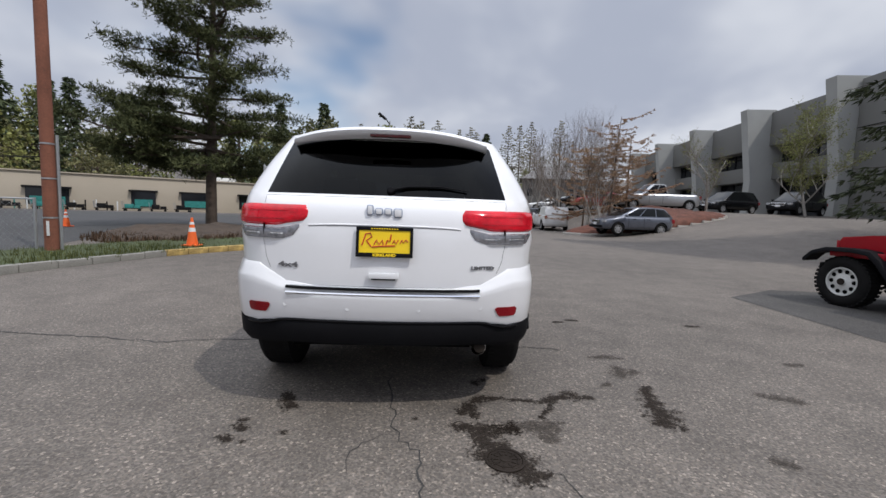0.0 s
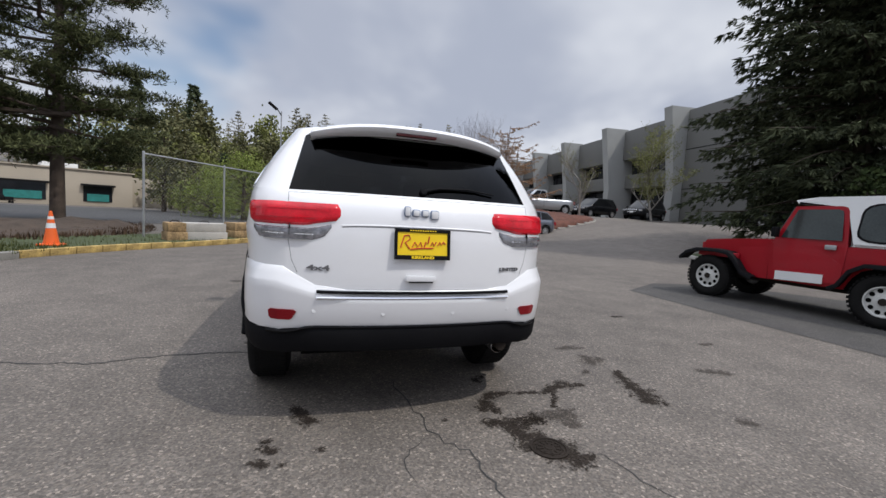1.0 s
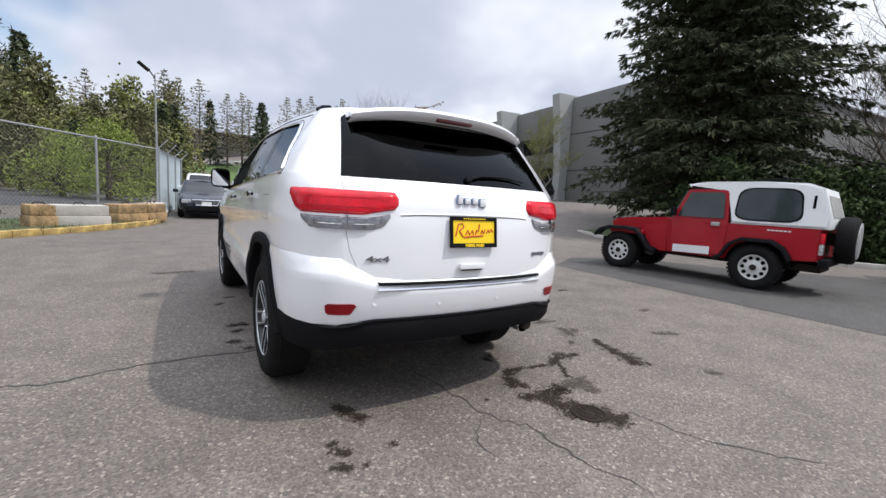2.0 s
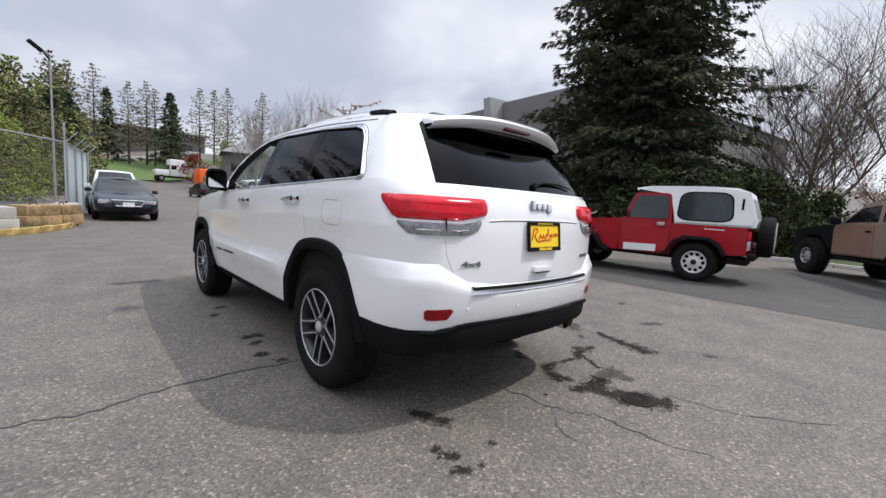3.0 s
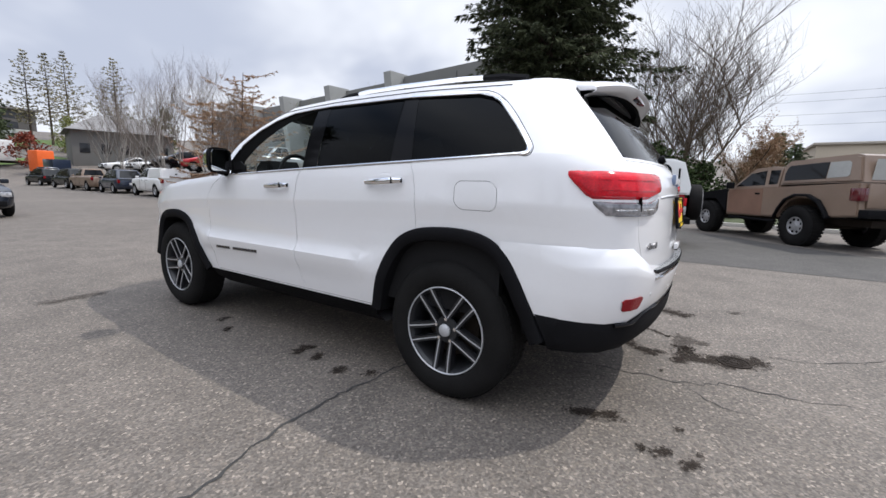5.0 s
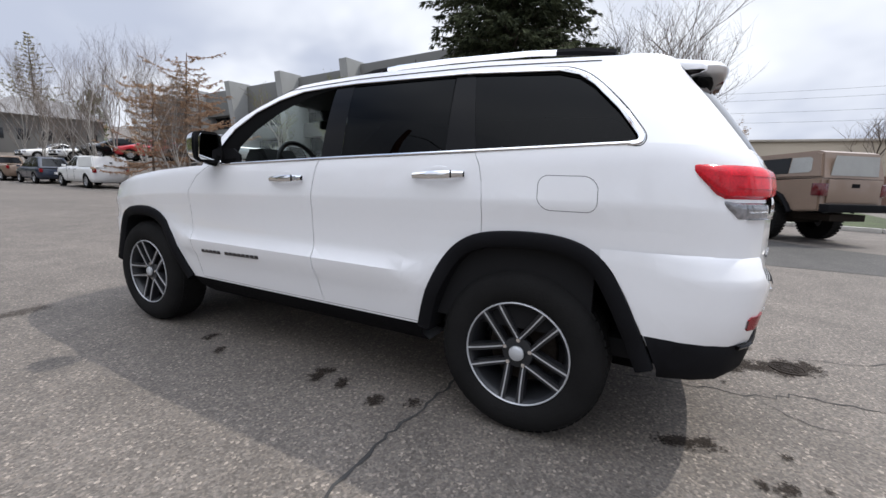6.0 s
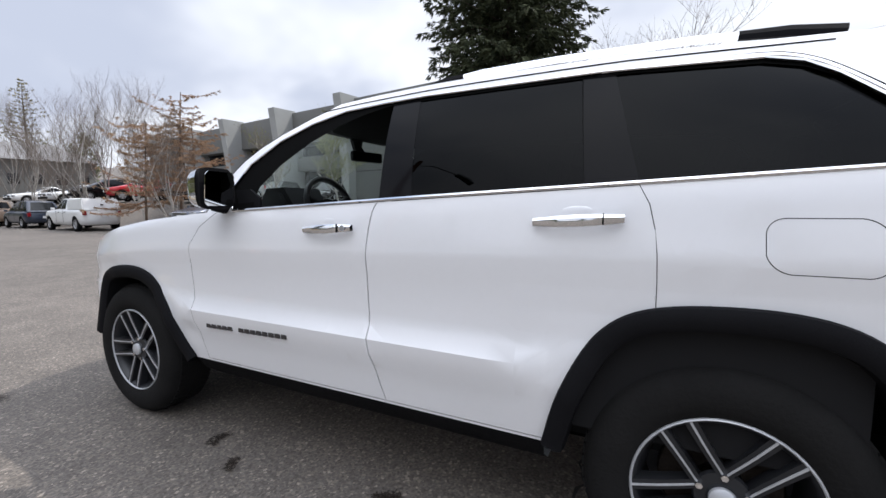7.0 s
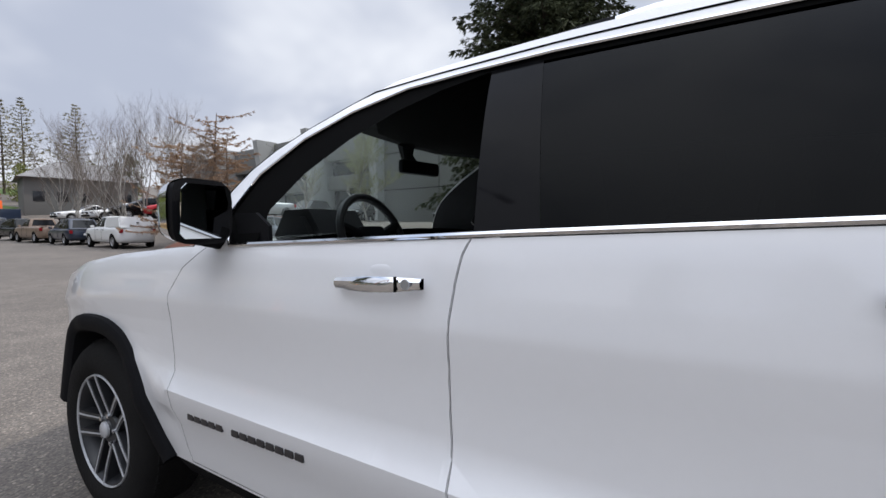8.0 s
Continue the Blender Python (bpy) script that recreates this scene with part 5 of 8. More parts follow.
    strips = {"front_side_window": [(1.885, 1.20), (1.165, 1.235), (1.205, 1.642), (1.34, 1.618), (1.48, 1.574), (1.62, 1.508), (1.76, 1.415), (1.865, 1.31)], "rear_side_window": [(1.02, 1.24), (0.40, 1.27), (0.44, 1.642), (1.072, 1.642)],
              "quarter_window": [(0.245, 1.27), (-0.44, 1.31), (-0.34, 1.43), (-0.23, 1.545), (-0.15, 1.595), (-0.06, 1.62), (0.335, 1.642)], "door_pillar": [(1.165, 1.235), (1.02, 1.24), (1.075, 1.67), (1.215, 1.66)], "rear_pillar": [(0.40, 1.27), (0.245, 1.27), (0.335, 1.67), (0.44, 1.67)]}
    sheet = cut_out(base, [(y, z) for y, z in DLO], "X", lambda c: c.x < -0.55 and c.y > -0.5, keep=True)
    base.free()
    bmesh.ops.recalc_face_normals(sheet, faces=sheet.faces)
    if sum(f.normal.x for f in sheet.faces) > 0:
        bmesh.ops.reverse_faces(sheet, faces=sheet.faces)
    for nm, poly in strips.items():
        piece = cut_out(sheet, poly, "X", lambda c: True)
        pillar = "pillar" in nm
        bmesh.ops.translate(piece, verts=piece.verts, vec=(0.0085 if pillar else 0.010, 0, 0))
        m = M_BLACKGLOSS if pillar else M_GLASS if nm.startswith("front") else M_PRIVACY
        other = flipped(piece)
        panes = [part(nm, other, m, suv, "gloss black pillar" if pillar else "clear glass" if m is M_GLASS else "dark tinted glass")]
        if m is M_GLASS:
            piece.free()
        else:
            panes.append(part(nm, piece, m, suv))
        for pane in panes:
            tilt_normals(pane, (0, -0.06, 0))
    bmesh.ops.translate(sheet, verts=sheet.verts, vec=(0.005, 0, 0))
    part("window_frame", flipped(sheet), M_GAP, suv)
    part("window_frame", sheet, M_GAP, suv, "black window frame")
    # ---- trim round the side glass
    loop = [on_side(tree, y, z) for y, z in DLO]
    for sg in (-1, 1):
        P = [Vector((sg * abs(p.x), p.y, p.z)) for p in loop]
        out = Vector((sg * 0.005, 0, 0))
        part("window_trim", outline_tube([p + out * 0.8 for p in P[:11]], 0.0065), M_CHROME, suv, "chrome strip round the side glass")
        part("upper_trim", outline_tube([p + out for p in P[10:]] + [P[0] + out], 0.0045), M_CHROME, suv)
    wide = chaikin([(y, z) for y, z in DLO[3:12]])
    for grow, r, lift, m, nm in ((0.010, 0.0105, -0.003, M_CHROME, "corner_trim"), (0.023, 0.0016, 0.0005, M_GAP, "trim_seam")):
        ring_pts = []
        for i, (y, z) in enumerate(wide):
            a, b = wide[max(i - 1, 0)], wide[min(i + 1, len(wide) - 1)]
            ln = math.hypot(b[0] - a[0], b[1] - a[1]) or 1.0
            g = grow * min(1.0, 0.15 + 0.13 * i, 0.15 + 0.13 * (len(wide) - 1 - i))
            ring_pts.append(on_side(tree, y - (b[1] - a[1]) / ln * g, z + (b[0] - a[0]) / ln * g))
        for sg in (-1, 1):
            part(nm, outline_tube([(sg * (abs(p.x) + lift), p.y, p.z) for p in ring_pts], r, 8), m, suv)
    # ---- flares
    for poly in (ARCH_R, ARCH_F):
        f = arch_flare(poly, tree, 0)
        g = flipped(f)
        part("wheel_arch_trim", f, M_BLACKPL, suv, "black plastic wheel-arch lip")
        part("wheel_arch_trim", g, M_BLACKPL, suv)
        path = poly[:-2]
        for sg in (-1, 1):
            liner = bmesh.new()
            grid(liner, [[Vector((sg * x, y, z)) for y, z in path] for x in (0.93, 0.8, 0.55)])
            bmesh.ops.contextual_create(liner, geom=[v for v in liner.verts if abs(v.co.x) < 0.56])
            part("arch_liner", liner, M_GAP, suv)
    # ---- rear bumper
    cols = None
    rows = []
    for z, o in ((0.568, 0.002), (0.576, 0.010), (0.60, 0.016), (0.66, 0.022), (0.712, 0.027), (0.731, 0.0275), (0.739, 0.024), (0.757, 0.012), (0.772, 0.004), (0.778, -0.008)):
        w, tail = lerp_table([(l[0], l[1]) for l in LEVEL], z), lerp_table([(l[0], l[2]) for l in LEVEL], z)
        r = ring(z, w, tail, o)[-(len(REAR) + 1):]
        r = [p for p in r]
        line = []
        for p in r:
            ax = abs(p.x)
            lift = max(0.0, min(1.0, (ax - 0.52) / 0.16)) * 0.115
            k = max(0.0, (z - 0.60) / 0.17)
            sag = 0.03 * max(0.0, min(1.0, (ax - 0.55) / 0.15)) * (1 - k)
            s = 1 - smooth(-0.92, -0.50, p.y)
            q = Vector((p.x + (o - 0.0015) * (1 - s), p.y, p.z + lift * k - sag))
            line.append(q)
        rows.append(line)
    bump = bmesh.new()
    grid(bump, rows)
    bmesh.ops.recalc_face_normals(bump, faces=bump.faces)
    cut_out(bump, [(y - 0.012, z) if y < 0 else (y, z) for y, z in ARCH_R], "X", lambda c: c.y > -0.7).free()
    cut_out(bump, [(0.0, 1.2), (0.0, 0.5), (-0.318, 0.5), (-0.318, 1.2)], "X", lambda c: True).free()
    back_tree = BVHTree.FromBMesh(bump)

    def on_tail(x, z):
        hit = back_tree.ray_cast(Vector((-abs(x), -2.0, z)), Vector((0, 1, 0)))
        return hit[0].y if hit[0] is not None else -0.97
    bumper = part("rear_bumper", mirrored(bump), M_PAINT, suv, angle=34)
    for sg in (-1, 1):
        seam = [on_side(tree, y, 0.898) for y in (-0.32, -0.40, -0.45, -0.51, -0.56, -0.61)]
        part("panel_seam", outline_tube([(sg * (abs(p.x) + 0.0012), p.y, p.z) for p in seam], 0.0016, 4), M_GAP, bumper)
    def bow(x):
        return 0.045 * (abs(x) / 0.55) ** 2.2
    xs = [i / 12 * 0.55 - 0.55 for i in range(25)]
    step = bmesh.new()
    grid(step, [[Vector((x, y + bow(x), z)) for x in xs] for y, z in ((-0.955, 0.779), (-0.958, 0.782), (-0.992, 0.780), (-0.998, 0.774), (-0.996, 0.766))])
    part("step_pad", step, M_BLACKPL, bumper, "ribbed black step pad")
    for k in range(5):
        part("pad_rib", outline_tube([(x * 0.97, -0.963 - 0.0065 * k + bow(x), 0.7815) for x in xs], 0.0018, 4), M_GALV, bumper)
    part("bright_strip", outline_tube([(x, on_tail(min(abs(x), 0.53), 0.742) - 0.002, 0.742) for x in xs], 0.0075), M_CHROME, bumper, "chrome strip along the bumper")
    for sg in (-1, 1):
        rf = bmesh.new()
        top = [(0.648 + 0.142 * i / 10, 0.672 - 0.010 * (i == 0) - 0.012 * (i == 10)) for i in range(11)]
        low_edge = [(0.668 + 0.118 * i / 10, 0.616 + 0.010 * (i == 0) + 0.012 * (i == 10)) for i in range(11)]
        grid(rf, [[Vector((-x, on_tail(x, z) - d, z)) for x, z in line] for line, d in ((top, -0.01), (top, 0.006), (low_edge, 0.006), (low_edge, -0.01))])
        bmesh.ops.recalc_face_normals(rf, faces=rf.faces)
        if sg > 0:
            rf = flipped(rf)
        part("reflector", rf, M_REDDEEP, bumper, "red reflector")
    for x, z in ((-0.56, 0.668), (-0.2, 0.655), (0.2, 0.655), (0.56, 0.668)):
        sn = lathe([(0.013, 0.0), (0.011, -0.004), (0.0, -0.005)], 16, "Z")
        bmesh.ops.rotate(sn, verts=sn.verts, matrix=Matrix.Rotation(radians(-90), 3, "X"))
        bmesh.ops.translate(sn, verts=sn.verts, vec=(x, on_tail(x, z) + 0.003, z))
        part("parking_sensor", sn, M_PAINT, bumper)
    edge = []
    for i in range(33):
        x = i / 16 * 0.80 - 0.80
        z = 0.578 - 0.028 * max(0.0, min(1.0, (abs(x) - 0.58) / 0.10))
        edge.append((x, on_tail(x, max(z, 0.582)) - 0.001, z))
    part("lower_strip", outline_tube(edge, 0.009), M_BLACKGLOSS, bumper, "dark satin strip above the lower bumper")
    skirt = bmesh.new()
    rows = []
    for z, o in ((0.585, 0.006), (0.565, 0.018), (0.52, 0.022), (0.450, 0.016), (0.412, -0.002), (0.398, -0.09)):
        w, tail = lerp_table([(l[0], l[1]) for l in LEVEL], max(z, 0.52)), lerp_table([(l[0], l[2]) for l in LEVEL], max(z, 0.52))
        rows.append([Vector((p.x * 0.995, p.y, z + 0.025 * (1 - smooth(0.55, 0.85, abs(p.x))) * (1 if z < 0.5 else 0))) for p in ring(z, w, tail, o)[-(len(REAR)):]])
    grid(skirt, rows)
    bmesh.ops.recalc_face_normals(skirt, faces=skirt.faces)
    cut_out(skirt, [(y - 0.015, z) if y < 0 else (y, z) for y, z in ARCH_R], "X", lambda c: c.y > -0.7).free()
    part("lower_skirt", mirrored(skirt), M_BLACKPL, bumper, "black plastic skirt")
    # ---- tail lamps
    for sg in (-1, 1):
        lamp = None
        for nm, m, lo, hi, s0, s1, o in (
                ("tail_lamp", M_REDLENS, [(0.435, 1.175), (0.46, 1.140), (0.56, 1.122), (0.62, 1.108), (0.955, 1.108), (1.05, 1.222)], [(0.435, 1.20), (0.455, 1.236), (0.9, 1.243), (1.01, 1.241), (1.05, 1.232)], 0.435, 1.05, 0.016),
                ("clear_lens", M_LAMPDARK, [(0.475, 1.118), (0.52, 1.055), (0.58, 1.034), (0.885, 1.034), (0.952, 1.104)], [(0.475, 1.130), (0.60, 1.106), (0.952, 1.109)], 0.475, 0.952, 0.007)):
            b = lens_patch(lo, hi, s0, s1, o)
            if sg > 0:
                b = flipped(b)
            ob = part(nm, b, m, suv if lamp is None else lamp, "red and clear wrap-round tail lamp" if lamp is None else "clear lens")
            lamp = lamp or ob
        gapbar = lens_patch([(0.69, 1.03), (0.71, 1.03)], [(0.69, 1.243), (0.71, 1.243)], 0.697, 0.701, 0.0185, 2, 6)
        part("lens_gap", gapbar if sg < 0 else flipped(gapbar), M_GAP, lamp)
        for lo, hi, s0, s1, o, m, nm in ((1.038, 1.045, 0.575, 0.875, 0.013, M_CHROME, "lamp_trim"), (1.092, 1.100, 0.53, 0.925, 0.012, M_CHROME, "lamp_trim"), (1.051, 1.087, 0.565, 0.685, 0.011, M_LAMPPANE, "lamp_pane"), (1.051, 1.087, 0.712, 0.86, 0.011, M_LAMPPANE, "lamp_pane"), (1.150, 1.156, 0.50, 0.98, 0.0185, M_REDDEEP, "lens_rib"), (1.196, 1.200, 0.48, 1.0, 0.0185, M_REDDEEP, "lens_rib")):
            strip = lens_patch([(s0, lo), (s1, lo)], [(s0, hi), (s1, hi)], s0, s1, o, 12, 2)
            part(nm, strip if sg < 0 else flipped(strip), m, lamp)
    # ---- tailgate furniture
    gate_ob = [o for o in suv.children if o.name.startswith("tailgate")][0]
    def on_gate(x, z):
        return tree.ray_cast(Vector((-abs(x), -2.0, z)), Vector((0, 1, 0)))[0].y
    # the thin grey tube draws in the shade below the crease
    for nm, z, out, r, material in (("gate_crease", 1.131, 0.0, 0.0055, M_PAINT), ("crease_shade", 1.1245, 0.0015, 0.0014, M_BADGE)):
        part(nm, outline_tube([(x, on_gate(x, z) - out, z - 0.010 * (abs(x) / 0.43) ** 4) for x in [0.43 * (k / 12 - 1) for k in range(25)]], r, 8), material, gate_ob)
    plate_ob = thing("licence_plate", "", "")
    plate_ob.parent = suv
    plate_ob.matrix_basis = pose(0.002, -0.972, 1.040, -7, 0, 0)
    part("plate_sheet", boxes((-0.145, 0.145, -0.002, 0.004, -0.07, 0.07)), M_YELLOW, plate_ob, "yellow dealer plate")
    for a in ((-0.158, 0.158, 0.066, 0.084), (-0.158, 0.158, -0.084, -0.060), (-0.158, -0.142, -0.06, 0.066), (0.142, 0.158, -0.06, 0.066)):
        part("plate_frame", boxes((a[0], a[1], -0.008, 0.006, a[2], a[3]), bevel=0.002), M_BLACKPL, plate_ob, "black plate frame")
    script = [[(-0.125, -0.02), (-0.105, 0.045), (-0.08, 0.05), (-0.07, 0.03), (-0.10, 0.008), (-0.075, -0.025)], [(-0.06, -0.015), (-0.045, 0.012), (-0.03, -0.012), (-0.012, 0.012), (-0.006, -0.012)],
              [(0.008, -0.012), (0.016, 0.014), (0.03, 0.006), (0.036, 0.045)], [(0.044, -0.006), (0.054, 0.014), (0.064, -0.006), (0.076, 0.016)], [(0.085, -0.004), (0.098, 0.016), (0.105, 0.0), (0.118, 0.018), (0.13, 0.004)], [(-0.07, -0.028), (-0.02, -0.022), (0.06, -0.018)]]
    for s in script:
        part("lettering", outline_tube([(x, -0.004, z) for x, z in s], 0.0036, 5), M_REDPRINT, plate_ob, "red script")
    for k in range(11):
        x0 = -0.075 + 0.014 * k
        part("lettering", boxes((x0, x0 + 0.009, -0.0095, -0.0075, 0.0715, 0.0775)), M_YELLOW, plate_ob)
    town = text_mesh("KIRKLAND", 0.021, 0.0015)
    bmesh.ops.transform(town, matrix=pose(0, -0.0085, -0.0725, 90, 0, 0) @ Matrix.Diagonal((1.25, 1, 1, 1)), verts=town.verts)
    part("lettering", town, M_YELLOW, plate_ob, "yellow town name on the frame")
    part("gate_handle", boxes((-0.085, 0.085, -0.988, -0.968, 0.835, 0.868), bevel=0.006), M_PAINT, gate_ob)
    part("handle_slot", boxes((-0.068, 0.068, -0.9865, -0.97, 0.828, 0.835), bevel=0.003), M_GAP, gate_ob)
    # maker's badge as plain shapes
    for x0, x1, z0, z1 in ((-0.104, -0.066, 1.188, 1.246), (-0.058, -0.014, 1.190, 1.230), (-0.006, 0.038, 1.190, 1.230), (0.046, 0.096, 1.178, 1.230)):
        part("badge", boxes((x0, x1, -0.950, -0.925, z0, z1), bevel=0.012), M_BADGEEDGE, gate_ob, "blue-grey badge edge")
        part("badge", boxes((x0 + 0.0035, x1 - 0.0035, -0.9535, -0.93, z0 + 0.0035, z1 - 0.0035), bevel=0.010), M_PAINT, gate_ob, "bright badge")
    for body, x, size in (("4x4", -0.545, 0.040), ("LIMITED", 0.565, 0.027)):
        bm = text_mesh(body, size, 0.003)
        bmesh.ops.scale(bm, verts=bm.verts, vec=(2.0 if body == "4x4" else 1.45, 1, 1))
        z = 0.895 if body == "4x4" else 0.902
        ends = [tree.ray_cast(Vector((-abs(x) + dx, -2.0, z)), Vector((0, 1, 0)))[0] for dx in (-0.05, 0.0, 0.05)]
        turn = math.degrees(math.atan2(ends[2].y - ends[0].y, 0.10))
        bmesh.ops.transform(bm, matrix=pose(x, ends[1].y - 0.001, z, 90, 0, turn if x < 0 else -turn), verts=bm.verts)
        part("badge", bm, M_BADGE, gate_ob)
    # model name on the doors as plain bars
    for sg in (-1, 1):
        for y0, y1 in ((2.185, 2.155), (2.145, 2.115), (2.105, 2.075), (2.065, 2.035), (2.025, 1.995), (1.945, 1.915), (1.905, 1.875), (1.865, 1.835), (1.825, 1.795), (1.785, 1.755), (1.745, 1.715), (1.705, 1.675), (1.665, 1.635)):
            z = 0.632 + (2.19 - y0) * 0.025
            p = on_side(tree, y0, z)
            part("badge", boxes((sg * abs(p.x) - 0.004, sg * abs(p.x) + 0.004, y1 - 0.004, y0, z - 0.0105, z + 0.0105), bevel=0.003), M_DARKCHROME, suv, "dark lettering strip")
    # wiper
    pane = BVHTree.FromPolygons([v.co.copy() for v in gate_glass.data.vertices], [list(p.vertices) for p in gate_glass.data.polygons])

    def on_pane(x, z):
        hit = pane.ray_cast(Vector((x, -2.0, z)), Vector((0, 1, 0)))
        return hit[0].y if hit[0] is not None else -0.85
    part("rear_wiper", outline_tube([(x, on_pane(x, z) - 0.014, z) for x, z in ((0.02, 1.335), (0.12, 1.358), (0.30, 1.364), (0.47, 1.345))], [0.010, 0.008, 0.007, 0.004]), M_BLACKPL, suv, "black rear wiper")
    part("wiper_pivot", lathe([(0.022, -0.02), (0.022, 0.012), (0.017, 0.02), (0.0, 0.022)], 16, "Z"), M_BLACKPL, suv, m=pose(0.02, on_pane(0.02, 1.33), 1.33, 68, 0, 0))
    # ---- spoiler
    top_prof, low_prof = [], []
    for i in range(31):
        x = -0.585 + 1.17 * i / 30
        k = abs(x) / 0.585
        yb = -0.735 + 0.115 * k ** 3.0
        zt = 1.722 - 0.052 * k ** 2.5
        gy = on_pane(x * 0.96, 1.60) - 0.004
        top_prof.append([Vector((x, y, z)) for y, z in ((-0.36, zt + 0.010 + 0.008 * (1 - k)), (-0.50, zt + 0.010), (yb + 0.07, zt + 0.001), (yb + 0.016, zt - 0.008), (yb, zt - 0.026), (yb + 0.006, zt - 0.042), (yb + 0.026, zt - 0.058), (yb + 0.058, zt - 0.072))])
        low_prof.append([Vector((x, y, z)) for y, z in ((yb + 0.056, zt - 0.071), (yb + 0.075, zt - 0.074), (gy - 0.03, zt - 0.072), (gy - 0.004, zt - 0.070), (gy + 0.03, zt - 0.060))])
    sides = {}
    for end in (0, -1):
        line = top_prof[end]
        sides[end] = [[Vector((line[0].x + math.copysign(out, line[0].x), p.y, p.z - drop * f)) for p, f in zip(line, (1, 1, 1, 0.8, 0.5, 0.2, 0.0, -0.2))] for out, drop in ((0.010, 0.006), (0.017, 0.022), (0.018, 0.042))]
    sp, down = bmesh.new(), bmesh.new()
    grid(sp, sides[0][::-1] + top_prof + sides[-1])
    grid(down, low_prof)
    bmesh.ops.recalc_face_normals(sp, faces=sp.faces)
    bmesh.ops.recalc_face_normals(down, faces=down.faces)
    spo = part("spoiler", sp, M_PAINT, suv, angle=40)
    part("spoiler_underside", down, M_BLACKPL, spo, "black underside")
    part("high_brake_lamp", boxes((-0.125, 0.125, -0.722, -0.66, 1.656, 1.682), bevel=0.010), M_REDDARK, spo, "dark red high brake lamp")
    # ---- roof rails, aerial
    for sg in (-1, 1):
        bar = [(sg * 0.615, -0.27, 1.715), (sg * 0.61, -0.14, 1.738), (sg * 0.61, 0.12, 1.755), (sg * 0.615, 0.55, 1.760), (sg * 0.615, 0.85, 1.756), (sg * 0.61, 1.02, 1.742), (sg * 0.605, 1.14, 1.716)]
        rail = part("roof_rail", outline_tube(bar[1:-1], 0.013), M_CHROME, suv, "bright roof rail with black ends")
        for a, b, c in ((bar[0], bar[1], bar[2]), (bar[-1], bar[-2], bar[-3])):
            mid = tuple((u + v) / 2 for u, v in zip(b, c))
            part("rail_foot", outline_tube([a, b, mid], [0.020, 0.018, 0.015]), M_BLACKPL, rail)
    part("aerial", outline_tube([(0.0, -0.35, 1.73), (0.0, -0.42, 1.775)], [0.02, 0.006]), M_BLACKPL, suv)
    # ---- exhaust, underbody
    part("exhaust_tip", lathe([(0.044, 0.0), (0.047, 0.004), (0.047, 0.12), (0.041, 0.12), (0.041, 0.004), (0.044, 0.0)], 28, "Z"), M_CHROME, suv, "round chrome exhaust tip", m=pose(0.57, -0.83, 0.402, -90, 0, 0))
    part("silencer", outline_tube([(0.575, -0.86, 0.415), (0.56, -0.5, 0.40), (0.45, -0.35, 0.36), (-0.3, -0.35, 0.36)], [0.035, 0.035, 0.09, 0.09], 12), M_IRON, suv)
    part("underbody", boxes((-0.62, 0.62, -0.55, 3.5, 0.31, 0.43)), M_GAP, suv)
    part("rear_axle", outline_tube([(-0.75, 0, 0.36), (0.75, 0, 0.36)], 0.05, 10), M_IRON, suv)
    # ---- mirrors
    for sg in (-1, 1):
        hs = bmesh.new()
        bmesh.ops.create_cube(hs, size=2.0)
        bmesh.ops.subdivide_edges(hs, edges=hs.edges, cuts=5, use_grid_fill=True)
        for v in hs.verts:
            c = v.co
            q = Vector([math.copysign(abs(a) ** 1.0, a) for a in c])
            n = (abs(q.x) ** 5 + abs(q.z) ** 5 + (abs(q.y) ** 5 if q.y > 0 else abs(q.y) ** 14)) ** 0.2 if q.y > 0 else max((abs(q.x) ** 5 + abs(q.z) ** 5) ** 0.2, abs(q.y))
            q /= max(n, 1e-6)
            fwd = (q.y + 1) / 2
            v.co = Vector((sg * (1.022 - 0.008 * fwd + q.x * 0.086 * (1 - 0.14 * fwd)), 2.035 + q.y * 0.070, 1.300 + q.z * 0.092 * (1 - 0.22 * fwd)))
        bmesh.ops.recalc_face_normals(hs, faces=hs.faces)
        mr = part("door_mirror", hs, M_BLACKPL, suv, "black door mirror with a chrome cap", angle=50)
        cap = bmesh.new()
        bmesh.ops.create_uvsphere(cap, u_segments=24, v_segments=12, radius=1)
        bmesh.ops.delete(cap, geom=[v for v in cap.verts if v.co.y < -0.60], context="VERTS")
        for v in cap.verts:
            if v.co.y < 0.25:
                r = math.hypot(v.co.x, v.co.z)
                v.co.x, v.co.z = v.co.x / r * 0.968, v.co.z / r * 0.968
            fwd = 0.35 + 0.65 * v.co.y
            v.co = Vector((sg * (1.022 - 0.008 * fwd + 0.090 * (1 - 0.12 * fwd) * math.copysign(abs(v.co.x) ** 0.55, v.co.x)), 2.035 + 0.082 * v.co.y, 1.302 + 0.096 * (1 - 0.2 * fwd) * math.copysign(abs(v.co.z) ** 0.55, v.co.z)))
        bmesh.ops.recalc_face_normals(cap, faces=cap.faces)
        part("mirror_cap", cap, M_CHROME, mr, "chrome cap")
        gl = plate([(-0.074, -0.062), (-0.060, -0.076), (0.060, -0.076), (0.074, -0.062), (0.074, 0.060), (0.060, 0.076), (-0.060, 0.076), (-0.074, 0.060)], 0.004, "Y", 0.0)
        part("mirror_glass", gl, M_MIRROR, mr, "mirror glass", m=pose(sg * 1.022, 1.951, 1.300, 6, 0, sg * -4))
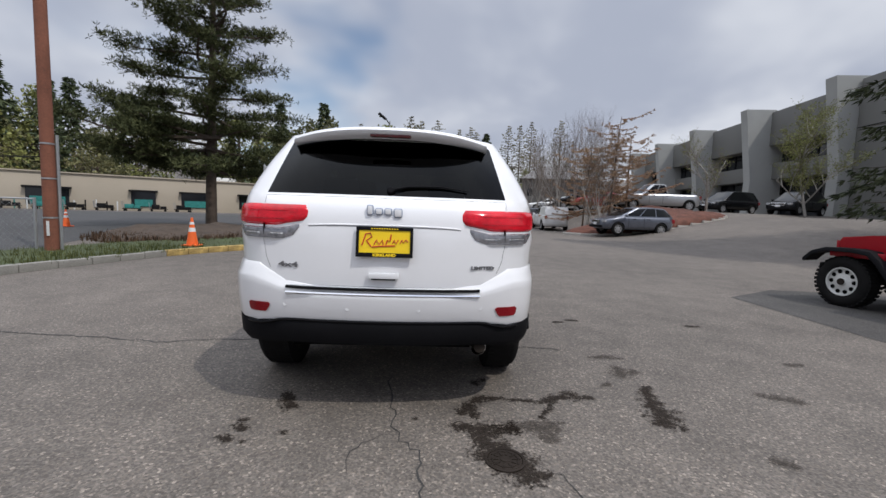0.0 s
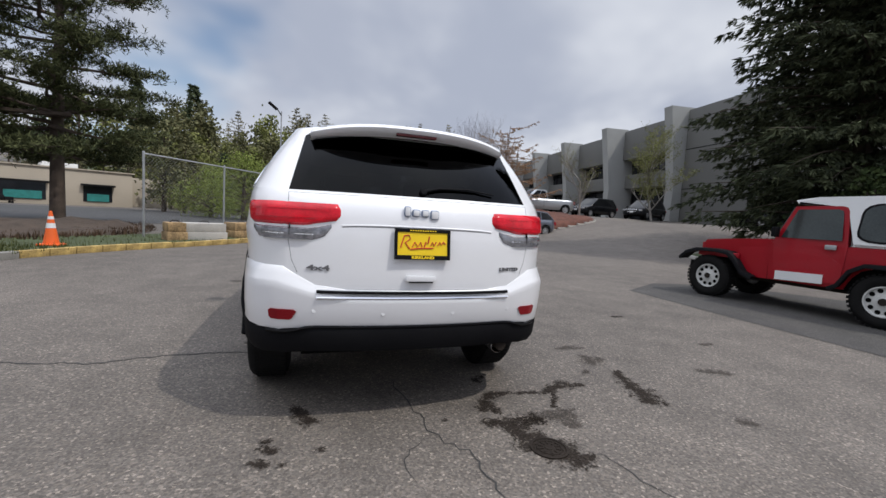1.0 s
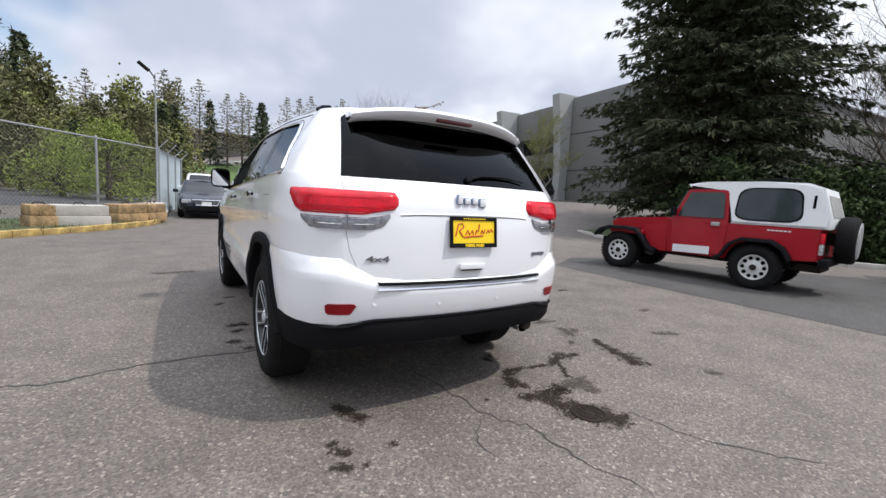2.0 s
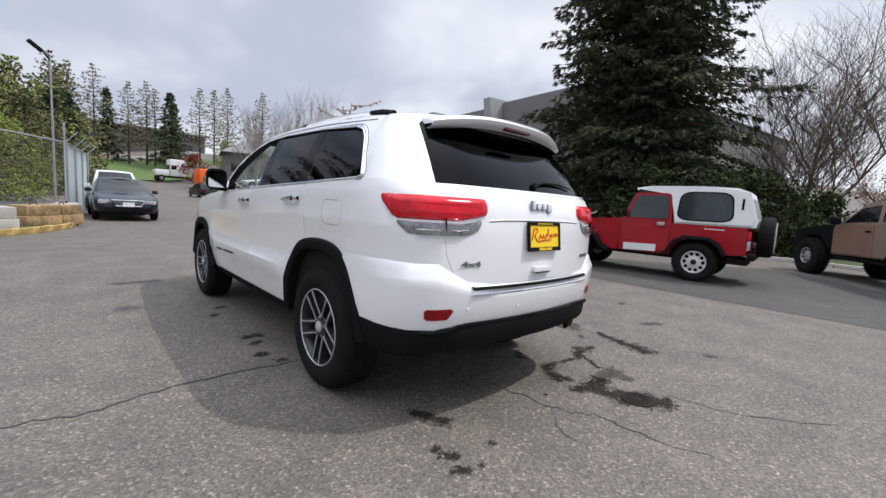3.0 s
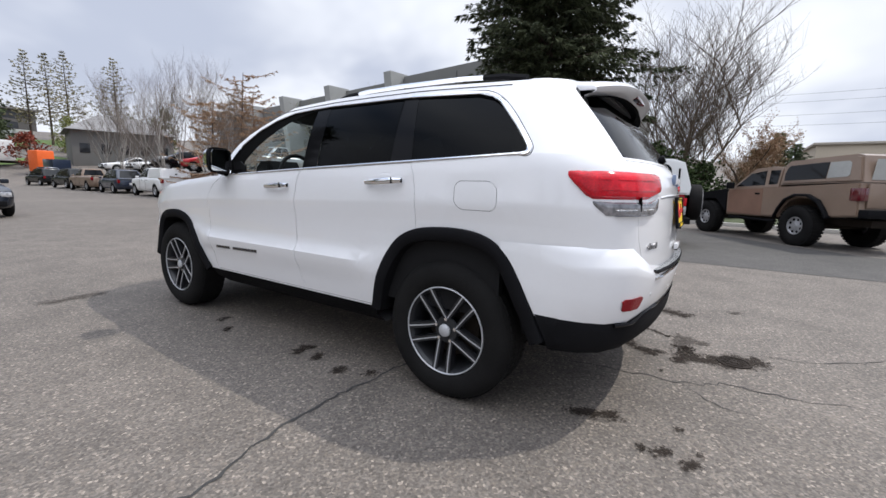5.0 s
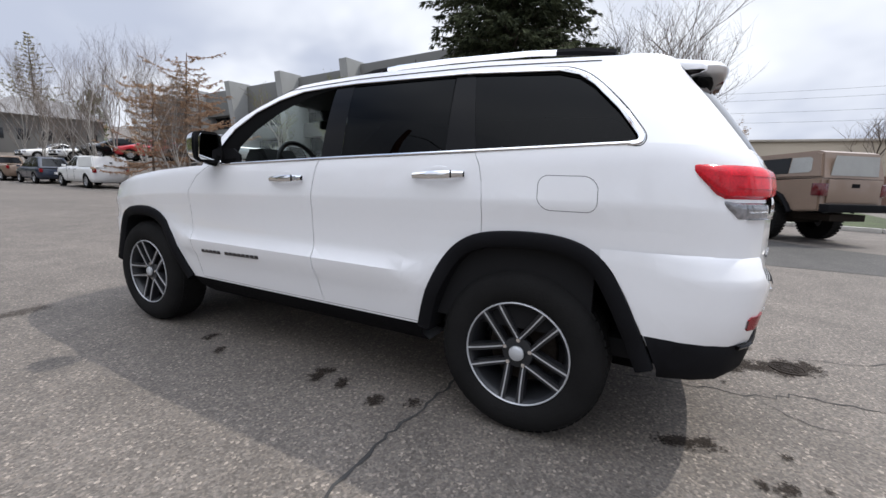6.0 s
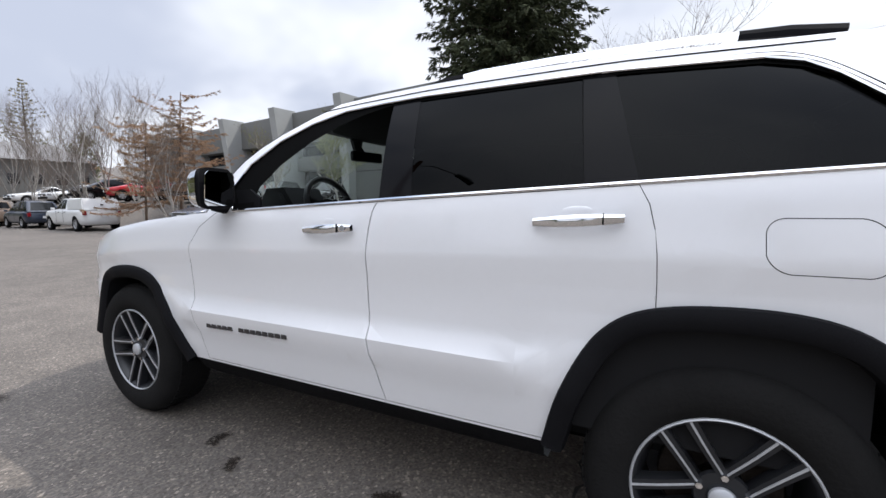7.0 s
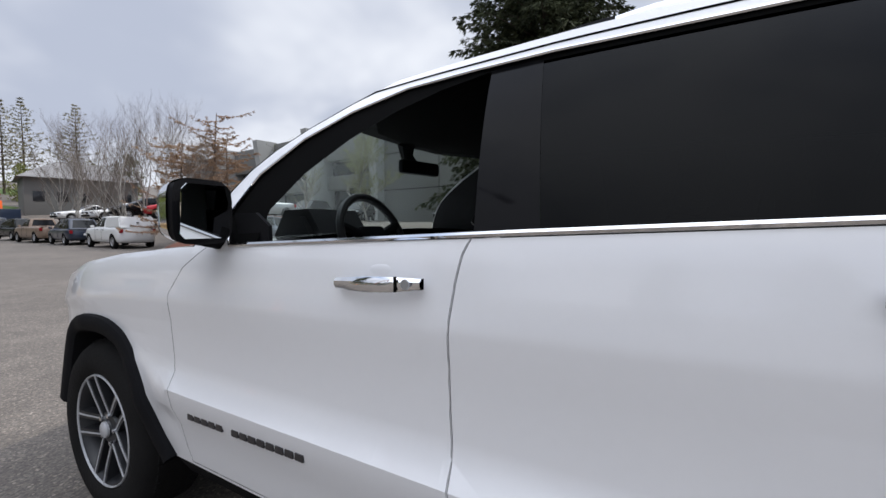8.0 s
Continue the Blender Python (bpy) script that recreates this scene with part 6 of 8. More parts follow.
        part("mirror_foot", outline_tube([(sg * 0.89, 2.06, 1.205), (sg * 0.93, 2.06, 1.212), (sg * 0.99, 2.045, 1.222)], [0.036, 0.026, 0.024]), M_BLACKPL, mr)
        part("mirror_sail", plate([(1.98, 1.205), (1.84, 1.212), (1.84, 1.26), (1.90, 1.30), (2.0, 1.30)], 0.012, "X", sg * 0.898 - 0.006), M_BLACKPL, mr)
    # ---- cabin
    part("cabin_floor", boxes((-0.80, 0.80, -0.75, 2.2, 0.42, 0.50)), M_INTERIOR, suv)
    for sg in (-1, 1):
        part("door_card", boxes((sg * 0.885 - 0.02, sg * 0.885 + 0.02, -0.3, 2.0, 0.5, 1.20)), M_INTERIOR, suv)
    hl = bmesh.new()
    edge = [(0.66, -0.45), (0.66, 1.36), (0.58, 1.60), (0.47, 1.79), (0.28, 1.93), (0.0, 1.97)]
    edge = edge + [(-x, y) for x, y in edge[-2::-1]]
    face = hl.faces.new([hl.verts.new((x, y, 1.655)) for x, y in edge])
    for v in [g for g in bmesh.ops.extrude_face_region(hl, geom=[face])["geom"] if isinstance(g, bmesh.types.BMVert)]:
        v.co.z += 0.012
    bmesh.ops.recalc_face_normals(hl, faces=hl.faces)
    part("headlining", hl, M_GAP, suv, "black cloth roof lining")
    part("load_cover", boxes((-0.80, 0.80, -0.75, -0.1, 1.10, 1.12)), M_INTERIOR, suv)
    dash = plate([(2.35, 0.5), (2.48, 1.15), (2.25, 1.20), (2.05, 1.19), (1.95, 1.05), (1.98, 0.72), (2.05, 0.5)], 1.72, "X", -0.86, 0.02)
    part("dashboard", dash, M_INTERIOR, suv)
    part("cowl_hood", plate([(2.34, 1.16), (2.24, 1.325), (2.10, 1.33), (1.98, 1.16)], 0.34, "X", -0.55, 0.03), M_INTERIOR, suv)
    ringm = bmesh.new()
    circ = [(0.185 * math.cos(2 * math.pi * k / 28), 0.185 * math.sin(2 * math.pi * k / 28), 0) for k in range(29)]
    tube(ringm, circ, 0.017, 8, False)
    wheel = part("steering_wheel", ringm, M_LEATHER, suv, "black leather steering wheel", m=pose(-0.38, 1.87, 1.205, 68, 0, 0))
    hubm = boxes((-0.075, 0.075, -0.06, 0.06, -0.03, 0.01), bevel=0.02)
    for a in (20, 160, 270):
        tube(hubm, [(0.05 * math.cos(radians(a)), 0.05 * math.sin(radians(a)), -0.01), (0.18 * math.cos(radians(a)), 0.18 * math.sin(radians(a)), 0)], 0.018, 6)
    part("steering_hub", hubm, M_INTERIOR, wheel)
    part("interior_mirror", boxes((-0.10, 0.15, -0.018, 0.018, -0.034, 0.034), bevel=0.016), M_BLACKPL, suv, m=pose(0.02, 1.94, 1.545, 0, 0, -14))
    part("mirror_stem", outline_tube([(0.03, 1.945, 1.55), (0.02, 1.99, 1.60), (0.0, 1.98, 1.66)], [0.022, 0.03, 0.045]), M_BLACKPL, suv)
    for x in (-0.38, 0.38):
        for y, nm in ((0.95, "front_seat"), (-0.02, "rear_seat")):
            seat = part(nm, boxes((x - 0.25, x + 0.25, y - 0.05, y + 0.48, 0.5, 0.80), bevel=0.05), M_LEATHER, suv, "black leather seat")
            bk = boxes((x - 0.24, x + 0.24, -0.07, 0.07, 0.0, 0.58), bevel=0.05)
            bmesh.ops.transform(bk, matrix=pose(0, y - 0.05, 0.72, 14, 0, 0), verts=bk.verts)
            part("seat_back", bk, M_LEATHER, seat)
            hd = boxes((x - 0.13, x + 0.13, -0.05, 0.05, 0.0, 0.17), bevel=0.045)
            bmesh.ops.transform(hd, matrix=pose(0, y - 0.19, 1.31 if nm == "front_seat" else 1.27, 8, 0, 0), verts=hd.verts)
            part("headrest", hd, M_LEATHER, seat)
    # ---- wheels
    wheel_parts(suv, "wheel", -0.945, 0.0, spin=-0.57)
    wheel_parts(suv, "wheel", -0.945, 2.915)
    wheel_parts(suv, "wheel", 0.945, 0.0, True)
    wheel_parts(suv, "wheel", 0.945, 2.915, True)
    return suv


build_suv()


# ---------------------------------------------------------------- other vehicles
def plain_wheel(owner, x, y, right, r, w, rim_r, rim_mat, holes=8):
    """Tyre and pressed disc wheel. x is the outer face."""
    wh = thing("wheel", "", "")
    wh.parent = owner
    wh.matrix_basis = pose(x, y, r, 0, 0, 180 if right else 0)
    t = part("tyre", lathe([(rim_r - 0.01, 0.03), (rim_r + 0.02, 0.005), ((r + rim_r) / 2, -0.004), (r - 0.04, 0.008), (r - 0.012, 0.03), (r, 0.06), (r, w - 0.06), (r - 0.02, w - 0.02), (rim_r, w)], 32), M_RUBBER, wh)
    if r > 0.36:
        tr = bmesh.new()
        for k in range(36):
            m = Matrix.Rotation(2 * math.pi * k / 36, 4, "X")
            for u0, u1, o in ((0.012, w * 0.45, 0.0), (w * 0.55, w - 0.012, 0.5)):
                vs = bmesh.ops.create_cube(tr, size=1.0)["verts"]
                q = m @ Matrix.Rotation(o * 2 * math.pi / 36, 4, "X")
                for v in vs:
                    v.co = q @ Vector((u0 + (v.co.x + 0.5) * (u1 - u0), v.co.y * r * 0.11, r - 0.002 + v.co.z * 0.02))
        part("tread", tr, M_RUBBER, t)
    part("rim", lathe([(rim_r, 0.03), (rim_r - 0.004, 0.012), (rim_r - 0.02, 0.014), (rim_r - 0.03, 0.045), (rim_r * 0.62, 0.050), (rim_r * 0.45, 0.030), (rim_r * 0.28, 0.028), (rim_r * 0.25, 0.012), (0.0, 0.010)], 32), rim_mat, wh)
    for k in range(holes):
        a = 2 * math.pi * (k + 0.5) / holes
        h = lathe([(rim_r * 0.15, 0.0), (0.0, -0.002)], 10)
        part("rim_hole", h, M_GAP, wh, m=pose(0.041, rim_r * 0.72 * math.sin(a), rim_r * 0.72 * math.cos(a)))
    return wh


def taper(bm, z0, z1, k, y_mid=0.0, ky=0.0):
    """Draws the body in above z0: by k in width (and ky in length) at z1."""
    for v in bm.verts:
        t = max(0.0, (v.co.z - z0) / (z1 - z0))
        v.co.x *= 1 - k * t
        v.co.y = y_mid + (v.co.y - y_mid) * (1 - ky * t)
    return bm


def flare_strip(path, x0, x1, thick):
    """A bent mudguard along (y, z) points from x0 to x1."""
    bm = bmesh.new()
    rows = []
    for i, (y, z) in enumerate(path):
        a, b = Vector(path[max(i - 1, 0)]), Vector(path[min(i + 1, len(path) - 1)])
        d = (b - a).normalized()
        n = Vector((d.y, -d.x))
        if n.y < 0:
            n = -n
        rows.append([Vector((x0, y + n.x * thick, z + n.y * thick)), Vector((x1 - math.copysign(0.02, x1), y + n.x * thick, z + n.y * thick)), Vector((x1, y, z - 0.004)), Vector((x1, y - n.x * 0.02, z - 0.035)), Vector((x1 - math.copysign(0.015, x1), y - n.x * 0.02, z - 0.03)), Vector((x0, y, z - 0.02))])
    grid(bm, rows)
    bmesh.ops.recalc_face_normals(bm, faces=bm.faces)
    return bm


def build_offroader():
    j = thing("off_road_vehicle", "red boxy off-road vehicle with white hardtop and rear spare wheel", "car", pose(7.55, 0.38, 0, 0, 0, 7.8))
    tub = plate([(-0.78, 0.58), (-0.46, 0.55), (-0.40, 0.66), (-0.30, 0.76), (-0.15, 0.82), (0.15, 0.82), (0.30, 0.76), (0.40, 0.64), (0.46, 0.46), (1.44, 0.46), (1.47, 1.08), (-0.78, 1.08)], 1.40, "X", -0.70, 0.015)
    part("tub", tub, M_RED, j)
    hood = plate([(1.44, 0.62), (2.60, 0.62), (2.66, 0.96), (2.61, 1.03), (2.2, 1.075), (1.55, 1.12), (1.44, 1.12)], 1.26, "X", -0.63, 0.02)
    for v in hood.verts:
        v.co.x *= 1 - 0.17 * max(0.0, (v.co.y - 1.5)) / 1.1
    part("bonnet", hood, M_RED, j)
    part("grille", boxes((-0.52, 0.52, 2.64, 2.68, 0.62, 0.98), bevel=0.01), M_RED, j)
    part("front_bumper", boxes((-0.62, 0.62, 2.72, 2.82, 0.50, 0.62), bevel=0.015), M_BLACKPL, j, "black steel bumper")
    part("winch", boxes((-0.35, 0.35, 2.66, 2.80, 0.62, 0.72), bevel=0.03), M_INTERIOR, j)
    part("chassis", boxes((-0.42, 0.42, -0.80, 2.85, 0.38, 0.50)), M_IRON, j)
    part("arch_liner", boxes((-0.675, 0.675, -0.47, 0.50, 0.44, 0.83)), M_GAP, j)
    part("arch_liner", boxes((-0.58, 0.58, 1.78, 2.60, 0.50, 0.80)), M_GAP, j)
    for sg in (-1, 1):
        part("front_wing", boxes((min(sg * 0.45, sg * 0.72), max(sg * 0.45, sg * 0.72), 1.90, 2.62, 0.74, 0.83), bevel=0.02), M_RED, j)
        part("wing_side", plate([(1.46, 0.46), (1.76, 0.46), (1.94, 0.78), (1.94, 0.95), (1.46, 1.0)], 0.02, "X", sg * 0.66 - 0.01), M_RED, j)
        part("wheel_arch_trim", flare_strip([(1.62, 0.45), (1.78, 0.52), (1.92, 0.72), (2.04, 0.83), (2.25, 0.855), (2.60, 0.85), (2.80, 0.78), (2.92, 0.66)], sg * 0.55, sg * 0.84, 0.025), M_BLACKPL, j, "black rubber mudguard")
        part("wheel_arch_trim", flare_strip([(0.60, 0.46), (0.50, 0.52), (0.38, 0.74), (0.22, 0.84), (-0.20, 0.84), (-0.36, 0.74), (-0.47, 0.56)], sg * 0.66, sg * 0.84, 0.025), M_BLACKPL, j, "black rubber mudguard")
        d = part("door", plate([(1.36, 0.50), (1.40, 1.10), (1.17, 1.66), (0.60, 1.675), (0.535, 1.655), (0.505, 1.60), (0.46, 1.10), (0.50, 0.52)], 0.022, "X", sg * 0.705 - 0.011, 0.006), M_RED, j)
        for v in d.data.vertices:
            if v.co.z > 1.12:
                v.co.x -= sg * 0.07 * (v.co.z - 1.1) / 0.6
        gl = plate([(1.30, 1.16), (1.13, 1.61), (0.63, 1.62), (0.58, 1.60), (0.565, 1.55), (0.53, 1.16)], 0.006, "X", sg * 0.719 - 0.003)
        for v in gl.verts:
            v.co.x -= sg * 0.07 * (v.co.z - 1.1) / 0.6
        part("door_window", gl, M_JEEPGLASS, d, "dark glass")
        part("door_handle", boxes((sg * 0.722 - 0.012, sg * 0.722 + 0.012, 0.58, 0.72, 1.02, 1.09), bevel=0.01), M_GALV, d)
        part("rocker_panel", plate([(1.32, 0.62), (0.70, 0.64), (0.70, 0.50), (1.32, 0.48)], 0.02, "X", sg * 0.722 - 0.01), M_WHITETOP, d, "white panel on the door foot")
        part("door_mirror", boxes((sg * 0.83 - 0.08, sg * 0.83 + 0.08, 1.30, 1.36, 1.16, 1.32), bevel=0.02), M_BLACKPL, j)
        for k in range(6):
            part("lettering", boxes((sg * 0.704 - 0.003, sg * 0.704 + 0.003, -0.42 + 0.055 * k, -0.38 + 0.055 * k, 1.005, 1.025)), M_WHITETOP, j)
        part("tail_lamp", boxes((sg * 0.61 - 0.06, sg * 0.61 + 0.06, -0.83, -0.77, 0.86, 1.02), bevel=0.012), M_REDLENS, j)
        part("reverse_lamp", boxes((sg * 0.61 - 0.06, sg * 0.61 + 0.06, -0.83, -0.77, 0.68, 0.85), bevel=0.012), M_CLEARLENS, j)
    top = plate([(0.44, 1.085), (0.50, 1.68), (1.16, 1.70), (1.20, 1.76), (0.9, 1.805), (0.0, 1.815), (-0.55, 1.79), (-0.74, 1.72), (-0.88, 1.24), (-0.86, 1.085)], 1.42, "X", -0.71, 0.035)
    taper(top, 1.10, 1.80, 0.11)
    ht = part("hardtop", top, M_WHITETOP, j, "white hardtop")
    for sg in (-1, 1):
        for nm, m, k, d in (("window_seal", M_BLACKPL, 0.0, 0.004), ("side_window", M_JEEPGLASS, 0.026, 0.007)):
            q = [(0.40 - k, 1.15 + k), (0.36 - k, 1.71 - k), (-0.50 + k, 1.71 - k), (-0.55 + k, 1.15 + k)]
            mids = [((a[0] + b[0]) / 2, (a[1] + b[1]) / 2) for a, b in zip(q, q[1:] + q[:1])]
            line = []
            for i in range(4):
                a, b, c = mids[i - 1], q[i], mids[i]
                a = (b[0] + (a[0] - b[0]) * 0.55, b[1] + (a[1] - b[1]) * 0.55)
                c = (b[0] + (c[0] - b[0]) * 0.55, b[1] + (c[1] - b[1]) * 0.55)
                line += [((1 - t) ** 2 * a[0] + 2 * t * (1 - t) * b[0] + t * t * c[0], (1 - t) ** 2 * a[1] + 2 * t * (1 - t) * b[1] + t * t * c[1]) for t in (0, 0.25, 0.5, 0.75, 1)]
            g = plate(line, 0.008, "X", sg * (0.708 + d) - 0.004)
            part(nm, taper(g, 1.10, 1.80, 0.11), m, ht, "black rubber seal" if k == 0 else "dark glass")
        v = plate([(-0.635, 1.40), (-0.635, 1.60), (-0.67, 1.60), (-0.67, 1.40)], 0.01, "X", sg * 0.712 - 0.005)
        part("vent", taper(v, 1.10, 1.80, 0.11), M_GAP, ht)
        part("roof_bar", tubes([[(sg * 0.55, -0.45, 1.85), (sg * 0.55, 0.15, 1.86)]], 0.015, 6), M_BLACKPL, ht)
    # the sky's reflection in this pane is put into its pale base colour
    rw = plate([(-0.52, 1.27), (-0.47, 1.62), (0.47, 1.62), (0.52, 1.27)], 0.01, "Y", 0.0)
    part("rear_window", rw, M_PALEPANE, ht, "glass coloured pale to stand for reflected sky", m=Matrix.Translation((0, -0.862, 1.30)) @ Matrix.Rotation(radians(-16), 4, "X") @ Matrix.Translation((0, -0.012, -1.30)))
    ws = plate([(-0.62, 0.0), (-0.56, 0.58), (0.56, 0.58), (0.62, 0.0)], 0.03, "Y", 0.0)
    part("windscreen", ws, M_JEEPGLASS, j, m=pose(0, 1.42, 1.10, 22, 0, 0))
    part("rear_bumper", boxes((-0.75, 0.75, -0.92, -0.80, 0.50, 0.62), bevel=0.02), M_BLACKPL, j)
    sp = thing("spare_wheel", "", "")
    sp.parent = j
    sp.matrix_basis = pose(0.08, -1.14, 0.92, 0, 0, 90)
    part("tyre", lathe([(0.19, 0.03), (0.21, 0.005), (0.29, -0.004), (0.345, 0.008), (0.37, 0.03), (0.38, 0.06), (0.38, 0.19), (0.36, 0.24), (0.2, 0.25)], 36), M_RUBBER, sp)
    part("wheel_cover", lathe([(0.30, 0.0), (0.285, -0.012), (0.20, -0.016), (0.0, -0.018)], 36), M_SILVERWORN, sp, "worn silver cover")
    part("carrier", boxes((0.2, 0.36, -0.08, 0.08, -0.1, 0.1)), M_IRON, sp)
    for sg in (-1, 1):
        for y in (0.0, 2.37):
            wl = plain_wheel(j, sg * 0.79, y, sg > 0, 0.375, 0.25, 0.215, M_STEELWHEEL, 10)
            part("hub_cap", lathe([(0.055, 0.03), (0.05, 0.002), (0.0, -0.002)], 14), M_IRON, wl)
    return j


def build_pickup():
    """Lifted extended-cab pickup with a canopy over the bed."""
    p = thing("pickup_truck", "tan lifted pickup truck with a matching canopy and black front wing", "truck", pose(10.02, -3.24, 0, 0, 0, -52.9))
    z = 0.08
    body = plate([(-1.22, 0.74), (-0.58, 0.68), (-0.50, 0.86), (-0.34, 1.02), (-0.12, 1.10), (0.12, 1.10), (0.34, 1.02), (0.50, 0.86), (0.58, 0.60), (2.30, 0.56), (2.34, 1.16), (2.28, 1.26), (0.78, 1.30), (-1.18, 1.40)], 1.62, "X", -0.81, 0.03)
    part("body", body, M_TAN, p)
    nose = plate([(2.31, 0.60), (2.44, 0.66), (2.56, 0.88), (2.76, 1.02), (3.16, 1.02), (3.40, 0.86), (3.48, 0.62), (3.72, 0.64), (3.75, 1.02), (3.66, 1.10), (3.0, 1.19), (2.31, 1.25)], 1.60, "X", -0.80, 0.04)
    part("front_wing", nose, M_BLACKPL, p, "primer black front wings and bonnet")
    cab = plate([(2.28, 1.24), (1.70, 1.70), (1.55, 1.77), (1.0, 1.80), (0.72, 1.78), (0.70, 1.28)], 1.56, "X", -0.78, 0.03)
    part("cab_roof", taper(cab, 1.25, 1.8, 0.14), M_TAN, p)
    can = plate([(0.68, 1.36), (0.66, 1.82), (0.55, 1.90), (-0.95, 1.97), (-1.08, 1.93), (-1.20, 1.41)], 1.60, "X", -0.80, 0.04)
    cn = part("canopy", taper(can, 1.36, 1.95, 0.10), M_TAN, p, "tan fibreglass canopy")
    for sg in (-1, 1):
        for nm, poly in (("door_window", [(2.06, 1.31), (1.66, 1.64), (1.20, 1.71), (1.14, 1.35)]), ("rear_side_window", [(1.03, 1.36), (1.08, 1.71), (0.80, 1.71), (0.78, 1.38)])):
            g = plate(poly, 0.008, "X", sg * 0.783 - 0.004)
            part(nm, taper(g, 1.25, 1.8, 0.14), M_CARGLASS, p, "dark glass")
        g = plate([(0.56, 1.45), (0.58, 1.60), (0.54, 1.74), (0.48, 1.79), (-0.44, 1.835), (-0.44, 1.49)], 0.008, "X", sg * 0.803 - 0.004)
        part("canopy_window", taper(g, 1.36, 1.95, 0.10), M_CARGLASS, cn, "dark glass")
        g = plate([(-0.46, 1.50), (-0.46, 1.825), (-0.84, 1.84), (-0.90, 1.80), (-0.93, 1.56), (-0.88, 1.52)], 0.008, "X", sg * 0.803 - 0.004)
        part("canopy_pane", taper(g, 1.36, 1.95, 0.10), M_PALEPANE, cn, "pale clouded pane")
        dr = part("door", plate([(2.24, 0.62), (2.26, 1.22), (1.12, 1.27), (1.10, 0.60)], 0.012, "X", sg * 0.812 - 0.006, 0.004), M_DOORTAN, p, "faded salmon-tan door")
        part("door_handle", boxes((sg * 0.822 - 0.01, sg * 0.822 + 0.01, 1.20, 1.34, 1.12, 1.16), bevel=0.008), M_BLACKPL, dr)
        part("door_mirror", boxes((sg * 0.95 - 0.10, sg * 0.95 + 0.10, 2.02, 2.10, 1.25, 1.42), bevel=0.03), M_BLACKPL, p)
        part("wheel_arch_trim", flare_strip([(0.66, 0.62), (0.58, 0.80), (0.42, 1.02), (0.16, 1.14), (-0.16, 1.14), (-0.42, 1.02), (-0.58, 0.82), (-0.66, 0.68)], sg * 0.78, sg * 0.90, 0.02), M_BLACKPL, p, "black mudguard")
        part("tail_lamp", boxes((sg * 0.745 - 0.08, sg * 0.745 + 0.08, -1.255, -1.02, 1.04, 1.30), bevel=0.03), M_REDDARK, p, "red tail lamp")
        part("side_step", tubes([[(sg * 0.78, 0.7, 0.50), (sg * 0.78, 2.2, 0.50)]], 0.035, 8), M_BLACKPL, p)
    tg = part("tailgate", boxes((-0.66, 0.66, -1.245, -1.20, 0.90, 1.38), bevel=0.015), M_TAN, p)
    part("gate_handle", boxes((-0.10, 0.10, -1.252, -1.24, 1.22, 1.30), bevel=0.005), M_BLACKPL, tg)
    part("canopy_door", plate([(-0.60, 1.46), (-0.54, 1.86), (0.54, 1.86), (0.60, 1.46)], 0.012, "Y", -1.20), M_PALEPANE, cn, "pale rear pane", m=Matrix.Translation((0, 0.0, 0)))
    part("rear_bumper", boxes((-0.80, 0.80, -1.42, -1.22, 0.72, 0.88), bevel=0.02), M_BLACKPL, p, "black steel step bumper")
    part("front_bumper", boxes((-0.80, 0.80, 3.70, 3.88, 0.66, 0.88), bevel=0.03), M_BLACKPL, p)
    part("chassis", boxes((-0.45, 0.45, -1.2, 3.6, 0.52, 0.66)), M_IRON, p)
    part("rear_axle", tubes([[(-0.75, 0, 0.45), (0.75, 0, 0.45)]], 0.06, 8), M_IRON, p)
    part("front_axle", tubes([[(-0.75, 2.98, 0.45), (0.75, 2.98, 0.45)]], 0.06, 8), M_IRON, p)
    for sg in (-1, 1):
        for y in (0.0, 2.98):
            plain_wheel(p, sg * 0.93, y, sg > 0, 0.45, 0.30, 0.20, M_RIMSILVER, 8)
    return p


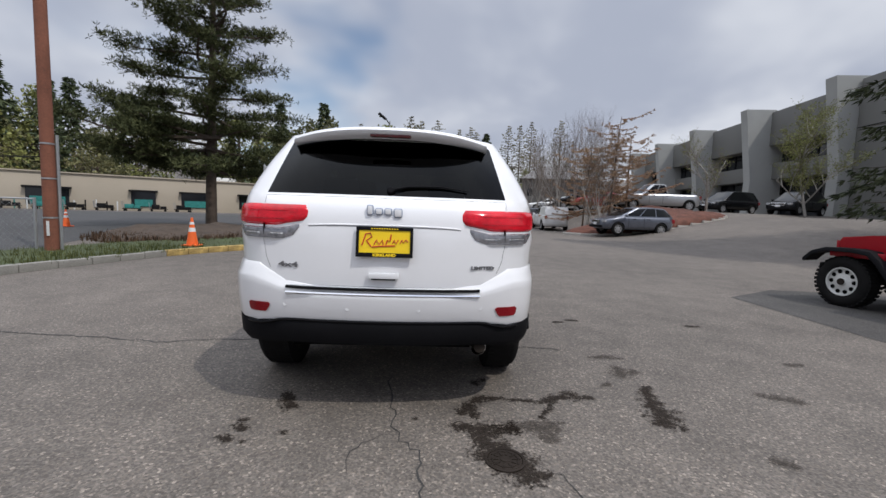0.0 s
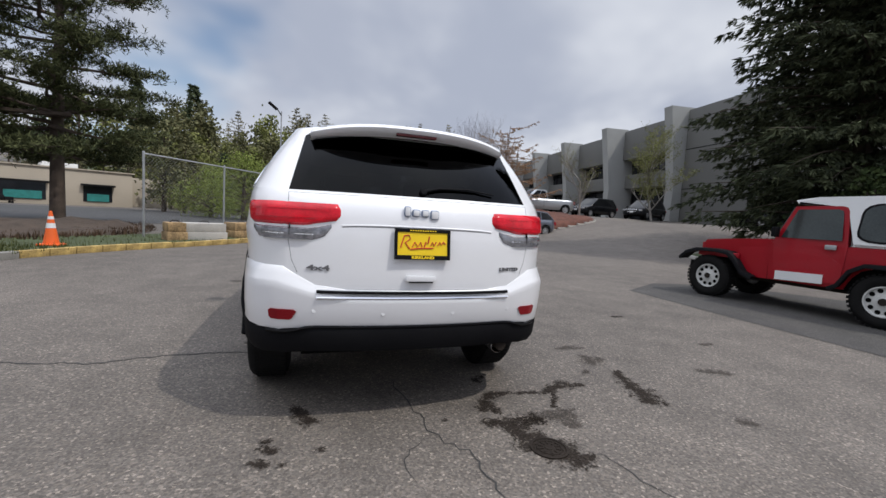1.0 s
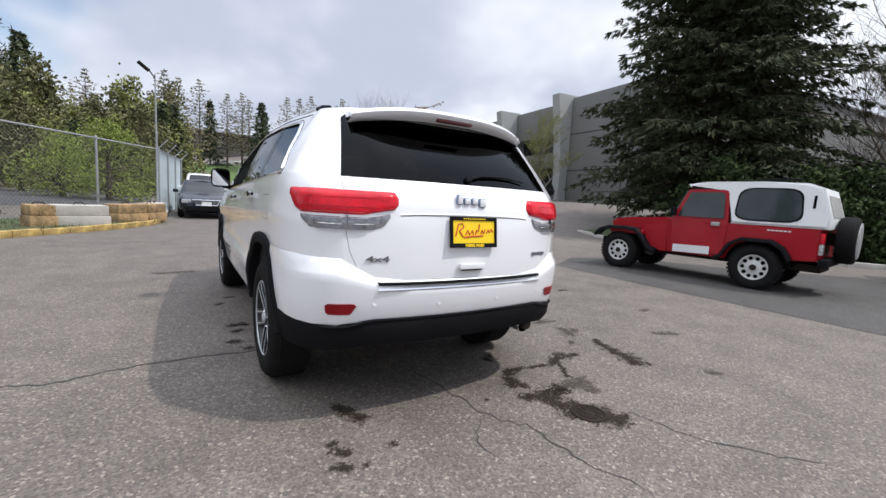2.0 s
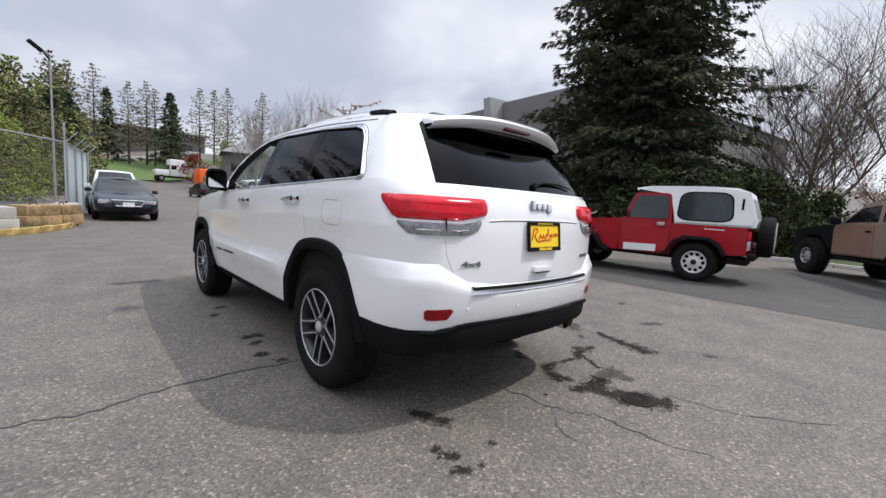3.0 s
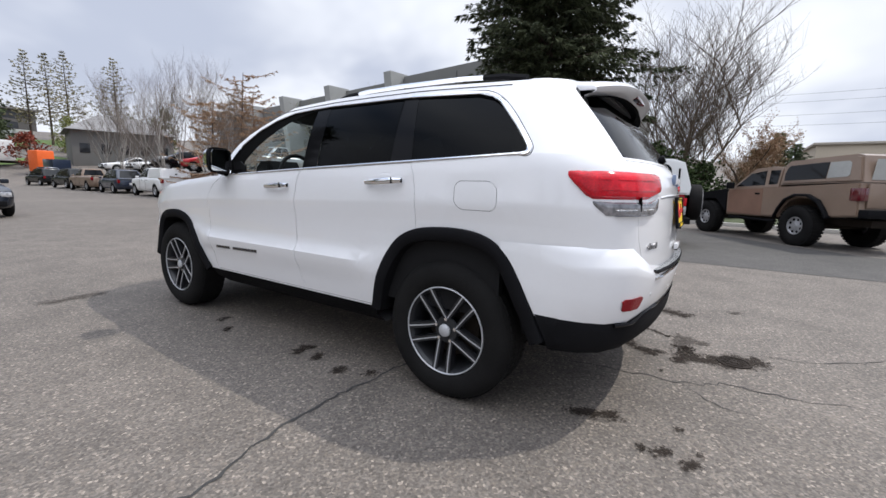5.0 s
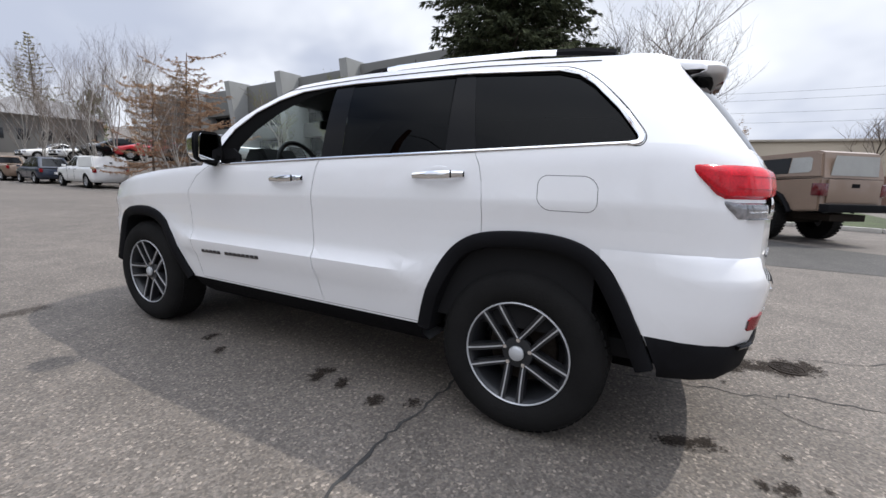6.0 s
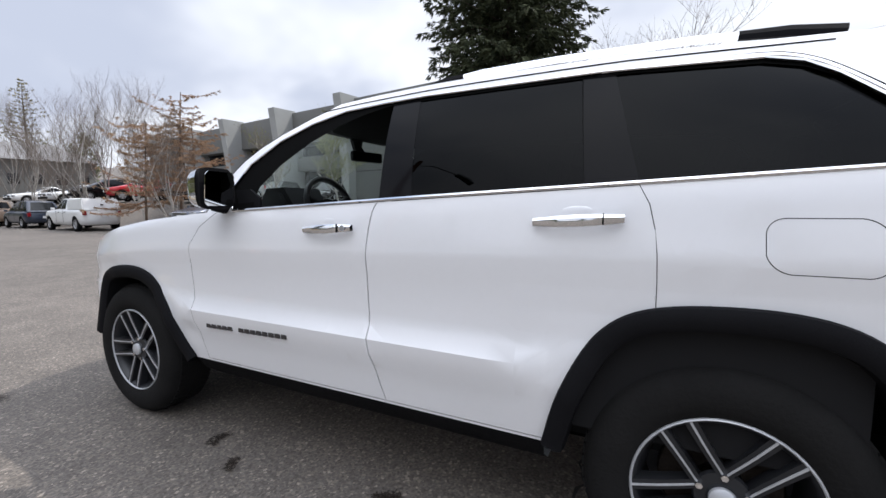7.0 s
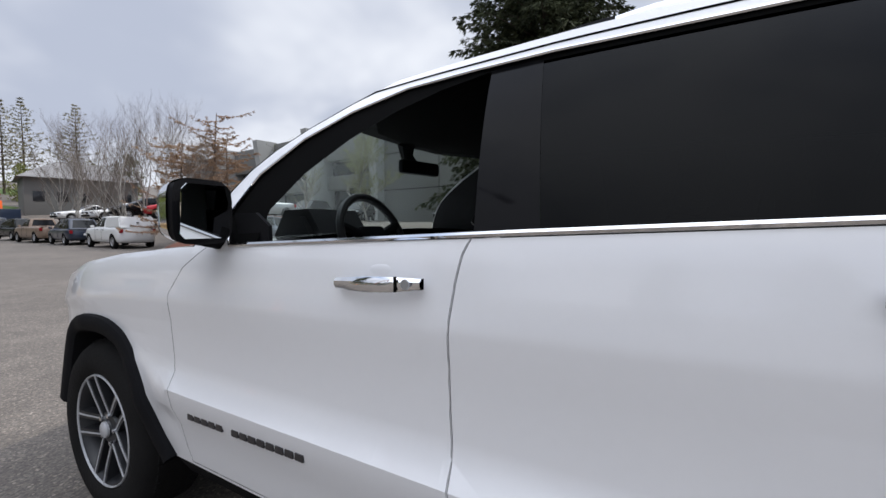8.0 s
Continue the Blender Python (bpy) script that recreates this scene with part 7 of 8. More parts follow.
def simple_car(name, label, category, paint, m, kind="wagon", L=4.6, W=1.82, H=1.66, group="parked cars"):
    """A parked car: body with wheel openings, glazed cabin, lamps, mirrors, bumpers and wheels. Local: middle at the origin, front to +y."""
    c = thing(name, label, category, m, group)
    h = L / 2
    fa, ra = h - 0.90, -h + 0.95
    hood_z, belt_z = (0.80, 0.90) if kind == "sedan" else (0.94, 1.03)
    if kind == "pickup":
        hood_z, belt_z = 1.10, 1.14
    rr = 0.33 if kind == "sedan" else 0.36 if kind == "wagon" else 0.39
    low = 0.26 if kind == "sedan" else 0.34
    tail_z = {"sedan": 0.98, "wagon": 1.04, "pickup": 1.16}[kind]
    cab_f, cab_r = (h - 1.35, -h + 0.55) if kind == "sedan" else (h - 0.95, -h + 0.10) if kind == "wagon" else (h - 1.45, -0.55)
    top_line = [(-h, tail_z - 0.16), (-h + 0.10, tail_z - 0.03), (-h + 0.25, tail_z), (cab_r, tail_z), (cab_f, belt_z), (h - 0.6, hood_z), (h - 0.25, hood_z - 0.06), (h - 0.06, hood_z - 0.17), (h, hood_z - 0.26)]
    plan_f = [(0.0, 0.0), (0.35, 0.012), (0.60, 0.05), (0.80, 0.13), (0.92, 0.26), (0.98, 0.45)]
    side_y = [h - 0.6 - (L - 1.2) * i / 16 for i in range(17)]
    rows = []
    for frac, wf, inset in ((0.0, 0.88, 0.14), (0.10, 0.95, 0.05), (0.28, 0.985, 0.0), (0.55, 1.0, 0.0), (0.74, 0.995, 0.01), (0.88, 0.975, 0.025), (0.97, 0.93, 0.06), (1.0, 0.87, 0.10)):
        r = [(x, h - inset - d * (0.6 - inset) / 0.6) for x, d in plan_f] + [(1.0, y) for y in side_y] + [(x, -h + inset + d * (0.6 - inset) / 0.6) for x, d in plan_f[::-1]]
        rows.append([Vector((-x * wf * W / 2, y, low + frac * (lerp_table(top_line, y) - low))) for x, y in r])
    body = bmesh.new()
    grid(body, rows)
    grid(body, [[Vector((p.x * f, p.y, p.z + 0.035 * (1 - f * f))) for p in rows[-1]] for f in (1.0, 0.8, 0.5, 0.0)])
    bmesh.ops.remove_doubles(body, verts=body.verts, dist=1e-4)
    bmesh.ops.recalc_face_normals(body, faces=body.faces)
    if sum(f.normal.x * f.calc_center_median().x for f in body.faces) < 0:
        bmesh.ops.reverse_faces(body, faces=body.faces)
    for y in (fa, ra):
        cut_out(body, [(y + (rr + 0.055) * math.cos(radians(a)), rr + (rr + 0.055) * math.sin(radians(a))) for a in range(0, 181, 20)] + [(y - rr - 0.055, low - 0.1), (y + rr + 0.055, low - 0.1)], "X", lambda c: c.x < -W * 0.3).free()
    part("body", mirrored(body), paint, c, angle=40)
    rf, rrr = (cab_f - (0.75 if kind == "pickup" else 0.98), cab_r + (0.95 if kind == "sedan" else 0.42 if kind == "wagon" else 0.12))
    droop = 0.03 if kind == "pickup" else 0.085
    base_z = belt_z - 0.02
    cw = W * 0.455
    tk = 0.22
    tw = cw * (1 - tk)
    cab_rows = []
    nose_p = [(0.0, 0.10, 0.0), (0.45, 0.08, -0.01), (0.78, 0.02, -0.04), (0.95, -0.07, -0.10), (1.0, -0.20, -0.22)]
    for k in range(6):
        t = k / 5
        z_here = base_z + (H - 0.05 - base_z) * t
        wk = cw + (tw - cw) * t + 0.015 * math.sin(math.pi * t)
        line = [(x, (cab_f + a) * (1 - t) + (rf + b2) * t) for x, a, b2 in nose_p]
        y0, y1 = line[-1][1], (cab_r + 0.25) * (1 - t) + (rrr + 0.22) * t
        line += [(1.0, y0 + (y1 - y0) * j / 8) for j in range(1, 8)]
        line += [(x, (cab_r - a) * (1 - t) + (rrr - b2) * t) for x, a, b2 in nose_p[::-1]]
        zr = tail_z - belt_z
        mid, span = (rf + rrr) / 2, (rf - rrr) / 2 + 0.2
        cab_rows.append([Vector((-x * wk, y, z_here + (zr * (1 - t) if y < 0 else 0) - droop * t * t * min(1.3, ((y - mid) / span) ** 2))) for x, y in line])
    cab = bmesh.new()
    grid(cab, cab_rows)
    grid(cab, [[Vector((p.x * f, p.y * (0.97 + 0.03 * f), p.z + 0.05 * (1 - f * f) ** 0.8)) for p in cab_rows[-1]] for f in (1.0, 0.93, 0.75, 0.4, 0.0)])
    bmesh.ops.remove_doubles(cab, verts=cab.verts, dist=1e-4)
    bmesh.ops.recalc_face_normals(cab, faces=cab.faces)
    if sum(f.normal.x * f.calc_center_median().x for f in cab.faces) < 0:
        bmesh.ops.reverse_faces(cab, faces=cab.faces)
    zt = H - 0.09
    glazing = []
    span_lo, span_hi = (cab_f - 0.26, cab_r + (0.32 if kind == "sedan" else 0.16)), (rf - 0.20, rrr + 0.16)
    n = 2 if kind != "wagon" else 3
    for k in range(n):
        a0, a1 = k / n + 0.012, (k + 1) / n - 0.012
        q = [(span_lo[0] + (span_lo[1] - span_lo[0]) * a0, belt_z + 0.045), (span_hi[0] + (span_hi[1] - span_hi[0]) * a0, zt - (0.6 * droop if k == 0 else 0.0)), (span_hi[0] + (span_hi[1] - span_hi[0]) * a1, zt - (0.6 * droop if k == n - 1 else 0.0)), (span_lo[0] + (span_lo[1] - span_lo[0]) * a1, belt_z + 0.055)]
        glazing.append(("side_window", cut_out(cab, q, "X", lambda c: c.x < -tw * 0.86)))
    screen = [(-cw * 0.86, belt_z + 0.05), (-tw * 0.86, zt + 0.01 - 0.5 * droop), (0.01, zt + 0.02 - 0.5 * droop), (0.01, belt_z + 0.03)]
    glazing.append(("windscreen", cut_out(cab, screen, "Y", lambda c: c.y > rf - 0.12)))
    back = [(-cw * 0.80, tail_z + 0.06), (-tw * 0.80, zt - 0.6 * droop), (0.01, zt - 0.6 * droop), (0.01, tail_z + 0.06)]
    glazing.append(("rear_window", cut_out(cab, back, "Y", lambda c: c.y < rrr + 0.10)))
    part("cabin", mirrored(cab), paint, c, angle=40)
    for nm, g in glazing:
        if nm == "side_window":
            part(nm, flipped(g), M_CARGLASS, c, "dark glass")
            part(nm, g, M_CARGLASS, c, "dark glass")
        else:
            part(nm, mirrored(g), M_CARGLASS, c, "dark glass")
    part("seat_row", boxes((-cw * 0.8, cw * 0.8, cab_f - 1.35, cab_f - 1.15, low, base_z + 0.18), bevel=0.05), M_INTERIOR, c)
    zt = H - 0.09
    for sg in (-1, 1):
        part("door_mirror", boxes((sg * (W / 2 + 0.06) - 0.09, sg * (W / 2 + 0.06) + 0.09, cab_f - 0.42, cab_f - 0.32, belt_z, belt_z + 0.13), bevel=0.03), paint, c)
        part("headlamp", boxes((sg * W * 0.35 - 0.15, sg * W * 0.35 + 0.15, h - 0.30, h - 0.085, hood_z - 0.24, hood_z - 0.11), bevel=0.03), M_CLEARLENS, c)
        part("tail_lamp", boxes((sg * W * 0.41 - 0.07, sg * W * 0.41 + 0.07, -h + 0.07, -h + 0.28, tail_z - 0.30, tail_z - 0.08), bevel=0.02), M_REDDEEP, c)
        for k, y in enumerate((cab_f - 0.9, cab_f - 1.75)):
            if kind != "pickup" or y > cab_r:
                part("door_handle", boxes((sg * (W / 2 - 0.005) - 0.012, sg * (W / 2 - 0.005) + 0.012, y - 0.1, y + 0.1, belt_z - 0.13, belt_z - 0.10), bevel=0.006), M_BLACKPL, c)
    grille = part("front_grille", boxes((-W * 0.24, W * 0.24, h - 0.03, h + 0.012, hood_z - 0.29, hood_z - 0.12), bevel=0.02), M_GRILLE, c)
    rim = [(-W * 0.25, hood_z - 0.115), (W * 0.25, hood_z - 0.115), (W * 0.19, hood_z - 0.30), (-W * 0.19, hood_z - 0.30), (-W * 0.25, hood_z - 0.115)]
    part("grille_surround", tubes([[(x, h + 0.014, z) for x, z in rim]], 0.013, 6), M_CHROME, grille)
    for k in range(3):
        part("grille_bar", boxes((-W * (0.23 - 0.015 * k), W * (0.23 - 0.015 * k), h + 0.008, h + 0.02, hood_z - 0.165 - 0.045 * k, hood_z - 0.155 - 0.045 * k), bevel=0.003), M_CHROME, grille)
    part("bonnet_seam", tubes([[(-W * 0.40, h - 0.42, hood_z - 0.03), (-W * 0.36, h - 0.10, hood_z - 0.12), (W * 0.36, h - 0.10, hood_z - 0.12), (W * 0.40, h - 0.42, hood_z - 0.03)]], 0.006, 4), M_GAP, c)
    for sg in (-1, 1):
        part("fog_lamp", lathe([(0.06, 0.0), (0.055, 0.02), (0.0, 0.022)], 14, "Z"), M_CLEARLENS, c, m=pose(sg * W * 0.30, h - 0.03, low + 0.13, -90, 0, 0))
        for y in (cab_f - 0.55, cab_f - 1.50):
            if kind != "pickup" or y > cab_r:
                part("door_seam", boxes((sg * W * 0.5 - 0.004, sg * W * 0.5 + 0.004, y - 0.006, y + 0.006, low + 0.12, belt_z - 0.04)), M_GAP, c)
    part("front_intake", boxes((-W * 0.36, W * 0.36, h - 0.05, h + 0.006, low + 0.06, low + 0.20), bevel=0.02), M_BLACKPL, c)
    part("number_plate", boxes((-0.155, 0.155, h + 0.006, h + 0.02, low + 0.22, low + 0.36)), M_WHITEBAND, c)
    part("number_plate", boxes((-0.155, 0.155, -h - 0.02, -h + 0.01, tail_z - 0.42, tail_z - 0.28)), M_WHITEBAND, c)
    part("underbody", boxes((-W * 0.38, W * 0.38, -h + 0.3, h - 0.3, low - 0.04, low + 0.1)), M_GAP, c)
    if kind == "pickup":
        # a near-black slab on the closed body stands for the shaded hollow bed
        bed = boxes((-W * 0.40, W * 0.40, -h + 0.12, cab_r - 0.1, tail_z - 0.02, tail_z + 0.012))
        part("bed_opening", bed, M_GAP, c)
    for sg in (-1, 1):
        for y in (fa, ra):
            plain_wheel(c, sg * (W / 2 + 0.005), y, sg > 0, rr, 0.21, rr * 0.62, M_RIMSILVER, 6)
    return c


def on_ground(x, y, turn):
    return pose(x, y, rise(x, y), 0, 0, turn)


def build_parked():
    dark, slate, silver, white, red, tan, blue = M_DARKCAR, M_SLATECAR, M_SILVER, M_WHITECAR, M_REDCAR, M_TAN, M_BLUECAR
    simple_car("sedan", "dark slate-blue sedan parked nose out beside the slatted fence", "car", M_SEDAN, on_ground(-0.50, 17.0, 180), "sedan", 4.7, 1.78, 1.44)
    simple_car("estate_car", "white estate car parked behind the dark sedan", "car", white, on_ground(-0.25, 22.9, 180), "wagon", 4.6, 1.90, 1.84)
    simple_car("estate_car", "grey-blue compact estate car beside the planting bed", "car", slate, on_ground(12.2, 20.6, 97), "wagon", 4.5, 1.82, 1.62)
    t = simple_car("pickup_truck", "white pickup truck with a white canopy over its bed", "truck", white, on_ground(9.95, 29.3, -4), "pickup", 5.4, 1.90, 1.80)
    can = plate([(-0.58, 1.14), (-0.60, 1.72), (-2.40, 1.74), (-2.62, 1.14)], 1.74, "X", -0.87, 0.05)
    cn = part("canopy", taper(can, 1.14, 1.74, 0.08), white, t, "white canopy")
    part("canopy_latch", boxes((-0.05, 0.05, -2.60, -2.52, 1.38, 1.44)), M_BLACKPL, cn)
    simple_car("pickup_truck", "silver crew-cab pickup truck parked above the planting bed", "truck", silver, on_ground(17.1, 27.0, 86), "pickup", 5.8, 1.98, 1.90)
    simple_car("compact_car", "red compact car parked in the raised lot behind bare trees", "car", red, on_ground(15.2, 33.2, 70), "wagon", 4.2, 1.78, 1.50)
    simple_car("estate_car", "black estate car parked in the raised lot behind bare trees", "car", dark, on_ground(14.8, 36.6, 80), "wagon", 4.6, 1.85, 1.66)
    base = simple_car("sport_utility_vehicle", "black sport utility vehicle parked in front of the office building", "car", dark, on_ground(24.7, 29.9, 104), "wagon", 4.9, 1.95, 1.80)
    for x, y, a in ((27.9, 27.0, 112), (29.5, 17.5, 82)):
        copy_thing(base, on_ground(x, y, a))
    simple_car("pickup_truck", "tan pickup truck parked in the row beside the road", "truck", tan, on_ground(10.5, 43.0, 0), "pickup", 5.3, 1.88, 1.78)
    b = simple_car("sport_utility_vehicle", "dark blue sport utility vehicle in the row beside the road", "car", blue, on_ground(10.2, 36.3, -3), "wagon", 4.5, 1.82, 1.74)
    copy_thing(base, on_ground(11.0, 49.6, 2))
    copy_thing(b, on_ground(13.0, 66.0, 8))
    copy_thing(base, on_ground(11.5, 60.0, 6))
    w = simple_car("sedan", "white sedan parked in the upper row behind bare trees", "car", white, on_ground(14.4, 40.0, 92), "sedan", 4.6, 1.8, 1.45)
    for x, y, a in ((14.4, 46.0, 92), (-11.5, 62.0, 60), (-16.0, 64.0, 50), (8.5, 117.0, 80), (13.0, 118.0, 80)):
        copy_thing(w, on_ground(x, y, a))
    copy_thing(base, on_ground(17.4, 30.4, 80))



def build_semi():
    s = thing("semi_truck", "white long-nosed semi truck tractor parked at the road's end", "truck", on_ground(13.0, 87.0, 96))
    part("sleeper", boxes((-1.2, 1.2, -1.6, 1.0, 0.9, 3.9), bevel=0.25), M_WHITECAR, s)
    part("bonnet", boxes((-0.95, 0.95, 0.9, 3.2, 0.9, 2.0), bevel=0.25), M_WHITECAR, s)
    part("windscreen", boxes((-1.0, 1.0, 0.98, 1.06, 2.1, 2.9), bevel=0.03), M_CARGLASS, s)
    for sg in (-1, 1):
        part("side_window", boxes((sg * 1.2 - 0.02, sg * 1.2 + 0.02, 0.0, 0.8, 2.1, 2.8)), M_CARGLASS, s)
        part("sleeper_window", boxes((sg * 1.2 - 0.02, sg * 1.2 + 0.02, -1.1, -0.7, 2.6, 3.1)), M_CARGLASS, s)
        for y in (2.3, -2.6, -3.8):
            plain_wheel(s, sg * 1.22, y, sg > 0, 0.52, 0.3, 0.28, M_RIMSILVER, 6)
    part("frame", boxes((-0.5, 0.5, -4.8, 2.9, 0.6, 0.95)), M_IRON, s)
    o = thing("orange_container", "orange covered container by the road's end", "container", on_ground(15.1, 76.0, 10))
    part("shell", boxes((-0.95, 0.95, -1.2, 1.2, 0.2, 3.0), bevel=0.2), M_CONE, o)
    b = thing("blue_container", "blue steel container by the road's end", "container", on_ground(15.4, 71.0, 10))
    part("shell", boxes((-0.95, 0.95, -1.2, 1.2, 0.1, 2.1), bevel=0.06), M_BLUECAR, b)
    d = thing("delivery_trailer", "white delivery trailers parked on the grassy bank", "trailer", on_ground(18.5, 116.0, 88))
    part("box", boxes((-1.3, 1.3, -4.4, 4.4, 0.2, 2.3), bevel=0.06), M_WHITECAR, d)
    part("logo_panel", boxes((-1.33, -1.29, 1.0, 3.6, 0.8, 1.7)), M_BLUECAR, d)


M_CARGLASS = mat("car_window", (0.006, 0.007, 0.008), 0.04, vary=0.2, spec=0.30)
M_JEEPGLASS = mat("grey_side_glass", (0.030, 0.040, 0.041), 0.05, vary=0.35, scale=2.0)
M_SILVERWORN = mat("worn_silver", (0.46, 0.46, 0.47), 0.45, 0.5, vary=0.6, scale=9)
M_PALEPANE = mat("pale_pane", (0.36, 0.36, 0.34), 0.25, vary=0.12)
M_DOORTAN = mat("faded_door_paint", (0.235, 0.135, 0.095), 0.5, 0.1, vary=0.15, scale=2.5)
M_RIMSILVER = mat("dull_alloy", (0.36, 0.36, 0.37), 0.4, 0.4, vary=0.12)
M_DARKCAR = mat("black_car_paint", (0.009, 0.0095, 0.011), 0.25, vary=0.1, coat=0.2, spec=0.25)
M_SEDAN = mat("slate_blue_car_paint", (0.013, 0.017, 0.026), 0.22, 0.0, vary=0.1, coat=0.35, spec=0.3)
M_SLATECAR = mat("grey_blue_car_paint", (0.11, 0.12, 0.15), 0.28, 0.4, vary=0.08, coat=0.8)
M_WHITECAR = mat("plain_white_paint", (0.72, 0.72, 0.72), 0.35, vary=0.03, coat=0.5)
M_REDCAR = mat("bright_red_paint", (0.48, 0.012, 0.02), 0.3, vary=0.06, coat=0.7)
M_BLUECAR = mat("dark_blue_paint", (0.012, 0.021, 0.045), 0.3, vary=0.1, coat=0.7)
M_GRILLE = mat("grille_black", (0.012, 0.012, 0.013), 0.4, vary=0.2)
build_offroader()
build_pickup()
build_parked()
build_semi()


# ---------------------------------------------------------------- trees
def sheet_object(name, vs, fs, material, parent=None, label="", kind=""):
    me = bpy.data.meshes.new(name)
    me.from_pydata(vs, [], fs)
    me.materials.append(material)
    ob = new(name, me)
    if parent:
        ob.parent = parent
    if label:
        ob["label"] = label
    if kind:
        ob["kind"] = kind
    return ob


def tuft(vs, fs, p, way, size, rng, n=6, spread=0.8, width=0.10):
    """A spray of narrow leaves or needle bundles that share one root."""
    root = len(vs)
    vs.append(tuple(p))
    for _ in range(n):
        d = Vector((way[0] + rng.uniform(-spread, spread), way[1] + rng.uniform(-spread, spread), way[2] + rng.uniform(-spread, spread)))
        d = d.normalized() if d.length > 1e-6 else Vector((0, 0, 1))
        s = Vector((rng.uniform(-1, 1), rng.uniform(-1, 1), rng.uniform(-1, 1))).cross(d)
        s = s.normalized() if s.length > 1e-6 else Vector((1, 0, 0))
        L = size * rng.uniform(0.6, 1.15)
        i = len(vs)
        mid = p + d * L * 0.55
        w = L * width
        vs.append(tuple(mid + s * w))
        vs.append(tuple(p + d * L))
        vs.append(tuple(mid - s * w))
        fs.append((root, i, i + 1, i + 2))


def limb_mesh(limbs, n=5):
    bm = bmesh.new()
    for pts, r0, r1 in limbs:
        k = len(pts)
        tube(bm, pts, [r0 + (r1 - r0) * i / max(1, k - 1) for i in range(k)], n, False)
    return bm


def spruce(name, label, m, height, radius, seed, needles, layers=30, per=9, bare=0.6, leafy=1.0, group="", size=0.42, bark=None, sag=1.0, wild=0.2, text="dark green needle crown", thin=0.13, fan=5, skirt=1.0):
    """A spruce or fir: whorls of drooping limbs hung with needle sprays."""
    rng = random.Random(seed)
    t = thing(name, label, "tree", m, group)
    part("trunk", limb_mesh([([Vector((0, 0, -0.4)), Vector((0.05, 0, height * 0.5)), Vector((0, 0.03, height))], min(radius * 0.065, height * 0.015), 0.02)], 8), M_BARK, t)
    limbs, vs, fs = [], [], []
    for k in range(layers):
        f = k / (layers - 1)
        z = bare + (height - bare) * f ** 0.92
        reach = radius * (1 - f) ** 0.78 * (0.86 + 0.14 * math.sin(k * 2.1)) * min(1.0, skirt + 2.6 * f) + 0.12
        for b in range(per):
            a = 2 * math.pi * (b + rng.uniform(-0.35, 0.35)) / per + k * 0.9
            L = reach * rng.uniform(0.9 - wild, 0.98 + wild * 0.9)
            droop = 0.24 * L * rng.uniform(0.6, 1.4) * (1 - 0.8 * f) * sag
            steps = 5
            pts = []
            for s in range(steps + 1):
                u = s / steps
                pts.append(Vector((math.cos(a) * L * u, math.sin(a) * L * u, z + 0.16 * L * u - droop * u * u + 0.10 * L * max(0, u - 0.75))))
            limbs.append((pts, 0.012 + 0.010 * L, 0.006))
            out = Vector((math.cos(a), math.sin(a), 0))
            side = Vector((-math.sin(a), math.cos(a), 0))
            count = max(4, int(L * 9 * leafy))
            for q in range(count):
                u = 0.15 + 0.85 * (q + rng.random()) / count
                i = min(steps - 1, int(u * steps))
                p = pts[i].lerp(pts[i + 1], u * steps - i)
                width = 0.42 * L * (1 - abs(u - 0.45) * 0.9) * rng.uniform(-0.8, 0.8)
                p = p + side * width + Vector((0, 0, -abs(width) * 0.30 * sag + rng.uniform(-0.06, 0.06)))
                tuft(vs, fs, p, out * 0.7 + side * (0.6 if width > 0 else -0.6) + Vector((0, 0, -0.45 * sag)), size * rng.uniform(0.7, 1.2), rng, fan, 0.55, thin)
    part("limb", limb_mesh(limbs, 3 if size > 0.8 else 4), bark or M_BARK, t)["kind"] = "stuff"
    sheet_object("crown", vs, fs, needles, t, text, "stuff")
    return t


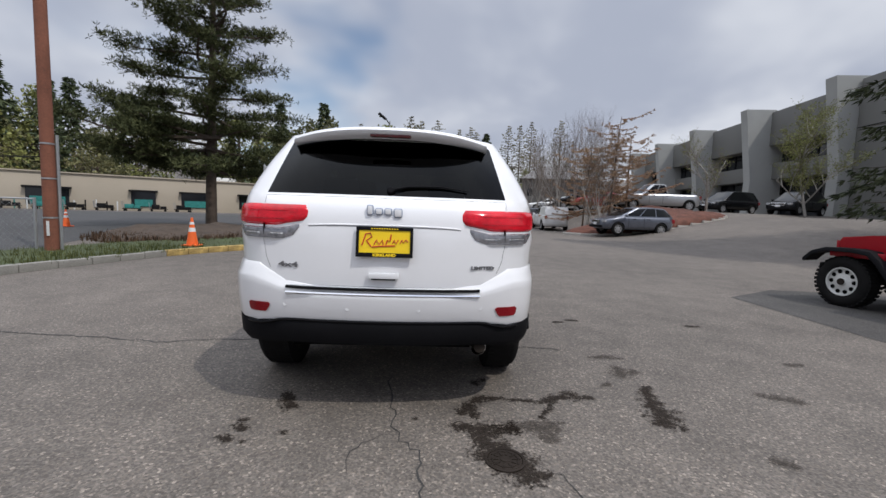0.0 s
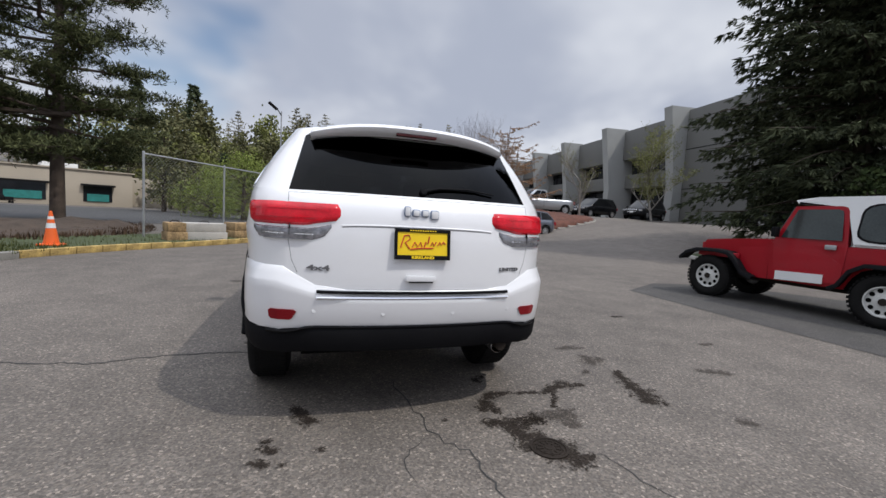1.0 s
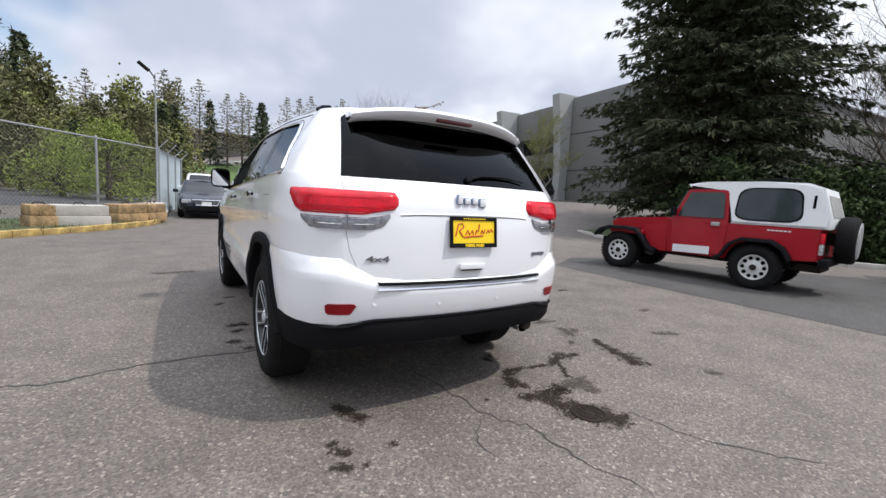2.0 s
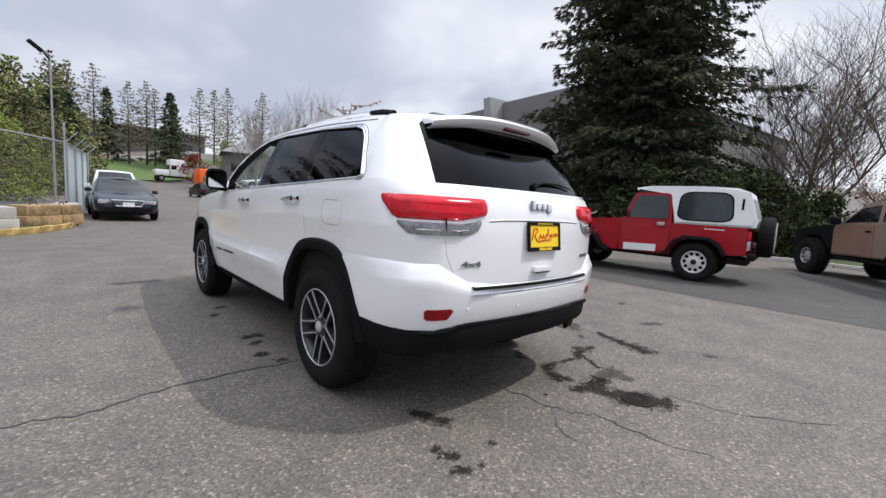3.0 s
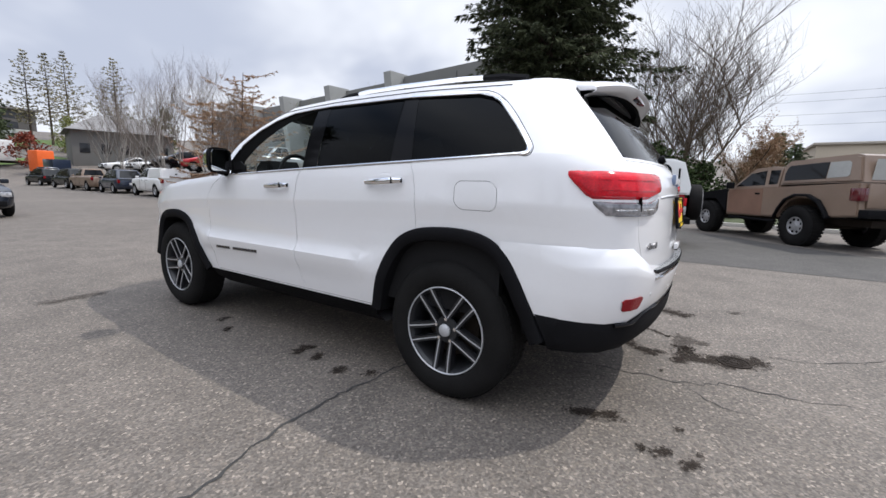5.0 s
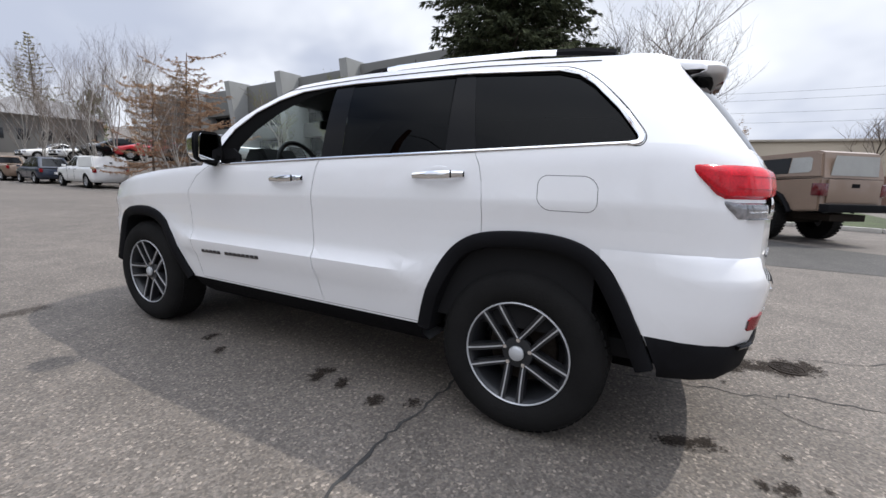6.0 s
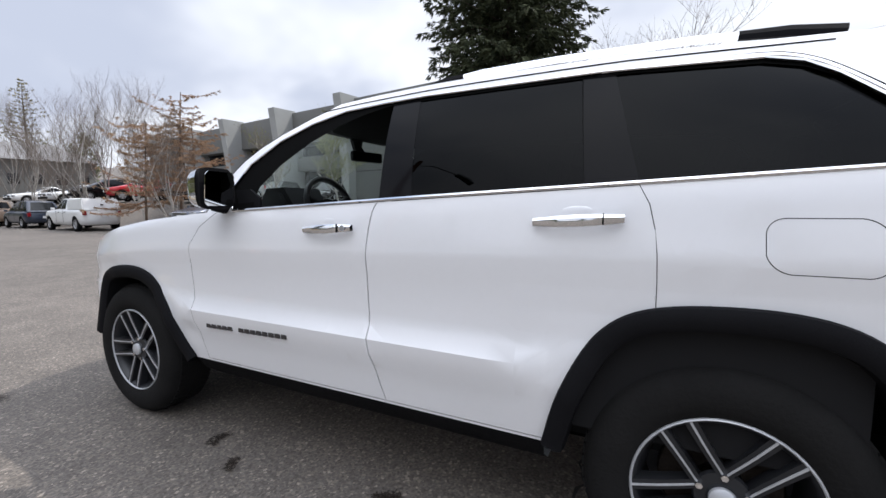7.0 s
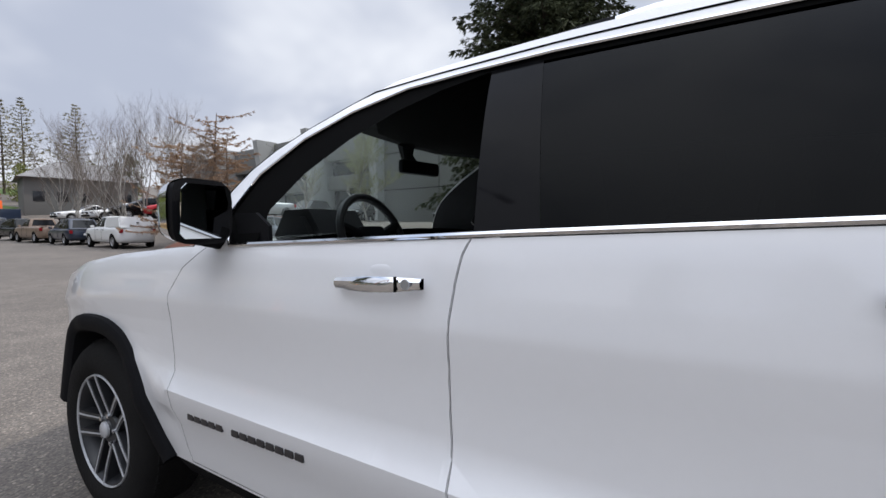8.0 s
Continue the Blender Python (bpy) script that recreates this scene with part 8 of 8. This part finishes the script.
def pine(name, label, m, height, radius, seed, first=2.4):
    """An open pine: a tall trunk, bent limbs and rounded needle clumps with sky between them."""
    rng = random.Random(seed)
    t = thing(name, label, "tree", m)
    lean = Vector((0.25, 0.0, 0))
    trunk = [Vector((0, 0, -0.4)), Vector((0.03, 0, 3)), lean * 0.6 + Vector((0, 0, 7)), lean + Vector((0, 0, 11)), lean * 1.2 + Vector((0, 0, height))]
    part("trunk", limb_mesh([(trunk, 0.27, 0.05)], 10), M_BARK, t)
    limbs, vs, fs = [], [], []
    n = 62
    for k in range(n + 13):
        low_limb = k >= n
        f = k / (n - 1) if not low_limb else (k - n) / 12 * 0.16
        z = first + (height - first) * f
        prof = min(1.0, 1.25 * (1 - f) ** 0.6)
        L = radius * prof * rng.choice((0.45, 0.75, 0.95, 1.1, 1.2)) + 0.4
        a = k * 2.399 + rng.uniform(-0.6, 0.6) if not low_limb else rng.uniform(1.7, 4.4)
        near_side = math.cos(a) > 0.1
        L *= 0.64 if near_side else 0.95 if low_limb else 0.70
        up = rng.uniform(-0.16, 0.30) - 0.18 * (1 - f)
        pts = []
        for s in range(6):
            u = s / 5
            wob = 0.12 * L * math.sin(u * 5 + k)
            pts.append(Vector((0.03 * z + math.cos(a) * L * u - math.sin(a) * wob, math.sin(a) * L * u + math.cos(a) * wob, z + up * L * u + 0.16 * L * u * u)))
        limbs.append((pts, 0.035 + 0.014 * L, 0.012))
        clumps = max(2, int(L * (1.7 if near_side and f > 0.35 else 2.9)))
        for c in range(clumps):
            u = 0.38 + 0.66 * (c + rng.random()) / clumps
            i = min(4, int(u * 5))
            p = pts[i].lerp(pts[i + 1], u * 5 - i) + Vector((rng.gauss(0, 0.10 * L), rng.gauss(0, 0.10 * L), rng.gauss(0.10, 0.07)))
            limbs.append(([pts[i], (pts[i] + p) / 2, p], 0.014, 0.006))
            for _ in range(36):
                q = p + Vector((rng.gauss(0, 0.30), rng.gauss(0, 0.30), rng.gauss(0, 0.12)))
                tuft(vs, fs, q, Vector((rng.uniform(-0.5, 0.5), rng.uniform(-0.5, 0.5), 0.35)), 0.23, rng, 7, 0.9, 0.09)
    part("limb", limb_mesh(limbs, 5), M_BARK, t)["kind"] = "stuff"
    sheet_object("crown", vs, fs, M_PINE, t, "dark green clumps of long needles", "stuff")
    return t


def grow(limbs, p, d, L, r, depth, rng, up, spread, kids):
    pts = [p]
    q, w = p.copy(), d.copy()
    seg = 4 if depth > 1 else 3
    for s in range(seg):
        w = (w + Vector((rng.gauss(0, 0.10), rng.gauss(0, 0.10), rng.gauss(0, 0.07) + up * 0.10))).normalized()
        q = q + w * (L / seg)
        pts.append(q.copy())
    limbs.append((pts, r, r * 0.55))
    if depth == 0:
        return
    for c in range(kids):
        i = 1 + int((c + rng.random()) / kids * (seg - 0.01))
        i = min(i, seg)
        a = rng.uniform(0, 6.28)
        side = Vector((math.cos(a), math.sin(a), rng.uniform(-0.1, 0.4)))
        nd = (w * (1 - spread) + side * spread + Vector((0, 0, up * 0.35))).normalized()
        grow(limbs, pts[i], nd, L * rng.uniform(0.50, 0.72), r * 0.50, depth - 1, rng, up, spread, kids)


def bare_tree(name, label, m, height, seed, bark, twig, stems=1, spread=0.5, up=0.5, kids=4, depth=4, leaves=None, leaf_n=0, leaf_size=0.12, r0=None, group="", trunk_f=0.38):
    """A leafless or budding tree grown limb by limb."""
    rng = random.Random(seed)
    t = thing(name, label, "tree", m, group)
    limbs = []
    for s in range(stems):
        a = 6.28 * s / max(1, stems) + rng.uniform(-0.3, 0.3)
        tilt = 0.0 if stems == 1 else rng.uniform(0.16, 0.42)
        d = Vector((math.cos(a) * tilt, math.sin(a) * tilt, 1)).normalized()
        grow(limbs, Vector((0, 0, -0.2)), d, height * trunk_f, r0 or height * 0.013, depth, rng, up, spread, kids)
    thick = [l for l in limbs if l[1] > 0.02]
    thin = [l for l in limbs if l[1] <= 0.02]
    part("trunk", limb_mesh(thick, 7), bark, t)
    part("twig", limb_mesh(thin, 3), twig, t)["kind"] = "stuff"
    if leaves:
        vs, fs = [], []
        for pts, r, _ in thin:
            for _ in range(leaf_n):
                p = pts[rng.randrange(len(pts))]
                tuft(vs, fs, p + Vector((rng.gauss(0, 0.08), rng.gauss(0, 0.08), rng.gauss(0, 0.08))), Vector((rng.uniform(-1, 1), rng.uniform(-1, 1), rng.uniform(-0.6, 0.8))), leaf_size, rng, 3, 0.8, 0.28)
        sheet_object("foliage", vs, fs, leaves, t, "thin young leaves", "stuff")
    return t


def larch(name, label, m, height, radius, seed):
    """A larch before its leaves: a thin leaning trunk with flat, uneven tiers of limbs full of short tan spurs."""
    rng = random.Random(seed)
    t = thing(name, label, "tree", m)
    lean = Vector((0.35, 0.0, 0))
    at = lambda z: lean * (z / height) ** 1.5 + Vector((0, 0, z))
    limbs, vs, fs = [], [], []
    part("trunk", limb_mesh([([Vector((0, 0, -0.3))] + [at(height * k / 6) for k in range(1, 7)], 0.075, 0.018)], 8), M_TWIGDARK, t)
    tiers = 19
    for k in range(tiers):
        z = height * (0.22 + 0.76 * k / (tiers - 1))
        for b in range(rng.choice((2, 3, 4, 5))):
            a = k * 2.4 + b * 1.57 + rng.uniform(-0.5, 0.5)
            L = radius * rng.choice((0.3, 0.5, 0.7, 0.9, 1.15)) * (1 - 0.38 * k / tiers)
            rise_by = rng.uniform(-0.12, 0.50)
            pts = [at(z) + Vector((math.cos(a) * L * u, math.sin(a) * L * u, L * (rise_by * u - 0.10 * math.sin(math.pi * u)))) for u in (0, 0.25, 0.5, 0.75, 1)]
            limbs.append((pts, 0.012 + 0.006 * L, 0.004))
            for q in range(int(L * 9) + 3):
                u = rng.uniform(0.15, 1.0)
                i = min(3, int(u * 4))
                p = pts[i].lerp(pts[i + 1], u * 4 - i)
                side = rng.choice((-1, 1)) * rng.uniform(0.15, 0.5) * (1.15 - u) * L * 0.55
                e = p + Vector((-math.sin(a) * side + math.cos(a) * 0.15, math.cos(a) * side + math.sin(a) * 0.15, rng.uniform(-0.12, 0.06)))
                limbs.append(([p, (p + e) / 2 + Vector((0, 0, 0.02)), e], 0.006, 0.003))
                for w in range(8):
                    c = p.lerp(e, rng.random())
                    tuft(vs, fs, c, Vector((rng.uniform(-1, 1), rng.uniform(-1, 1), rng.uniform(-0.6, 0.6))), 0.09, rng, 3, 0.8, 0.13)
    part("limb", limb_mesh(limbs, 4), M_TWIGTAN, t)["kind"] = "stuff"
    sheet_object("spur_foliage", vs, fs, M_LARCH, t, "rusty tan spurs and old needles", "stuff")
    return t


def leafy(name, label, m, height, radius, seed, leaves, bark=None, clumps=70, each=26, size=0.34, low=0.25, group=""):
    """A broad-leaved tree far off: trunk, limbs and many leaf sprays in loose clumps."""
    rng = random.Random(seed)
    t = thing(name, label, "tree", m, group)
    limbs, vs, fs = [([Vector((0, 0, -0.3)), Vector((0, 0, height * 0.6)), Vector((0.2, 0, height * 0.95))], radius * 0.06 + 0.05, 0.03)], [], []
    for _ in range(clumps):
        f = rng.random()
        z = height * (low + (1 - low) * f)
        rad = radius * (math.sin(math.pi * min(1, 0.25 + 0.75 * f)) ** 0.7) * math.sqrt(rng.random())
        a = rng.uniform(0, 6.28)
        c = Vector((math.cos(a) * rad, math.sin(a) * rad, z))
        if rng.random() < 0.5:
            limbs.append(([Vector((0, 0, z * 0.75)), c * 0.5 + Vector((0, 0, z * 0.42)), c], 0.05, 0.015))
        for _ in range(each):
            p = c + Vector((rng.gauss(0, radius * 0.15), rng.gauss(0, radius * 0.15), rng.gauss(0, radius * 0.13)))
            tuft(vs, fs, p, Vector((rng.uniform(-1, 1), rng.uniform(-1, 1), rng.uniform(-0.5, 1))), size, rng, 4, 0.8, 0.30)
    part("trunk", limb_mesh(limbs, 5), bark or M_BARK, t)
    sheet_object("crown", vs, fs, leaves, t, "", "stuff")
    return t


def build_near_trees():
    pine("pine_tree", "tall dark green pine with open clumped branches on a bark mound", pose(-10.1, 17.6, 0.1), 15.5, 4.5, 7, 2.6)
    spruce("spruce_tree", "large dark spruce with drooping branches behind the red off-road vehicle", on_ground(18.2, 6.8, 0), 23.2, 5.7, 3, M_SPRUCE, 46, 11, 1.0, 3.1, size=0.32, wild=0.34, sag=1.2, thin=0.09, fan=7, skirt=0.70)
    larch("larch_tree", "bare tan larch with flat tiers of twigs in the planting bed", on_ground(12.5, 24.3, -20), 7.4, 2.6, 27)
    b0 = bare_tree("birch_tree", "bare pale-barked birch with upright grey twigs", on_ground(12.4, 27.6, 0), 9.6, 31, M_PALEBARK, M_TWIG, 3, 0.40, 0.55, 4, 5, r0=0.05, group="bare birches", trunk_f=0.42)
    for x, y, a, s in ((11.2, 22.8, 70, 0.72), (12.2, 33.6, 140, 1.0), (12.6, 38.0, 220, 1.05), (12.4, 42.5, 300, 1.1), (13.6, 30.6, 20, 0.9), (14.2, 35.6, 170, 1.05), (13.2, 48.0, 250, 1.15), (12.9, 24.6, 110, 0.72)):
        c = copy_thing(b0, on_ground(x, y, a) @ Matrix.Scale(s, 4))
    for i, (x, y, h) in enumerate(((11.0, 25.0, 5.8), (14.1, 25.3, 5.2))):
        larch("larch_tree", "bare rusty-tan larch with fine drooping twigs by the planting bed", on_ground(x, y, 60 * i), h, 3.0, 50 + i)
    bare_tree("birch_tree", "slender white-barked birch with thin yellow-green leaves", on_ground(18.6, 23.4, 0), 6.2, 61, M_PALEBARK, M_TWIG, 1, 0.5, 0.4, 4, 4, M_SPRING, 2, 0.07, 0.09, trunk_f=0.5)
    bare_tree("birch_tree", "white-barked birch with fresh yellow-green leaves before the office building", on_ground(27.0, 25.2, 0), 8.6, 63, M_PALEBARK, M_TWIG, 1, 0.55, 0.3, 5, 4, M_SPRING, 9, 0.085, 0.10, trunk_f=0.5)
    bare_tree("maple_tree", "wide leafless tree with many upswept branches", on_ground(22.0, 0.9, 0), 12.5, 71, M_TWIGDARK, M_TWIGMID, 5, 0.50, 0.42, 6, 4, r0=0.07, trunk_f=0.40)
    bare_tree("shrub_tree", "low budding tree with orange-tan twigs", on_ground(24.0, -2.0, 0), 6.5, 72, M_BARK, M_TWIGTAN, 5, 0.5, 0.4, 4, 4, M_LARCH, 4, 0.07, 0.06)
    rng = random.Random(8)
    for i, (x, y, h, r) in enumerate(((15.8, 2.4, 2.7, 1.5), (17.2, 0.6, 2.2, 1.3), (14.9, 4.6, 2.9, 1.6), (17.0, 5.0, 3.4, 1.9), (20.2, 3.0, 3.2, 1.8), (17.6, 1.6, 2.7, 1.7), (19.8, -0.2, 2.2, 1.6))):
        leafy("shrub", "dense dark green evergreen shrub behind the parked vehicles", on_ground(x, y, 0), h, r, 80 + i, M_SHRUB, None, 60, 24, 0.15, 0.05, "evergreen shrubs")
    for i, (x, y, h) in enumerate(((42.0, -4.3, 6.0), (43.5, -5.6, 5.2), (41.0, -2.9, 4.6))):
        spruce("conifer", "small dark conifer beyond the parked pickup", on_ground(x, y, 0), h, 2.0, 90 + i, M_FARPINE, 26, 6, 0.2, 1.0, group="small conifers", wild=0.4, size=0.36)
    bare_tree("maple_tree", "small leafless tree beyond a house", on_ground(48.0, -17.0, 0), 11.0, 95, M_BARK, M_TWIG, 2, 0.5, 0.5, 4, 4)


def build_woods():
    """Woods and hillside beyond the road, from a few trees copied with turns and sizes."""
    con = [spruce("conifer", "tall dark conifer on the wooded slope", on_ground(-19 - 9 * i, 78 + 3 * i, 0), 19, 3.4, 100 + i, M_FARPINE, 38, 4, 2.0, 0.36, group="far conifers", size=0.92, thin=0.17, fan=4, wild=0.62, sag=1.2) for i in range(2)]
    gre = [leafy("broadleaf_tree", "fresh yellow-green tree on the wooded slope", on_ground(-8 - 8 * i, 70 + 3 * i, 0), 12.5, 4.2, 120 + i, (M_WOODS, M_SPRING)[i], None, 54, 18, 0.46, 0.08, "far broadleaf trees") for i in range(2)]
    tall = spruce("tall_tree", "tall thin sparsely leaved tree on the wooded slope", on_ground(-14, 90, 0), 16.5, 3.5, 143, M_HAZE, 20, 4, 3.5, 0.42, group="far thin trees", size=0.50, thin=0.17, fan=3, wild=0.88, sag=-0.7, bark=M_TWIG, text="thin hazy young leaves")
    rng = random.Random(77)
    spots = []
    for k in range(90):
        b = radians(-62 + 60 * (k % 45) / 44 + rng.uniform(-0.8, 0.8))
        d = rng.uniform(62, 82) if k < 45 else rng.uniform(88, 118)
        spots.append((d * math.sin(b), d * math.cos(b)))
    for i, (x, y) in enumerate(spots):
        if -40 < x < -18 and 36 < y < 68:
            continue
        src = rng.choice([con[0], con[1], gre[0], gre[1], gre[1], tall, tall, tall, tall, gre[0]])
        s = rng.uniform(0.70, 1.05) * (1.12 if src in gre else 0.55 if src in con else 0.70) * (1.22 if i >= 45 else 0.85)
        copy_thing(src, on_ground(x, y, rng.uniform(0, 360)) @ Matrix.Diagonal((s * rng.uniform(0.9, 1.2), s, s * rng.uniform(0.85, 1.15), 1)))
    for x, y, s, src in ((-1.0, 95, 1.10, tall), (3.0, 108, 1.16, tall), (5.5, 116, 0.8, con[1]), (8.9, 112, 1.04, tall), (12.1, 112, 1.07, tall), (15.0, 103, 0.82, con[0]), (13.2, 109, 0.98, tall), (16.6, 108, 0.7, con[1]), (22, 110, 1.02, tall), (25, 110, 1.02, tall), (30, 118, 1.10, tall), (-3, 84, 1.10, tall), (-53, 52, 0.95, con[0]), (-50, 56, 0.85, con[1]), (-57, 48, 1.0, con[1]), (-57.5, 69, 0.95, con[0]), (-1.5, 47, 0.46, con[0]), (-2.6, 51, 0.5, con[1]),
                         (36, 110, 1.10, tall), (41, 100, 0.7, gre[0]), (24, 98, 0.5, gre[1]), (28, 92, 0.5, gre[0]), (33, 95, 0.55, gre[0]),
                         (-62, 40, 1.0, con[0]), (-70, 36, 1.1, con[1]), (-76, 44, 1.0, con[0]), (-56, 55, 0.8, con[1]), (-48, 62, 0.62, gre[1])):
        copy_thing(src, on_ground(x, y, rng.uniform(0, 360)) @ Matrix.Scale(s, 4))
    for k in range(30):
        b = radians(-17.5 + 15.5 * (k % 15) / 14 + rng.uniform(-0.4, 0.4))
        d = rng.uniform(43, 56) if k < 15 else rng.uniform(60, 78)
        src = rng.choice([gre[0], gre[1], gre[1], con[1], gre[0], tall])
        s = rng.uniform(0.62, 0.92) * (0.8 if k < 15 else 1.0) * (1.0 if src in gre else 0.52 if k < 15 else 0.66)
        copy_thing(src, on_ground(d * math.sin(b), d * math.cos(b), rng.uniform(0, 360)) @ Matrix.Diagonal((s * 1.1, s * 1.1, s, 1)))
    # unseen trees added behind the viewer, only to give windows and mirrors reflections
    for x, y, s, src in ((-34, -6, 0.75, con[0]), (-40, 3, 0.8, con[1]), (-44, -20, 0.7, gre[0]), (4, -40, 0.8, con[0]), (-8, -44, 0.8, gre[0]), (17, -38, 0.8, con[1]), (-24, -36, 0.9, con[0])):
        copy_thing(src, on_ground(x, y, rng.uniform(0, 360)) @ Matrix.Scale(s, 4))


def build_far_houses():
    h = thing("house", "grey hip-roofed building behind bare trees", "house", on_ground(27.0, 84.0, -12))
    part("wall", boxes((-6.5, 6.5, -6, 6, -1, 4.6), bevel=0.05), M_CONCRETE, h)
    roof = bmesh.new()
    a = [roof.verts.new(p) for p in ((-7.2, -6.8, 4.5), (7.2, -6.8, 4.5), (7.2, 6.8, 4.5), (-7.2, 6.8, 4.5))]
    b = [roof.verts.new(p) for p in ((-2.6, 0, 7.5), (2.6, 0, 7.5))]
    for f in ((a[0], a[1], b[1], b[0]), (a[1], a[2], b[1]), (a[2], a[3], b[0], b[1]), (a[3], a[0], b[0]), tuple(a[::-1])):
        roof.faces.new(f)
    part("roof", roof, M_ROOF, h, "grey shingle roof", angle=10)
    for x in (-5, -2.5, 0, 2.5, 5):
        part("window", boxes((x - 0.6, x + 0.6, -6.05, -5.95, 1.2, 2.6), bevel=0.02), M_DARKGLASS, h)
    k = thing("hill_house", "dark timber houses on the hill among tall trees", "house", on_ground(19.0, 147.0, 8))
    part("wall", boxes((-24, 11, -5, 5, -2, 4.6), bevel=0.1), M_HOUSEDARK, k)
    part("roof", boxes((-25, 12, -6, 6, 4.6, 5.1), bevel=0.1), M_ROOF, k)
    for x in range(-22, 10, 4):
        for z in (0.2, 2.5):
            part("window", boxes((x - 1.5, x + 1.5, -5.05, -4.95, z, z + 1.5)), M_DARKGLASS, k)
    leafy("shrub", "russet-red leafed shrub at the road's end", on_ground(15.6, 83.0, 0), 4.6, 2.4, 301, M_RUSSET, None, 30, 22, 0.3, 0.1)
    leafy("shrub", "bright yellow-green willow shrub behind the chain link fence", on_ground(-4.9, 29.8, 0), 4.3, 2.7, 302, M_WILLOW, None, 90, 60, 0.10, 0.06)
    leafy("shrub", "bright yellow-green willow shrub behind the chain link fence", on_ground(-7.6, 33.0, 0), 3.6, 2.4, 303, M_WILLOW, None, 70, 50, 0.10, 0.06)
    g = thing("house", "beige flat-roofed building with a brick base beyond the pickup", "house", on_ground(55.0, -13.0, 0))
    part("wall", boxes((-7, 7, -14.4, 5.6, -0.5, 5.5), bevel=0.05), M_BEIGE, g)
    part("brick_base", boxes((-7.06, 7.06, -14.46, 5.66, -0.5, 2.5), bevel=0.03), M_BRICK, g, "reddish brown brick lower wall")
    part("roof", boxes((-7.2, 7.2, -14.6, 5.8, 5.5, 5.72), bevel=0.04), M_PALEROOF, g, "pale flat roof edge")
    for x, y in ((43.0, 14.0), (40.0, -38.0)):
        u = thing("utility_pole", "tall wooden utility pole carrying cables beyond the trees", "pole", on_ground(x, y, 0), "far utility poles")
        part("shaft", tubes([[(0, 0, -0.3), (0, 0, 10.4)]], [0.15, 0.11], 10), M_POLEWOOD, u)
        part("crossarm", boxes((-0.9, 0.9, -0.05, 0.05, 9.6, 9.72)), M_POLEWOOD, u)
    for z in (9.7, 9.1, 8.1, 7.3):
        pts = [Vector((43.0 - 3.0 * i / 20, 14.0 - 52.0 * i / 20, z - 0.8 * math.sin(math.pi * i / 20))) for i in range(21)]
        tagged(part("cable", tubes([pts], 0.008, 4), M_RUBBER), "thin black overhead cable between utility poles", "cable", "overhead cables")
    # grassy bank at the road's end
    bm = bmesh.new()
    rows = []
    for y in (88, 96, 106, 118):
        rows.append([Vector((x, y, rise(x, y) + 0.05)) for x in (-12, -4, 4, 12, 20, 30, 44)])
    grid(bm, rows)
    bmesh.ops.recalc_face_normals(bm, faces=bm.faces)
    tagged(part("grass_bank", bm, M_LAWN), "bright green grassy bank at the road's end", "grass", kind="structure")
    # slope under the woods
    bm = bmesh.new()
    rows = []
    for d in (60, 70, 84, 100, 125):
        rows.append([Vector((d * math.sin(radians(b)), d * math.cos(radians(b)), rise(d * math.sin(radians(b)), d * math.cos(radians(b))) + 0.04)) for b in range(-75, 1, 5)])
    grid(bm, rows)
    bmesh.ops.recalc_face_normals(bm, faces=bm.faces)
    tagged(part("wood_floor", bm, M_GRASS), "rough grass under the far woods", "grass", kind="structure")
    # strip of lawn behind the parked pickup
    bm = bmesh.new()
    rows = [[Vector((x, y, rise(x, y) + 0.03)) for x, y in line] for line in ([(13.0, -8.0), (14.4, -3.2), (15.0, 0.0), (13.2, 3.0), (12.2, 6.5), (13.5, 9.5)], [(30, -10), (30, -4), (28, 0), (26, 4), (25, 8), (24, 11)])]
    grid(bm, rows)
    bmesh.ops.recalc_face_normals(bm, faces=bm.faces)
    tagged(part("lawn", bm, M_GRASS), "strip of rough grass behind the parked vehicles", "grass", kind="structure")
    kerb_run("kerb", [(13.0, -8.0), (14.4, -3.2), (15.0, 0.0), (13.2, 3.0), (12.2, 6.5), (13.5, 9.5)], M_BLOCK, "grey concrete kerb along the lawn")


M_LARCH = foliage("larch_twigs", (0.24, 0.155, 0.10), (0.42, 0.30, 0.20))
M_ROOF = mat("grey_shingles", (0.20, 0.195, 0.195), 0.95, vary=0.2, scale=0.8, fine=8)
M_HOUSEDARK = mat("dark_timber", (0.09, 0.085, 0.08), 0.8, vary=0.2)
M_RUSSET = foliage("russet_leaves", (0.14, 0.03, 0.022), (0.30, 0.09, 0.06))
M_TWIGMID = mat("red_brown_twig", (0.095, 0.070, 0.052), 0.9, vary=0.35)
M_PALEROOF = mat("pale_roofing", (0.40, 0.36, 0.31), 0.9, vary=0.12, scale=0.6, fine=10)
M_BRICK = mat("brown_brick", (0.17, 0.10, 0.075), 0.9, vary=0.2, scale=0.8, fine=14)
M_HAZE = foliage("thin_spring_leaves", (0.15, 0.135, 0.085), (0.31, 0.28, 0.175))
M_WILLOW = foliage("willow_leaves", (0.14, 0.19, 0.045), (0.33, 0.38, 0.11))
# dark tones lifted above the near pine's, distance haze put into the needles
M_FARPINE = foliage("far_pine_needles", (0.042, 0.058, 0.034), (0.10, 0.12, 0.062))
M_LAWN = mat("bright_lawn", (0.085, 0.135, 0.032), 0.95, vary=0.3, scale=0.8, fine=20, bump=0.5)
build_near_trees()
build_woods()
build_far_houses()
